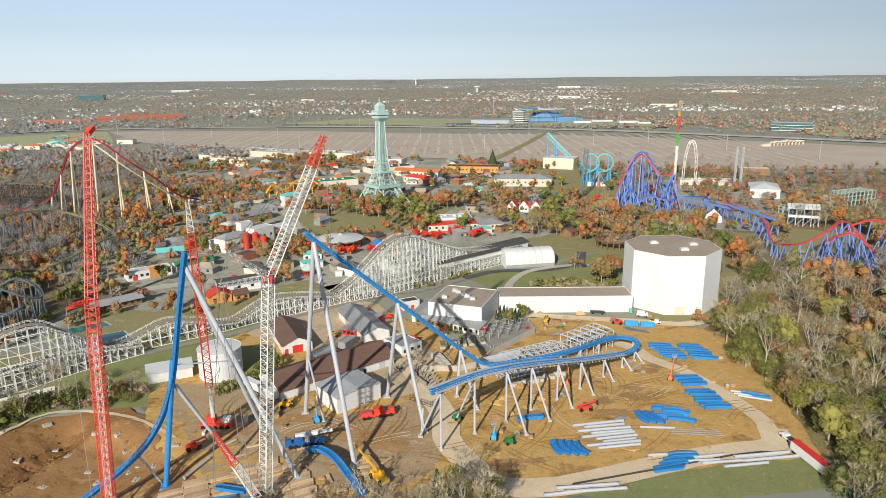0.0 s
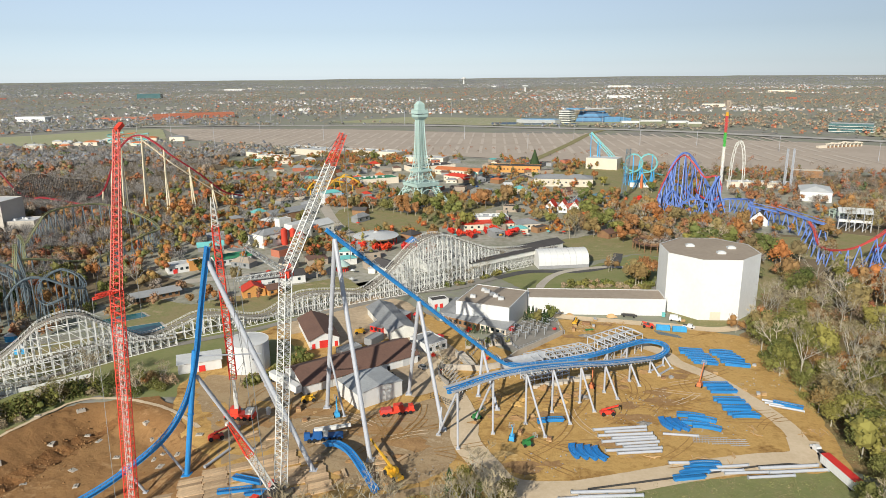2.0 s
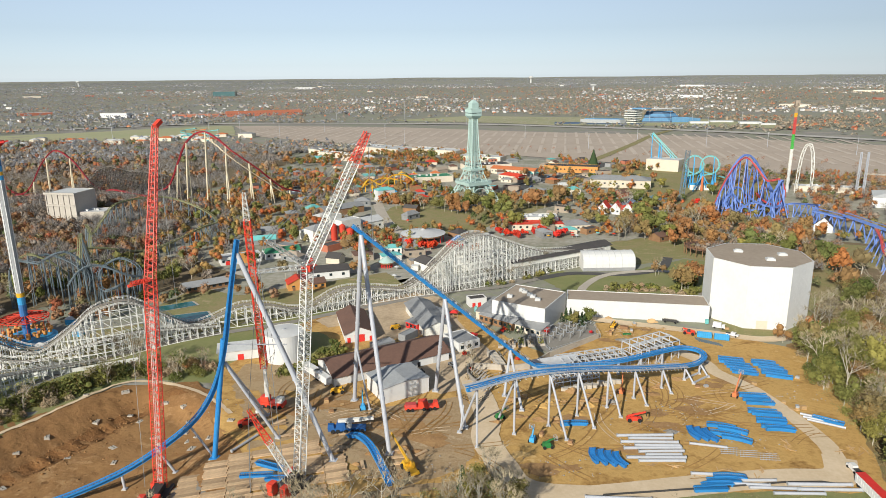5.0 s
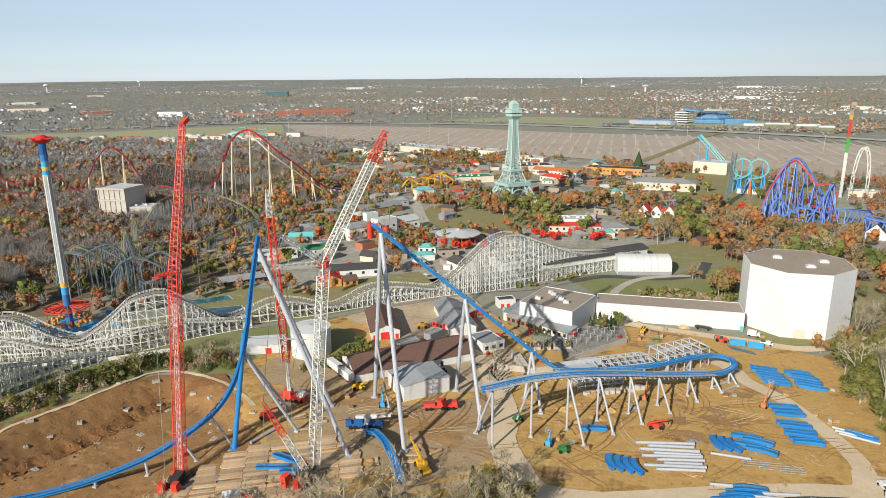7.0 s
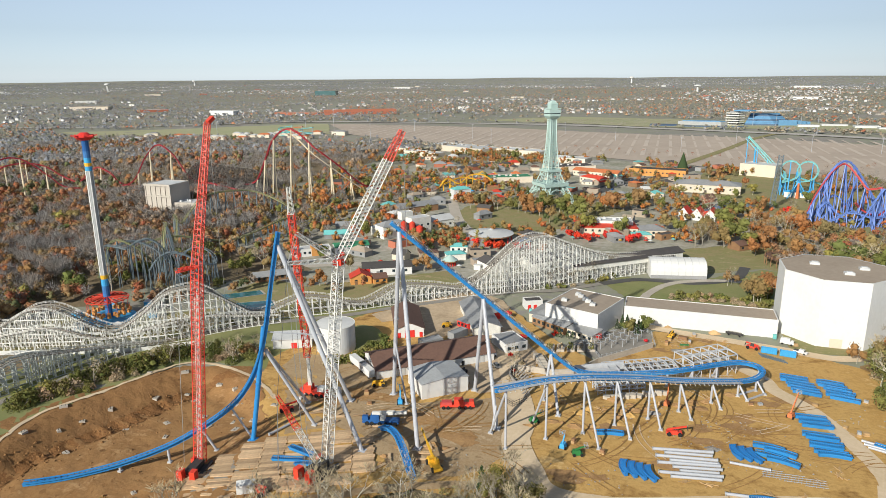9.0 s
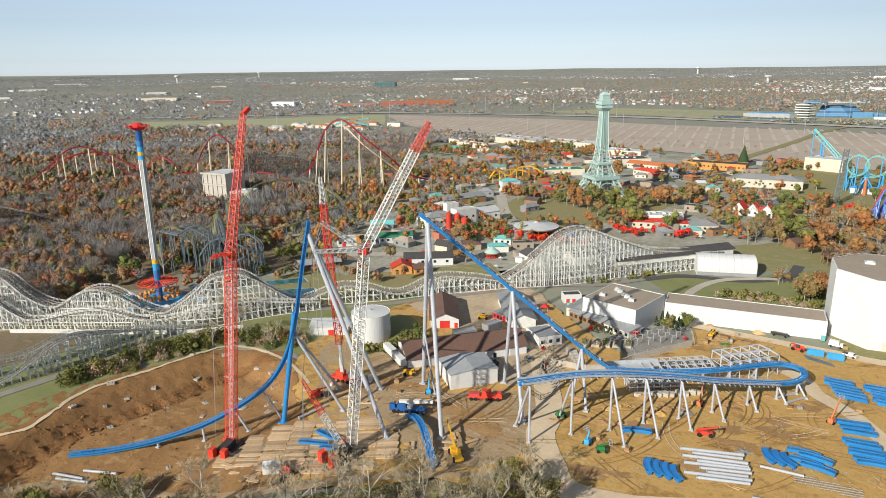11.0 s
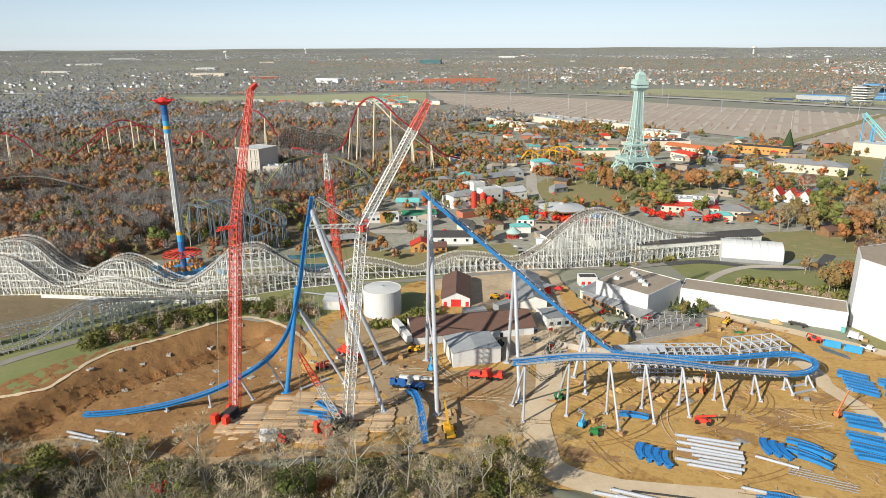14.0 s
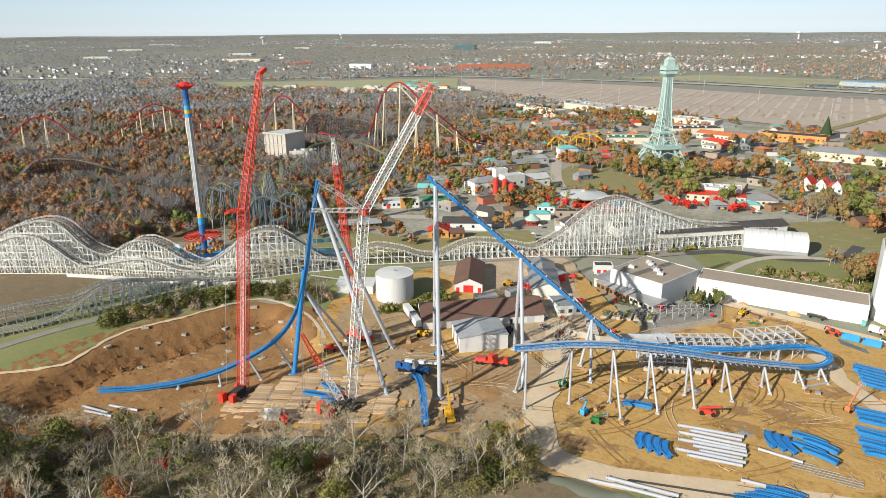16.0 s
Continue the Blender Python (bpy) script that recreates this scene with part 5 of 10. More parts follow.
c3 = thing("lattice_crane", -79, 204, 0, "slender red lattice crane on a white truck carrier", "crane")
for k, (x0, y0, z0, x1, y1, z1, m, nm) in enumerate(((-83.5, 201.5, 1.0, -73, 205, 2.4, M_RED, "carrier"), (-76, 202, 2.4, -73.4, 204.6, 4.0, M_CRANEW, "cab"), (-81.5, 202, 2.4, -78.5, 204.6, 4.4, M_RED, "winch_house"))):
    part(nm, MB().box(x0, y0, z0, x1, y1, z1), m, c3)
for k in range(5):
    w_ = MB()
    for y0 in (201.3, 204.7):
        w_.tube((-82.5 + k * 2.1, y0, 0.95), (-82.5 + k * 2.1, y0 + 0.5, 0.95), 0.75, n=10)
    part("wheel_pair", w_, M_BLACK, c3)
for s in (-1, 1):
    o = MB().beam((-80.5, 203.3, 1.2), (-80.5 + s * 0.6, 203.3 + s * 5, 0.9), 0.5)
    o.box(-81 + s * 0.6, 202.8 + s * 5, 0.2, -80 + s * 0.6, 203.8 + s * 5, 1.2)
    part("outrigger", o, M_CRANEW, c3)
B3, M3, T3 = Vector((-79.2, 203, 3.5)), Vector((-78.7, 201.4, 16.5)), Vector((-74.8, 189.6, 80.3))
mb = MB().beam(B3, B3.lerp(M3, 0.5), 1.3, 1.5)
mb.beam(B3.lerp(M3, 0.5), M3, 1.0, 1.1)
part("boom_base", mb, M_CRANEW, c3, "white box-section boom foot")
part("jib", lattice(M3, M3.lerp(T3, 0.86), 2.2, 1.9, 20, 0.16), M_RED, c3, "red lattice jib")
part("jib_tip", lattice(M3.lerp(T3, 0.86), T3, 1.9, 0.8, 5, 0.13), M_CRANEW, c3, "white lattice jib tip")
cables(c3, [(M3 + Vector((2.5, 4, 4)), T3), (M3 + Vector((2.5, 4, 4)), (-80.5, 205, 4)), (M3, M3 + Vector((2.5, 4, 4)))])

# ---- wooden coaster ----
def wood_coaster(name, pts, width, gap, label, mat, legs=4, lanes=(-2.4, 2.4), base=None, batter=0.06):
    """Timber bents under a deck; pts give the top of the rails."""
    c = spline(pts, gap)
    th = thing(name, *pts[len(pts) // 2][:2], 0, label, "roller coaster")
    fr = []
    for i, p in enumerate(c):
        d = c[min(i + 1, len(c) - 1)] - c[max(i - 1, 0)]
        fr.append((p, Vector((-d.y, d.x, 0)).normalized()))
    offs = [width * (k / (legs - 1) - 0.5) for k in range(legs)]
    for p, s in fr:
        mb = MB()
        g = land(p.x, p.y) if base is None else base
        h = p.z - g - 0.5
        if h < 0.4:
            h = 0.4
        foot = [p + s * o * (1 + batter * h / 6) for o in offs]
        foot = [Vector((f.x, f.y, g - 0.3)) for f in foot]
        head_ = [p + s * o - Vector((0, 0, 0.5)) for o in offs]
        for a, b in zip(foot, head_):
            mb.beam(a, b, 0.28, up=s)
        lv = max(1, int(round(h / 3.6)))
        for k in range(1, lv + 1):
            t, t0 = k / lv, (k - 1) / lv
            mb.beam(foot[0].lerp(head_[0], t), foot[-1].lerp(head_[-1], t), 0.2, 0.3)
            for j in range(legs - 1):
                if (j + k) % 2:
                    mb.beam(foot[j].lerp(head_[j], t0), foot[j + 1].lerp(head_[j + 1], t), 0.14, 0.2)
                else:
                    mb.beam(foot[j + 1].lerp(head_[j + 1], t0), foot[j].lerp(head_[j], t), 0.14, 0.2)
        part("bent", mb, mat, th)
    for side, o in ((-1, offs[0]), (1, offs[-1])):
        mb, rl = MB(), MB()
        for i, ((p, s), (q, s2)) in enumerate(zip(fr, fr[1:])):
            g = land(p.x, p.y) if base is None else base
            lv = max(1, int(round(max(p.z, q.z) - g) / 3.6))
            for k in range(0, lv + 1):
                z = g + 0.4 + k * 3.6
                if z < min(p.z, q.z) - 0.8:
                    kk = 1 + batter * (p.z - z) / 6
                    a, b = p + s * o * kk, q + s2 * o * kk
                    mb.beam((a.x, a.y, z), (b.x, b.y, z), 0.16, 0.26)
                    if (i + k) % 2 and z + 3.6 < q.z:
                        mb.beam((a.x, a.y, z), (b.x, b.y, z + 3.6), 0.12, 0.18)
            e = Vector((0, 0, 0.25))
            for up in (0.55, 1.05):
                rl.beam(p + s * o * 1.12 + Vector((0, 0, up)), q + s2 * o * 1.12 + Vector((0, 0, up)), 0.1, 0.14)
            rl.beam(p + s * o * 1.12 - Vector((0, 0, 0.4)), p + s * o * 1.12 + Vector((0, 0, 1.1)), 0.12)
            m_ = p.lerp(q, 0.5) + (s + s2) / 2 * o * 1.12
            rl.beam(m_ - Vector((0, 0, 0.4)), m_ + Vector((0, 0, 1.1)), 0.12)
        part("ledger_lattice", mb, mat, th)
        part("handrail", rl, mat, th)
    for o in lanes:
        dk, rl = MB(), MB()
        for (p, s), (q, s2) in zip(fr, fr[1:]):
            for k in (-0.95, 0.95):
                dk.beam(p + s * (o + k), q + s2 * (o + k), 0.5, 0.3)
            for t in (0.0, 0.33, 0.66):
                m_, ss = p.lerp(q, t), s.lerp(s2, t)
                dk.beam(m_ + ss * (o - 1.5) - Vector((0, 0, 0.22)), m_ + ss * (o + 1.5) - Vector((0, 0, 0.22)), 0.5, 0.16)
        part("track", dk, M_RAILWOOD, th, "weathered timber track")
    return th


RACER = [(47, 424, 7), (30, 409, 8.5), (11.5, 393, 11.7), (0.5, 382, 16.5), (-11, 369, 23.5), (-20, 360, 28.6), (-27, 354, 29.0), (-34.4, 348.1, 25.5), (-42.5, 342.8, 17.8), (-49, 338.5, 11.2), (-55.4, 334.4, 6.5), (-61, 330.6, 4.2), (-70.6, 323.6, 6.6), (-83.2, 314.3, 8.8), (-90.2, 308.9, 7.8), (-96.5, 303.7, 4.4), (-101.9, 298.7, 2.2), (-108.4, 293, 3.6), (-114, 289, 6.2), (-125.5, 280.9, 8.9), (-132.4, 276.2, 6.8), (-139.1, 271.6, 4), (-144.6, 266.2, 3.4), (-151.6, 258.9, 9.8), (-156.9, 253.2, 15.8), (-163, 248.2, 20.4), (-169.2, 243.5, 20.2), (-175.2, 239.6, 18), (-181.3, 235.8, 12), (-187.4, 232, 6.9), (-192.5, 229, 3.8), (-198, 225.8, 4.8), (-204.7, 222.4, 9), (-210.4, 219.6, 13), (-217.4, 216.7, 15.8), (-224.9, 213.7, 15), (-232.5, 210.9, 10.6), (-238.4, 208.8, 7.3), (-246.3, 206, 9.4), (-253, 203.2, 14.4), (-258.3, 200.8, 20.6), (-264, 198, 23.7), (-272, 194, 23.8), (-284, 187, 20), (-300, 178, 10)]
wood_coaster("wooden_roller_coaster", RACER, 8.5, 2.9, "white-painted wooden racing coaster with twin tracks", M_LATTICE)
FRONT = [(-132, 267, 3.4), (-146, 254, 6.0), (-155, 244, 8.5), (-162.4, 233.8, 8.8), (-172.2, 226, 7.2), (-184.4, 219.1, 4.2), (-193.5, 214.7, 4.6), (-203.8, 210.7, 7.8), (-212.9, 207.2, 9.3), (-227.9, 201.4, 6.6), (-240.3, 196.6, 4.0), (-248.1, 193.4, 7.5), (-254.7, 190.2, 13.3), (-260, 187.4, 17.6), (-270, 182, 19), (-284, 174, 14)]
wood_coaster("wooden_roller_coaster", FRONT, 4.6, 2.9, "white-painted wooden coaster track with lattice bents", M_LATTICE, 3, (0,))
OUT_A = [(-166, 228, 1.6), (-172, 218, 3.2), (-178, 206, 5.6), (-184.1, 190, 9.0), (-187.5, 178, 11.6), (-190, 170, 10.8), (-192.6, 162.2, 7.0), (-196, 154, 2.6), (-200, 145, 1.0), (-208, 130, 1.2)]
wood_coaster("wooden_roller_coaster", OUT_A, 4.2, 3.0, "grey-white wooden coaster curve beside the gravel road", M_LATTICE_G, 3, (0,))
OUT_B = [(-178, 222, 1.8), (-188, 206, 3.6), (-192, 194.2, 6.8), (-195.2, 183.3, 9.6), (-198.2, 175.1, 9.2), (-202.4, 165.1, 6.3), (-206, 157, 6.6), (-210, 148, 6.8), (-218, 132, 6)]
wood_coaster("wooden_roller_coaster", OUT_B, 4.2, 3.0, "grey-white wooden coaster curve beside the gravel road", M_LATTICE_G, 3, (0,))
wood_coaster("station_trestle", [(-4, 371.5, 6.6), (16, 388, 6.6), (36, 404.6, 6.6)], 3.6, 3.0, "white timber trestle below the long station", M_LATTICE, 3, ())
building("coaster_station", (-4.6, 370), (35.4, 403), 3.6, 3.0, "long narrow coaster station with a dark roof on a trestle", "station", M_WHITE_D, M_ROOF_DK, "gable", 0.8, over=0.8, z=6.8)
building("coaster_station", (20, 400), (54, 430), 12, 6.4, "coaster station house with a dark roof", "station", M_WHITE_D, M_ROOF_DK, "gable", 1.8, over=0.8, z=1.2)
building("queue_building", (-31, 383), (-8, 402), 16, 5, "low queue building with black pitched roof", "building", M_WHITE_D, M_ROOF_DK, "gable", 2.6)
building("queue_building", (-66, 386), (-54, 374), 12, 4.5, "low queue building with black pitched roof", "building", M_WHITE_D, M_ROOF_DK, "gable", 2.2)
fence("white_fence", [(-150, 232), (-172, 216), (-196, 206), (-222, 197), (-246, 188)], 2.0, "solid white board fence below the coaster", M_WHITE, 3.0, 6)


# ---- observation tower ----
def observation_tower():
    cx, cy = -59.5, 613.0
    th = thing("observation_tower", cx, cy, 0, "pale green lattice observation tower with a glazed top deck", "tower")
    prof = [(0, 18.6), (6, 15.0), (14, 11.2), (19, 9.0), (29, 5.8), (40, 4.4), (52, 3.6), (64, 3.05), (76, 2.75)]

    def hw(z):
        for (z0, w0), (z1, w1) in zip(prof, prof[1:]):
            if z <= z1:
                return w0 + (w1 - w0) * (z - z0) / (z1 - z0)
        return prof[-1][1]

    R = Matrix.Rotation(radians(40), 4, "Z")
    P = lambda i, j, z: Vector((cx, cy, 0)) + R @ Vector((i, j, z))
    for i, j in ((-1, -1), (1, -1), (1, 1), (-1, 1)):
        mb = MB()
        zs = list(np.linspace(0, 18, 6))
        for z0, z1 in zip(zs, zs[1:]):
            for a in (0, 1):
                for b in (0, 1):
                    q = lambda z: P(i * (hw(z) - a * 5.0), j * (hw(z) - b * 5.0), z)
                    mb.beam(q(z0), q(z1), 0.8)
            q = lambda z, a, b: P(i * (hw(z) - a * 5.0), j * (hw(z) - b * 5.0), z)
            for (a, b), (a2, b2) in (((0, 0), (1, 0)), ((1, 0), (1, 1)), ((1, 1), (0, 1)), ((0, 1), (0, 0))):
                mb.beam(q(z0, a, b), q(z1, a2, b2), 0.45)
                mb.beam(q(z0, a2, b2), q(z1, a, b), 0.45)
        part("tower_leg", mb, M_EIFFEL, th)
    for k in range(4):
        mb = MB()
        c0 = ((-1, -1), (1, -1), (1, 1), (-1, 1))[k]
        c1_ = ((-1, -1), (1, -1), (1, 1), (-1, 1))[(k + 1) % 4]
        for n_ in range(8):
            a0, a1 = math.pi * n_ / 8, math.pi * (n_ + 1) / 8
            f = lambda a: P(*(Vector(c0).lerp(Vector(c1_), 0.5 - 0.42 * math.cos(a)) * hw(13 * math.sin(a))), 13 * math.sin(a))
            mb.beam(f(a0), f(a1), 0.7)
        part("arch", mb, M_EIFFEL, th)
    zs = [18]
    while zs[-1] < 76:
        zs.append(min(76, zs[-1] + hw(zs[-1]) * 0.75))
    for k in range(4):
        mb = MB()
        c0 = ((-1, -1), (1, -1), (1, 1), (-1, 1))[k]
        c1_ = ((-1, -1), (1, -1), (1, 1), (-1, 1))[(k + 1) % 4]
        q = lambda c, z: P(c[0] * hw(z), c[1] * hw(z), z)
        for z0, z1 in zip(zs, zs[1:]):
            mb.beam(q(c0, z0), q(c0, z1), 0.75)
            inner = lambda z: q(c0, z).lerp(q(c1_, z), 0.3)
            inner2 = lambda z: q(c0, z).lerp(q(c1_, z), 0.7)
            mb.beam(inner(z0), inner(z1), 0.4)
            mb.beam(inner2(z0), inner2(z1), 0.4)
            mb.beam(q(c0, z0), q(c1_, z1), 0.34)
            mb.beam(q(c1_, z0), q(c0, z1), 0.34)
            mb.beam(q(c0, z1), q(c1_, z1), 0.4)
        part("tower_face", mb, M_EIFFEL, th)
    core = MB()
    for i, j in ((-1, -1), (1, -1), (1, 1), (-1, 1)):
        core.beam(P(i * 1.5, j * 1.5, 0), P(i * 1.5, j * 1.5, 78), 0.4)
    for z in np.arange(3, 77, 3.0):
        for (i, j), (i2, j2) in zip(((-1, -1), (1, -1), (1, 1), (-1, 1)), ((1, -1), (1, 1), (-1, 1), (-1, -1))):
            core.beam(P(i * 1.5, j * 1.5, z), P(i2 * 1.5, j2 * 1.5, z + 3), 0.25)
    part("lift_shaft", core, M_EIFFEL, th)

    def deck(name, z0, z1, h0, h1, m=M_EIFFEL, label=""):
        mb = MB()
        mb.add([P(i * h0, j * h0, z0) for i, j in ((-1, -1), (1, -1), (1, 1), (-1, 1))] + [P(i * h1, j * h1, z1) for i, j in ((-1, -1), (1, -1), (1, 1), (-1, 1))], [(3, 2, 1, 0), (4, 5, 6, 7), (0, 1, 5, 4), (1, 2, 6, 5), (2, 3, 7, 6), (3, 0, 4, 7)])
        return part(name, mb, m, th, label)

    deck("lower_platform", 15.5, 18.4, 12.0, 12.4)
    deck("middle_platform", 28.6, 30.2, 7.4, 7.6)
    deck("upper_platform", 75.5, 78.0, 3.6, 5.5)
    deck("cabin", 78.0, 80.0, 5.3, 5.3)
    deck("cabin_window_band", 80.0, 80.7, 5.15, 5.15, M_GLASS, "dark cabin windows")
    deck("cabin_roof", 80.7, 83.6, 5.6, 5.4)
    deck("upper_cabin", 83.6, 88.6, 3.4, 3.3)
    deck("dome", 88.6, 91.5, 3.6, 1.2)
    for z, h in ((84.8, 5.4), (19.6, 12.3)):
        mb = MB()
        cs = [(-1, -1), (1, -1), (1, 1), (-1, 1)]
        for a, b in zip(cs, cs[1:] + cs[:1]):
            mb.beam(P(a[0] * h, a[1] * h, z), P(b[0] * h, b[1] * h, z), 0.25)
            for t in np.linspace(0, 1, 12):
                p = P(a[0] * h, a[1] * h, z).lerp(P(b[0] * h, b[1] * h, z), t)
                mb.beam(p - Vector((0, 0, 1)), p, 0.18)
        part("railing", mb, M_EIFFEL, th)
    mast = MB().tube(P(0, 0, 91.3), P(0, 0, 96.3), 0.35, 0.12, 6)
    for a in range(3):
        mast.beam(P(-0.9, 0, 92.4 + a), P(0.9, 0, 92.4 + a), 0.12)
    part("antenna", mast, M_GALV, th)
    for i, j in ((-1, -1), (1, -1), (1, 1), (-1, 1)):
        b = MB()
        a = P(i * 13.7, j * 13.7, 0)
        b.box(a.x - 4, a.y - 4, -0.5, a.x + 4, a.y + 4, 1.2)
        part("plinth", b, M_CONC, th)


observation_tower()


# ---- tall rides ----
def swing_tower():
    x, y = -214.5, 246.0
    th = thing("swing_tower", x, y, 0, "tall grey swing tower with blue bands and red arms", "ride")
    for k, (z0, z1, r, m) in enumerate(((0, 17, 1.6, M_ROOF_BLUE), (17, 20.5, 1.6, M_LBLUE), (20.5, 22.5, 1.6, M_YELLOW), (22.5, 73, 1.55, M_ROOF_PALE), (73, 75, 1.55, M_LBLUE), (75, 76.6, 1.55, M_YELLOW), (76.6, 79, 1.55, M_LBLUE), (79, 82, 1.55, M_ROOF_BLUE), (82, 87, 1.55, M_NAVY))):
        part("tower_section", MB().cyl(x, y, z0, z1, r, 12), m, th)
    # Added white ribs on all corners stand in for the stem's lit edge.
    for k in range(6):
        a = k * math.pi / 3 + 0.4
        part("corner_rib", MB().beam((x + 1.6 * math.cos(a), y + 1.6 * math.sin(a), 22.5), (x + 1.6 * math.cos(a), y + 1.6 * math.sin(a), 73), 0.28), M_WHITE, th, "white rib standing in for the lit stem edge")
    hd = MB()
    hd.tube((x, y, 87), (x, y, 88.5), 2.2, 4.2, 12)
    hd.tube((x, y, 88.5), (x, y, 90.5), 4.2, 1.5, 12)
    for k in range(8):
        a = k * math.pi / 4
        hd.beam((x, y, 88.6), (x + 5.5 * math.cos(a), y + 5.5 * math.sin(a), 89.2), 0.5)
    part("tower_head", hd, M_REDW, th, "red crown at the tower's top")
    for k in range(16):
        a = k * math.pi / 8
        c, s = math.cos(a), math.sin(a)
        mb = MB().beam((x + 1.9 * c, y + 1.9 * s, 11.5), (x + 9.8 * c, y + 9.8 * s, 10.2), 0.35, 0.6)
        a2 = a + math.pi / 8
        for r in (5, 7.5, 9.8):
            mb.beam((x + r * c, y + r * s, 10.6), (x + r * math.cos(a2), y + r * math.sin(a2), 10.6), 0.35)
        mb.beam((x + 9.4 * c, y + 9.4 * s, 10.2), (x + 9.4 * c, y + 9.4 * s, 4.5), 0.12)
        arm = part("swing_arm", mb, M_ROOF_RED, th, "red swing arm")
        for r in (6.6, 9.4):
            st = MB().box(x + r * c - 0.6, y + r * s - 0.6, 3.0, x + r * c + 0.6, y + r * s + 0.6, 4.8)
            part("seat", st, M_ORANGEW, arm)
    pl = MB().cyl(x, y, 0, 1.0, 12, 28)
    part("platform", pl, M_LBLUE, th, "blue round platform")


swing_tower()
for k in range(6):
    a = k * 1.05 + 0.3
    building("ride_booth", (-214.5 + 19 * math.cos(a), 246 + 19 * math.sin(a)), (-210.5 + 19 * math.cos(a), 247 + 19 * math.sin(a)), 3, 2.8, "small booth with white and blue tent roof by the swing tower", "booth", M_LBLUE, M_ROOF_WH, "hip", 1.2)


def drop_tower():
    x, y = 237.5, 693.0
    th = thing("drop_tower", x, y, 0, "slim drop tower ride with red and green bands", "ride")
    for z0, z1, m in ((0, 22, M_ROOF_WH), (22, 42, M_WHITE_D), (42, 56, M_LIME), (56, 72, M_CORAL), (72, 76, M_YELLOW), (76, 82, M_ROOF_TAN)):
        mb = lattice((x, y, z0), (x, y, z1), 1.9, 1.9, max(2, int((z1 - z0) / 4)), 0.22)
        mb.box(x - 0.6, y - 0.6, z0, x + 0.6, y + 0.6, z1)
        part("tower_section", mb, m, th)
    mb = MB()
    for k in range(8):
        a = k * math.pi / 4
        mb.beam((x, y, 85), (x + 4.5 * math.cos(a), y + 4.5 * math.sin(a), 84.5), 0.6, 1.0)
    mb.box(x - 2, y - 2, 82, x + 2, y + 2, 87.5)
    part("tower_head", mb, M_ROOF_TAN, th)


drop_tower()


def arch_ride(x, y, h, w, label):
    th = thing("pendulum_ride", x, y, 0, label, "ride")
    for s in (-1, 1):
        pts = [(x + s * 1.5 + w * math.cos(a) * 0.5, y + s * 4, h * math.sin(a) ** 0.7) for a in np.linspace(0, math.pi, 13)]
        mb = MB()
        for a, b in zip(pts, pts[1:]):
            a, b = Vector(a), Vector(b)
            o = Vector((a.x - x, 0, 0)).normalized() * 1.1 + Vector((0, 0, 0.4))
            mb.beam(a - o, b - o, 0.3), mb.beam(a + o, b + o, 0.3), mb.beam(a - o, b + o, 0.16), mb.beam(a + o, b - o, 0.16)
        part("arch", mb, M_WHITE_D, th)


arch_ride(249, 683, 48, 13, "tall pale arched pendulum ride frame")
for dx in (0, 6):
    solid("ride_mast", lattice((291 + dx, 672, 0), (291 + dx, 672, 42), 1.6, 1.2, 14, 0.25), M_STEELW, "tall pale lattice mast of a slingshot ride", "mast", "slingshot masts")
solid("lattice_pylon", lattice((130, 636, 0), (133, 636, 46), 4, 3.5, 12, 0.3), M_GREYST, "grey lattice lift tower of a coaster", "tower")


def steel_coaster(name, pts, mat, smat, label, gap=14.0, r=0.55, splay=3.0, sr=0.38, both=False, lean=0.0):
    th = thing(name, *pts[0][:2], 0, label, "roller coaster")
    c = spline(pts, 3.0)
    mb, rl = MB(), MB()
    mb.sweep(c, r * 1.7, r * 1.7)
    for a, b in zip(c, c[1:]):
        s = (b - a).cross(Vector((0, 0, 1)))
        s = s.normalized() * 0.9 if s.length > 0.01 else Vector((0.9, 0, 0))
        for k in (-1, 1):
            rl.tube(a + s * k + Vector((0, 0, 0.7)), b + s * k + Vector((0, 0, 0.7)), 0.2, n=4, caps=False)
        rl.beam(a - s + Vector((0, 0, 0.7)), a + s + Vector((0, 0, 0.7)), 0.2)
    part("track", mb, mat, th)
    part("rail_lattice", rl, mat, th)
    d = gap
    for a, b in zip(c, c[1:]):
        d += (b - a).length
        g = land(a.x, a.y)
        if d >= gap and a.z - g > 3:
            d = 0
            s = (b - a).cross(Vector((0, 0, 1)))
            s = s.normalized() if s.length > 0.01 else Vector((1, 0, 0))
            k = splay * min(1, (a.z - g) / 25)
            sup = MB()
            for q in ((-k, k) if both else (0, k)):
                f = a + s * q + Vector((rnd.gauss(0, 1), rnd.gauss(0, 1), 0)) * lean * min(1, (a.z - g) / 30)
                sup.tube(a, (f.x, f.y, g - 0.2), sr, n=6)
            part("support", sup, smat, th)
    return th


HYPER = [(-668, 380, 4), (-652, 398, 26), (-640, 408, 31), (-628, 418, 24), (-616, 430, 6), (-604, 450, 4), (-592, 470, 20), (-582, 484, 34), (-573, 494, 38.9), (-564, 506, 34), (-554, 520, 18), (-545, 532, 5), (-515, 552, 4), (-490, 562, 8), (-474, 568, 34), (-462, 574, 46.4), (-447, 578, 36), (-430, 584, 10), (-400, 588, 6), (-370, 580, 8), (-345, 572, 14), (-328, 566, 38), (-317, 561, 54), (-304, 556, 64), (-291, 552.7, 67), (-278, 550, 61), (-264.8, 549, 50.8), (-250.3, 566, 33), (-238.2, 588, 13), (-228, 606, 6)]
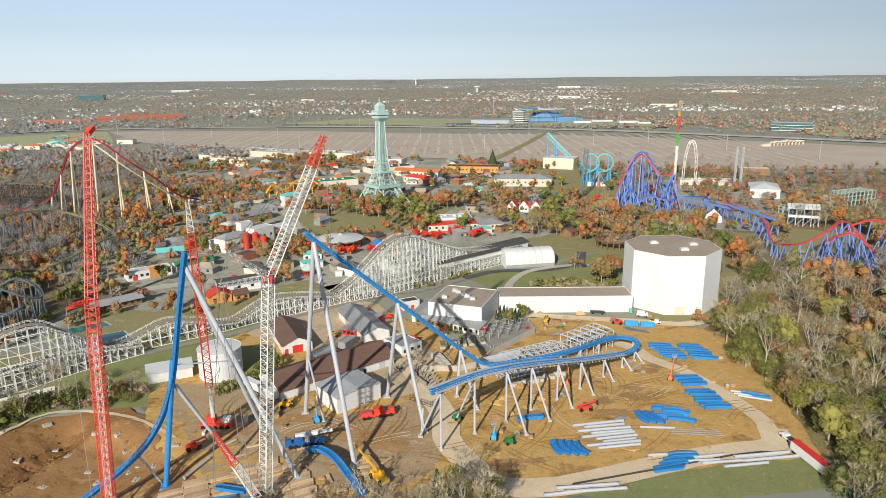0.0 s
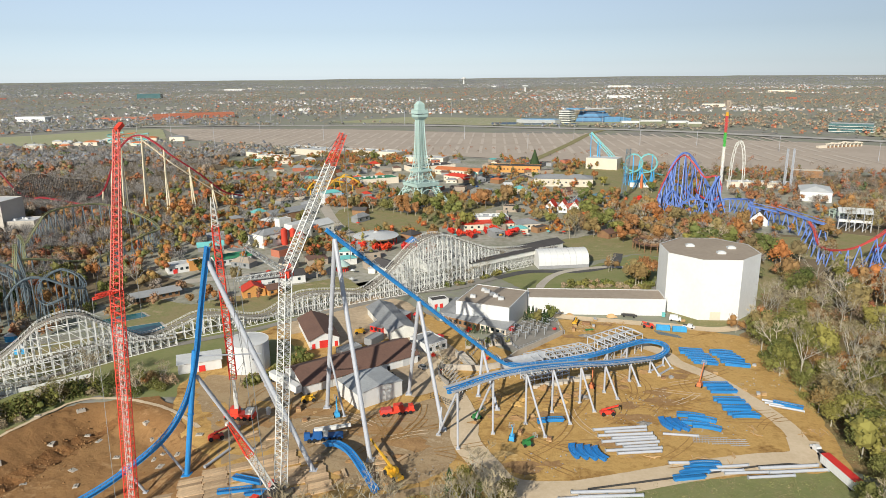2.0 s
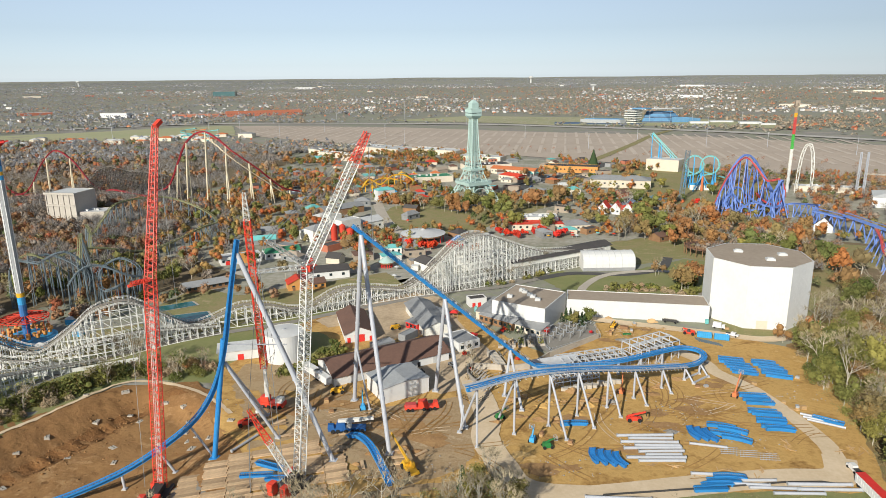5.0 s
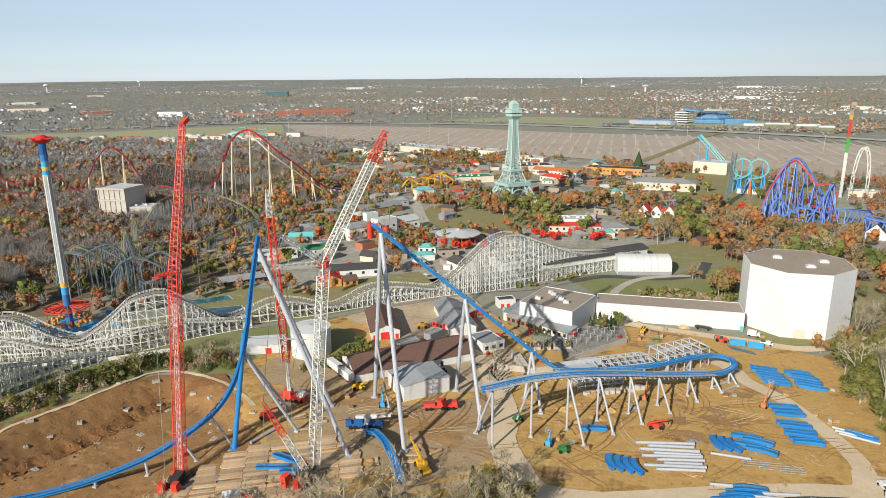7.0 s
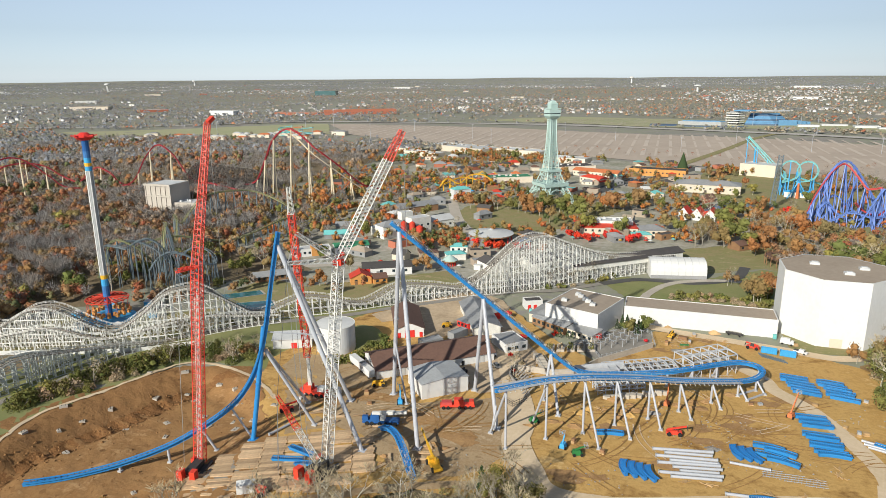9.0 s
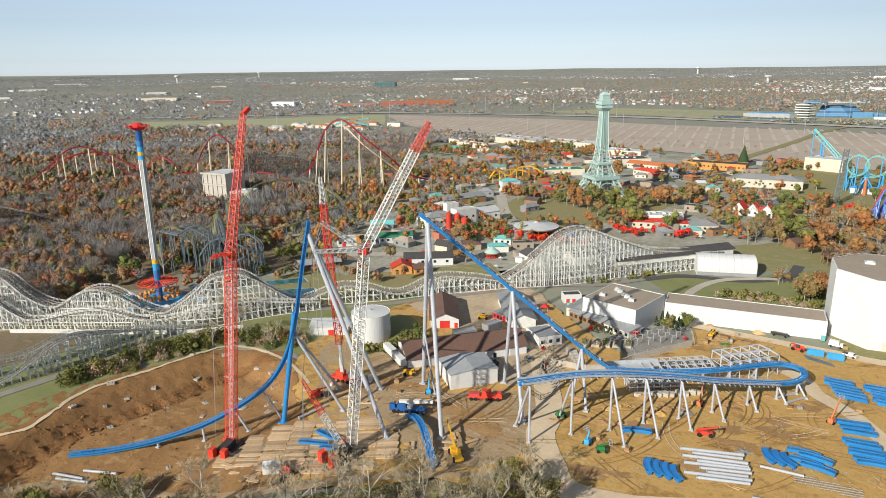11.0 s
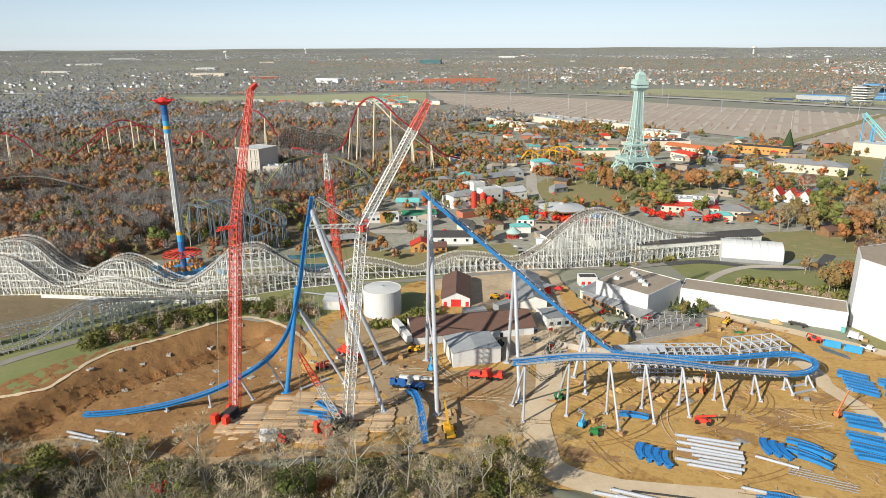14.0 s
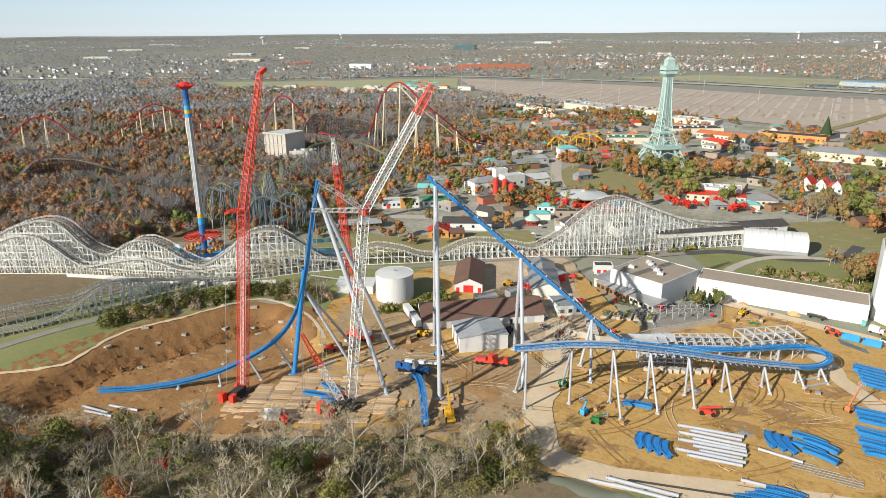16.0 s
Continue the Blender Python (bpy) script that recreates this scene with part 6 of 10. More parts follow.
hyper = steel_coaster("hyper_roller_coaster", HYPER, M_DKRED, M_CREAMST, "dark red steel coaster with tall hills on cream columns", 24, 0.6, 5.0, 0.6)
cw = MB()
for a, b in zip(*(lambda c: (c, c[1:]))(spline([(-289, 551, 62.5), (-278, 548, 55.5), (-264.8, 547, 44.8), (-250.3, 564, 27), (-236, 588, 7)], 4.0))):
    cw.beam(a, b, 1.2, 0.5)
    cw.beam(a + Vector((0, -0.6, 1.1)), b + Vector((0, -0.6, 1.1)), 0.15)
    cw.beam(a + Vector((0, -0.6, 0)), a + Vector((0, -0.6, 1.1)), 0.15)
part("lift_stairs", cw, M_CREAMST, hyper, "cream stairway along the lift hill")
HYPER2 = [(-640, 500, 6), (-624, 512, 20), (-610, 530, 27), (-594, 548, 24), (-578, 560, 10), (-560, 562, 6), (-546, 562, 16), (-532, 562, 22), (-516, 562, 16), (-498, 562, 5), (-440, 572, 4), (-412, 566, 6), (-397, 560, 11.8), (-379, 560, 9.5), (-356, 560, 5.7), (-336, 562, 3)]
steel_coaster("hyper_roller_coaster", HYPER2, M_DKRED, M_CREAMST, "dark red steel coaster return track low among the trees", 18, 0.5, 4.0, 0.5)
INV = [(207, 606, 5), (197, 600, 17), (187, 594, 31), (177, 588, 44), (171, 585, 48), (165, 582, 46), (158, 578, 37), (152, 575, 23), (147, 574, 9), (146, 580, 4), (152, 586, 6), (160, 590, 14), (168, 594, 20), (178, 594, 12), (186, 588, 6), (192, 580, 14), (196, 574, 26), (194, 568, 30), (188, 566, 20), (184, 570, 8), (176, 576, 4), (166, 574, 10), (158, 570, 18), (152, 566, 10), (160, 564, 5), (174, 566, 12), (190, 570, 8), (206, 576, 10), (214, 551, 14), (212, 534, 17)]
steel_coaster("inverted_roller_coaster", INV, M_PURPLE, M_PURPLE, "violet-blue steel inverted coaster with many leaning supports", 5.0, 0.6, 7.0, 0.4, True, 4.5)
INVB = [(222, 462, 15), (216, 440, 14), (210, 415, 9), (214, 392, 14), (224, 384, 23), (236, 390, 28), (247, 395, 22), (254, 386, 10), (246, 374, 14), (234, 376, 24), (228, 390, 16), (236, 404, 10), (248, 402, 22), (258, 392, 28), (268, 382, 22), (274, 372, 10), (264, 364, 15), (254, 370, 24), (262, 388, 18), (278, 392, 12), (292, 380, 22), (304, 370, 16)]
steel_coaster("inverted_roller_coaster", INVB, M_CORAL, M_PURPLE, "coral red inverted coaster track on violet supports", 6.0, 0.5, 8.0, 0.36, True, 5.0)
INV2 = [(146, 576, 5), (149, 575, 18), (155, 576, 31), (162, 579, 42), (170, 583, 46), (178, 581, 38), (186, 577, 28), (194, 575, 30), (199, 575, 22), (199, 577, 12), (193, 581, 8), (184, 580, 12), (178, 574, 18)]
steel_coaster("inverted_roller_coaster", INV2, M_CORAL, M_PURPLE, "coral red coaster track on violet supports", 9, 0.5, 8.0, 0.4, True, 5.0)
for p_, q_ in (((206, 528), (222, 512)), ((222, 512), (236, 470))):
    mb = MB().beam((*p_, 14), (*q_, 12), 4.0, 0.8)
    mb.beam((*p_, 16.5), (*q_, 14.5), 0.4, 0.4)
    solid("coaster_brake_deck", mb, M_PURPLE, "violet-blue coaster brake run deck on posts", "roller coaster")
    for k in range(6):
        x, y = p_[0] + (q_[0] - p_[0]) * k / 5, p_[1] + (q_[1] - p_[1]) * k / 5
        solid("deck_post", MB().tube((x - 3, y, 0), (x, y, 13), 0.5, n=6).tube((x + 3, y, 0), (x, y, 13), 0.5, n=6), M_PURPLE, "violet-blue steel post under the brake run", "post", "brake run posts")
BOOM = [(128, 851, 42.5), (137, 850, 33), (146, 849, 23), (155, 848, 13), (163, 846, 7), (166, 830, 6), (162, 790, 6), (152, 740, 7), (147, 718, 10)]
BOOM += [(153 + 8.6 * math.sin(a), 706 + 0.9 * a, 23.8 - 8.9 * math.cos(a)) for a in np.arange(0.2, 6.2, 0.5)]
BOOM += [(160, 711, 13)] + [(167.5 + 8.6 * math.sin(a), 704 + 1.2 * a, 23.8 - 8.9 * math.cos(a)) for a in np.arange(0.2, 6.2, 0.5)] + [(176, 716, 12), (186, 722, 9)]
boom = steel_coaster("boomerang_coaster", BOOM, M_TEALST, M_LBLUE, "pale teal looping shuttle coaster with twin loops", 16, 0.65, 4, 0.45, True)
mb = MB()
for t in np.linspace(0, 1, 12):
    a = Vector((127, 851, 42)).lerp(Vector((160, 847, 8)), t)
    mb.beam(a - Vector((1.5, 0, 1)), a + Vector((2.5, 0, 1.5)), 0.5)
for k in (-1.6, 1.6):
    mb.beam((127 + k, 851, 42 + k), (160 + k, 847, 8 + k), 0.8)
part("lift_spike", mb, M_TEALST, boom, "pale teal lattice lift spike")
part("spike_tower", MB().tube((137, 852, 0), (137, 852, 31), 0.9, n=8), M_LBLUE, boom, "blue tower below the spike")
hub = thing("frisbee_ride", 158, 690, 0, "swinging ride with blue legs round an orange mast", "ride")
part("mast", MB().tube((158, 690, 0), (158, 690, 15), 1.5, 1.0, n=10), M_ROOF_ORG, hub)
for dx, dy in ((-9, -3), (9, -3), (-4, 6), (6, 6)):
    part("support_leg", MB().tube((158 + dx, 690 + dy, 0), (158, 690, 16), 0.55, n=6), M_LBLUE, hub)
building("blue_canopy", (148, 697), (170, 694), 8, 5, "blue-roofed canopy behind the swinging ride", "canopy", M_WHITE_D, M_LBLUE, "hip", 1.5)
area("ground_coaster_wood", [(-246, 282), (-178, 328), (-160, 350), (-222, 388), (-300, 346), (-262, 300)], M_LITTER, "brown leaf litter under the grey coaster", 0.34, 4, 1)
GREY = [(-262, 292, 4), (-258, 293, 20), (-252, 294, 25.7), (-244, 300, 20), (-240, 312, 8), (-246, 326, 26), (-256, 340, 24), (-262, 352, 8), (-276, 372, 18), (-284, 380, 21), (-296, 400, 10), (-303, 422, 16), (-306, 446, 23), (-290, 478, 22), (-264, 484, 13), (-236, 460, 8), (-226, 420, 12), (-240, 380, 6), (-262, 350, 14), (-280, 330, 8)]
steel_coaster("looping_roller_coaster", GREY, M_OLIVEST, M_GREYST, "old steel coaster with yellow-green track and grey supports", 5, 0.4, 4, 0.35, True)
GREY2 = [(-254, 281, 8), (-253, 282, 20), (-250, 284, 25), (-245, 286, 24), (-240, 287, 23), (-235, 289, 26), (-229, 293, 28), (-224, 298, 22), (-226, 306, 10), (-236, 306, 18), (-246, 300, 24), (-252, 292, 22)]
steel_coaster("looping_roller_coaster", GREY2, M_GREYST, M_GREYST, "grey steel coaster block with dense lattice supports", 3.2, 0.3, 1.2, 0.2, True)
GREY3 = [(-224, 286, 12), (-219, 288, 19), (-213, 291, 22), (-207, 295, 20), (-201, 300, 15), (-198, 308, 12), (-204, 314, 16), (-212, 312, 20), (-219, 306, 16), (-216, 298, 11), (-206, 290, 9), (-198, 294, 12)]
steel_coaster("looping_roller_coaster", GREY3, M_GREYST, M_GREYST, "dark grey steel coaster mass with dense leaning supports", 3.0, 0.3, 3.0, 0.22, True)
M_RAILDARK = surf("dark_weathered_timber", (0.075, 0.062, 0.055), (0.05, 0.042, 0.038), 0.4, 0.9)
BACKWOOD = [(-428, 560, 6), (-418, 562, 22), (-408, 564, 31), (-398, 566, 33), (-384, 570, 29), (-368, 574, 27), (-350, 578, 24), (-336, 584, 12), (-326, 590, 5)]
wood_coaster("wooden_roller_coaster", BACKWOOD, 7, 3.4, "dark brown weathered wooden coaster hill in the trees", M_RAILDARK, 3, (0,))
WOODSIDE = [(-455, 262, 2), (-460, 278, 4), (-476, 296, 11), (-480, 306, 15), (-479, 316, 17), (-462, 329, 16), (-438, 334, 13), (-423, 344, 7), (-410, 352, 3)]
wood_coaster("wooden_roller_coaster", WOODSIDE, 5, 3.0, "dark brown wooden coaster deep in the wood", M_RAILDARK, 3, (0,))
YEL = [(-176, 640, 4), (-170, 648, 12), (-160, 655, 6), (-150, 660, 14), (-138, 664, 15), (-128, 668, 8), (-134, 680, 4), (-160, 672, 10), (-176, 655, 5)]
steel_coaster("family_roller_coaster", YEL, M_YELLOW, M_YELLOW, "small yellow family coaster", 6, 0.5, 2, 0.35)


# ---- power line ----
def power_pylon(x, y, h):
    th = thing("power_pylon", x, y, land(x, y), "grey lattice power pylon standing in the forest", "pylon")
    z = land(x, y)
    part("mast", lattice((x, y, z - 1), (x, y, z + h * 0.6), 9, 3, 8, 0.35), M_GALV, th)
    part("upper_mast", lattice((x, y, z + h * 0.6), (x, y, z + h), 3, 1, 6, 0.3), M_GALV, th)
    for k, w_ in ((0.62, 9), (0.77, 8), (0.91, 7)):
        part("cross_arm", MB().beam((x - w_, y - w_ * 0.4, z + h * k), (x + w_, y + w_ * 0.4, z + h * k), 0.5, 0.8), M_GALV, th)


power_pylon(-721, 404, 44)

# ---- material stacks and machines on the site ----
def seg_proto(length, bend, mat):
    """One length of coaster track lying on the ground: spine, two rails and ties."""
    th = thing("track_segment", 0, 0, 0, "bright blue steel coaster track segment lying on the ground", "track segment", "stacked track segments")
    n = 7
    c = [Vector((length * (i / n - 0.5), bend * (1 - (2 * i / n - 1) ** 2), 0.55)) for i in range(n + 1)]
    sp = MB().sweep(c, 1.0, 1.0)
    part("spine", sp, mat, th)
    for k in (-0.95, 0.95):
        r = MB().sweep([a + Vector((0, k, 0.75)) for a in c], 0.28, 0.28)
        part("rail", r, mat, th)
    t = MB()
    for i in range(2 * n + 1):
        p = c[0].lerp(c[-1], i / (2 * n))
        p.y = bend * (1 - (i / n - 1) ** 2)
        t.beam(p + Vector((0, -1.0, 0.7)), p + Vector((0, 1.0, 0.7)), 0.2, 0.16)
    part("tie_lattice", t, mat, th)
    return th


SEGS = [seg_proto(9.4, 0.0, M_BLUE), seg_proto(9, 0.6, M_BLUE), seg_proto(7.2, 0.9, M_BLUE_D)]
used = set()


def put_seg(kind, x, y, ang, z=0.0):
    m = pose(x, y, land(x, y) + 0.25 + z, 0, 0, ang)
    if kind not in used:
        used.add(kind)
        SEGS[kind].matrix_basis = m
        return SEGS[kind]
    return copy_thing(SEGS[kind], m)


for i in range(6):
    for col in (0, 1):
        put_seg(i * col % 2, 94.5 + col * 12 - i * 0.5 + rnd.uniform(-0.8, 0.8), 257.2 + i * 2.5 - col * 1.5, -9 + rnd.uniform(-4, 4), 0.5 * (rnd.random() < 0.3))
for i in range(3):
    put_seg(0, 92.5 + i * 0.6, 237.5 - i * 2.8, 3 + rnd.uniform(-3, 3))
for i in range(6):
    put_seg(i % 2 * (i > 3), 92.5 + i * 0.5 + rnd.uniform(-0.6, 0.6), 225.5 - i * 2.6, 2 + rnd.uniform(-5, 5), 0.5 * (i % 2))
for i in range(4):
    put_seg(1, 76.5 + (i % 2) * 3, 212.5 - i * 2.7, -12 + rnd.uniform(-8, 6), 0.3 * (i % 2))
for i in range(3):
    put_seg(2, 67.0 + i * 2.5, 207 - i * 0.3, 108 + i * 4)
for i in range(4):
    put_seg(2, 34.6 + i * 2.5, 188 - i * 0.3, 99 + i * 4)
put_seg(1, 28.5, 206.5, 12)
put_seg(0, 112.5, 222, -25)
for i in range(4):
    put_seg(i % 2, 66 + i * 2.2, 175.6 + i * 2.3, 8 + rnd.uniform(-8, 8))
put_pipe_later = [(2, -123, 131, 14), (2, -131, 126, 8), (2, -128, 125, 12)]
put_seg(0, -62, 166, -14, 0.4)
put_seg(1, -56, 160, 6, 0.2)
put_seg(0, -64, 161, 14, 0.1)


def long_arc():
    th = thing("track_segment", -33, 175, 0, "long curved blue track segment lying across the dirt", "track segment", "stacked track segments")
    pts = [(-44.5, 188, 1.2), (-40, 184.5, 3.4), (-34.5, 178.5, 4.2), (-29, 171, 2.8), (-24, 163.5, 1.2)]
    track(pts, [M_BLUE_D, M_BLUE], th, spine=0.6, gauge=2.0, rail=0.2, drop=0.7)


long_arc()


def pipe_proto(length, r):
    th = thing("support_pipe", 0, 0, 0, "long pale grey steel support column lying on the ground", "steel pipe", "stacked support columns")
    part("tube", MB().tube((-length / 2, 0, r), (length / 2, 0, r), r, n=12), M_STEELW, th)
    for s in (-1, 1):
        part("flange", MB().tube((s * length / 2 - 0.12, 0, r), (s * length / 2 + 0.12, 0, r), r * 1.3, n=12), M_GALV, th)
    return th


PIPES = [pipe_proto(18, 0.5), pipe_proto(14, 0.46), pipe_proto(11, 0.42)]
pused = set()


def put_pipe(kind, x, y, ang, z=0.0):
    m = pose(x, y, land(x, y) + 0.3 + z, 0, 0, ang)
    if kind not in pused:
        pused.add(kind)
        PIPES[kind].matrix_basis = m
        return
    copy_thing(PIPES[kind], m)


for i, (k, x, y) in enumerate(((0, 51.0, 203.2), (1, 52.6, 201.6), (0, 52.0, 199.2), (1, 54.2, 197.6), (0, 52.6, 195.8), (1, 55, 194.3), (2, 55.5, 192.6), (0, 53.0, 190.4), (1, 54.5, 188.8))):
    put_pipe(k, x, y, 9 + rnd.uniform(-2, 2))
for k, x, y, a in ((0, 97, 183.4, 8), (0, 99, 181.2, 8), (1, 84, 179.6, 6), (1, 76, 180.2, 4), (0, 40, 167.6, 6), (0, 42, 165.6, 6), (1, 34, 164.6, 10), (2, 110.5, 224.5, -20), (2, 110.8, 222.6, -18), (2, 111.5, 220.5, -22), (1, 69, 184.0, 5), (2, 80, 182.8, 9), (1, 90, 178.0, 8), (2, -76, 178, 70), (2, 70, 200.2, -4), *put_pipe_later):
    put_pipe(k, x, y, a)
for i in range(3):
    gr = MB()
    for k in range(6):
        gr.beam((74 + i * 5.5 + k * 0.9, 200 - i * 0.8, 0.5), (73 + i * 5.5 + k * 0.9, 196 - i * 0.8, 0.5), 0.12)
    for k in range(4):
        gr.beam((73 + i * 5.5, 196.2 - i * 0.8 + k * 1.2, 0.6), (79 + i * 5.5, 196.6 - i * 0.8 + k * 1.2, 0.6), 0.14)
    solid("grating_panel", gr, M_GALV, "grey steel grating panels lying on the dirt", "grating", "grating panels")


def box_truck(name, x, y, ang, parts_, wheels, label, category, r=0.55):
    """A vehicle of boxes (name, x0, y0, z0, x1, y1, z1, material) with tapered tops, on wheels."""
    m = pose(x, y, land(x, y) + 0.3, 0, 0, ang)
    th = thing(name, x, y, land(x, y), label, category)
    for nm, x0, y0, z0, x1, y1, z1, mat in parts_:
        t = 0.12 * (z1 - z0)
        mb = MB().add([(x0, y0, z0), (x1, y0, z0), (x1, y1, z0), (x0, y1, z0), (x0 + t, y0 + t, z1), (x1 - t, y0 + t, z1), (x1 - t, y1 - t, z1), (x0 + t, y1 - t, z1)],
                      [(0, 3, 2, 1), (4, 5, 6, 7), (0, 1, 5, 4), (1, 2, 6, 5), (2, 3, 7, 6), (3, 0, 4, 7)])
        mb.v = [tuple(m @ Vector(p)) for p in mb.v]
        part(nm, mb, mat, th)
    for wx, wy in wheels:
        mb = MB().tube(m @ Vector((wx, wy - 0.2, r)), m @ Vector((wx, wy + 0.2, r)), r, n=12)
        part("wheel", mb, M_BLACK, th)
    return th, m


def car(x, y, ang, mat, label):
    box_truck("car", x, y, ang, [("body", -2.2, -0.9, 0.35, 2.2, 0.9, 1.0, mat), ("cabin", -1.3, -0.8, 1.0, 1.0, 0.8, 1.55, M_GLASS), ("roof", -0.95, -0.65, 1.5, 0.65, 0.65, 1.62, mat)], [(a, b) for a in (-1.4, 1.4) for b in (-0.8, 0.8)], label, "car", 0.36)


def pickup(x, y, ang, mat, label):
    box_truck("pickup_truck", x, y, ang, [("body", -2.7, -0.95, 0.5, 2.7, 0.95, 1.15, mat), ("cab", -0.6, -0.85, 1.15, 1.5, 0.85, 1.95, mat), ("windscreen", 1.2, -0.7, 1.2, 1.62, 0.7, 1.75, M_GLASS), ("bed_rail", -2.7, -0.9, 1.15, -0.6, 0.9, 1.3, M_DARK)], [(a, b) for a in (-1.7, 1.7) for b in (-0.85, 0.85)], label, "truck", 0.42)


def telehandler(x, y, ang, mat, label, boom=6.0, lift=1.5):
    th, m = box_truck("telehandler", x, y, ang, [("chassis", -2.6, -1.0, 0.6, 2.4, 1.0, 1.4, mat), ("cab", -0.6, 0.1, 1.4, 0.9, 1.0, 2.6, M_DARK), ("engine_cover", -1.2, -1.0, 1.4, 1.0, -0.2, 1.9, mat)], [(a, b) for a in (-1.7, 1.7) for b in (-1.1, 1.1)], label, "telehandler", 0.7)
    mb = MB().beam(m @ Vector((-2.2, 0, 1.9)), m @ Vector((boom - 2.2, 0, 1.9 + lift)), 0.45, 0.5)
    bm = part("boom", mb, mat, th)
    mb = MB().beam(m @ Vector((boom - 2.2, 0, 1.9 + lift)), m @ Vector((boom - 1.8, 0, 0.4 + lift)), 0.9, 0.25)
    part("fork", mb, M_DARK, bm)


def boom_lift(x, y, ang, mat, label, knuckle=(1.5, 4.5), reach=(4.5, 6.0)):
    th, m = box_truck("boom_lift", x, y, ang, [("chassis", -1.6, -1.0, 0.4, 1.6, 1.0, 0.9, mat), ("turret", -1.5, -0.8, 0.9, 0.9, 0.8, 1.9, mat)], [(a, b) for a in (-1.2, 1.2) for b in (-1.0, 1.0)], label, "boom lift", 0.5)
    a, b, c_ = Vector((-0.8, 0, 1.8)), Vector((knuckle[0], 0, knuckle[1])), Vector((reach[0], 0, reach[1]))
    part("lower_boom", MB().beam(m @ a, m @ b, 0.42), mat, th)
    part("upper_boom", MB().beam(m @ b, m @ c_, 0.36), mat, th)
    bk = MB()
    for dx, dy in ((-0.5, -0.8), (0.5, -0.8), (0.5, 0.8), (-0.5, 0.8)):
        bk.beam(m @ (c_ + Vector((dx, dy, -0.4))), m @ (c_ + Vector((dx, dy, 0.7))), 0.08)
    for z in (-0.4, 0.2, 0.7):
        for p, q in (((-0.5, -0.8), (0.5, -0.8)), ((0.5, -0.8), (0.5, 0.8)), ((0.5, 0.8), (-0.5, 0.8)), ((-0.5, 0.8), (-0.5, -0.8))):
            bk.beam(m @ (c_ + Vector((*p, z))), m @ (c_ + Vector((*q, z))), 0.08)
    part("basket", bk, M_GALV, th)


th, m = box_truck("mobile_crane", -45.5, 191, 12, [("carrier", -6.5, -1.5, 0.9, 6.0, 1.5, 1.9, M_NAVY), ("driver_cab", -6.6, -1.4, 1.9, -4.4, 0.2, 3.2, M_NAVY), ("crane_house", -3.8, -1.4, 1.9, -0.6, 1.4, 3.6, M_NAVY), ("ballast", -0.4, -1.4, 1.9, 1.2, 1.4, 3.0, M_CRANEW)], [(a, b) for a in (-4.8, -3.2, -0.5, 1.6, 3.2, 4.8) for b in (-1.4, 1.4)], "navy blue all-terrain mobile crane with white telescopic boom", "crane", 0.75)
mb = MB().beam(m @ Vector((-3.2, 0, 3.8)), m @ Vector((4.6, 0, 4.4)), 1.1, 1.2)
mb.beam(m @ Vector((4.6, 0, 4.4)), m @ Vector((8.6, 0, 4.7)), 0.85, 0.9)
part("telescopic_boom", mb, M_CRANEW, th, "white telescopic boom")
th, m = box_truck("crane_carrier", -24.5, 209.5, 18, [("deck", -6.0, -1.4, 0.9, 6.2, 1.4, 1.6, M_RED), ("winch_house", -1.2, -1.4, 1.6, 2.4, 1.4, 3.6, M_RED), ("cab", 4.2, -1.3, 1.6, 6.0, 1.3, 2.9, M_RED), ("ballast_rack", -5.6, -1.3, 1.6, -1.8, 1.3, 2.6, M_CORAL)], [(a, b) for a in (-4.8, -3.2, 0.8, 3.0, 4.6) for b in (-1.3, 1.3)], "red crane carrier truck parked by the sheds", "truck", 0.65)
telehandler(48.5, 213, 8, M_RED, "red telehandler with black wheels standing on dirt")
telehandler(-81, 189, 30, M_RED, "red telehandler standing on dirt")
telehandler(80.5, 297, 160, M_RED, "red telehandler parked by the waste bins", 5, 0.6)
telehandler(-58, 217, 20, M_YELLOW, "yellow forklift beside the trailers", 4, 0.4)
telehandler(-63, 145, -20, M_RED, "red loader beside the timber mats", 5, 0.8)
boom_lift(15.2, 194.5, 80, M_LBLUE, "light blue boom lift with folded arm", (1.2, 4.0), (-1.6, 6.0))
boom_lift(20, 191.5, 20, M_GREEN, "green boom lift with folded arm", (1.0, 2.6), (2.6, 3.0))
boom_lift(86.5, 237, 60, M_ROOF_ORG, "orange boom lift with raised arm", (1.8, 5.0), (4.2, 8.0))
boom_lift(3.5, 207.5, 30, M_GREEN, "green boom lift beside a coaster support", (1.0, 3.0), (2.6, 3.4))
boom_lift(-45, 206.5, 110, M_LBLUE, "light blue boom lift at the foot of a support", (1.2, 4.5), (-1.0, 8.0))
boom_lift(46.0, 233.5, 80, M_ROOF_ORG, "orange boom lift beneath the station", (1.2, 5.0), (1.8, 9.0))
th, m = box_truck("rough_terrain_crane", -20, 171.5, 130, [("carrier", -3.6, -1.4, 0.8, 3.6, 1.4, 1.7, M_YELLOW), ("cab", -1.0, -1.4, 1.7, 0.8, -0.2, 3.1, M_YELLOW), ("engine_cover", 1.0, -1.2, 1.7, 3.2, 1.2, 2.5, M_YELLOW)], [(a, b) for a in (-2.4, 2.4) for b in (-1.4, 1.4)], "yellow rough-terrain crane with long lattice boom", "crane", 0.9)
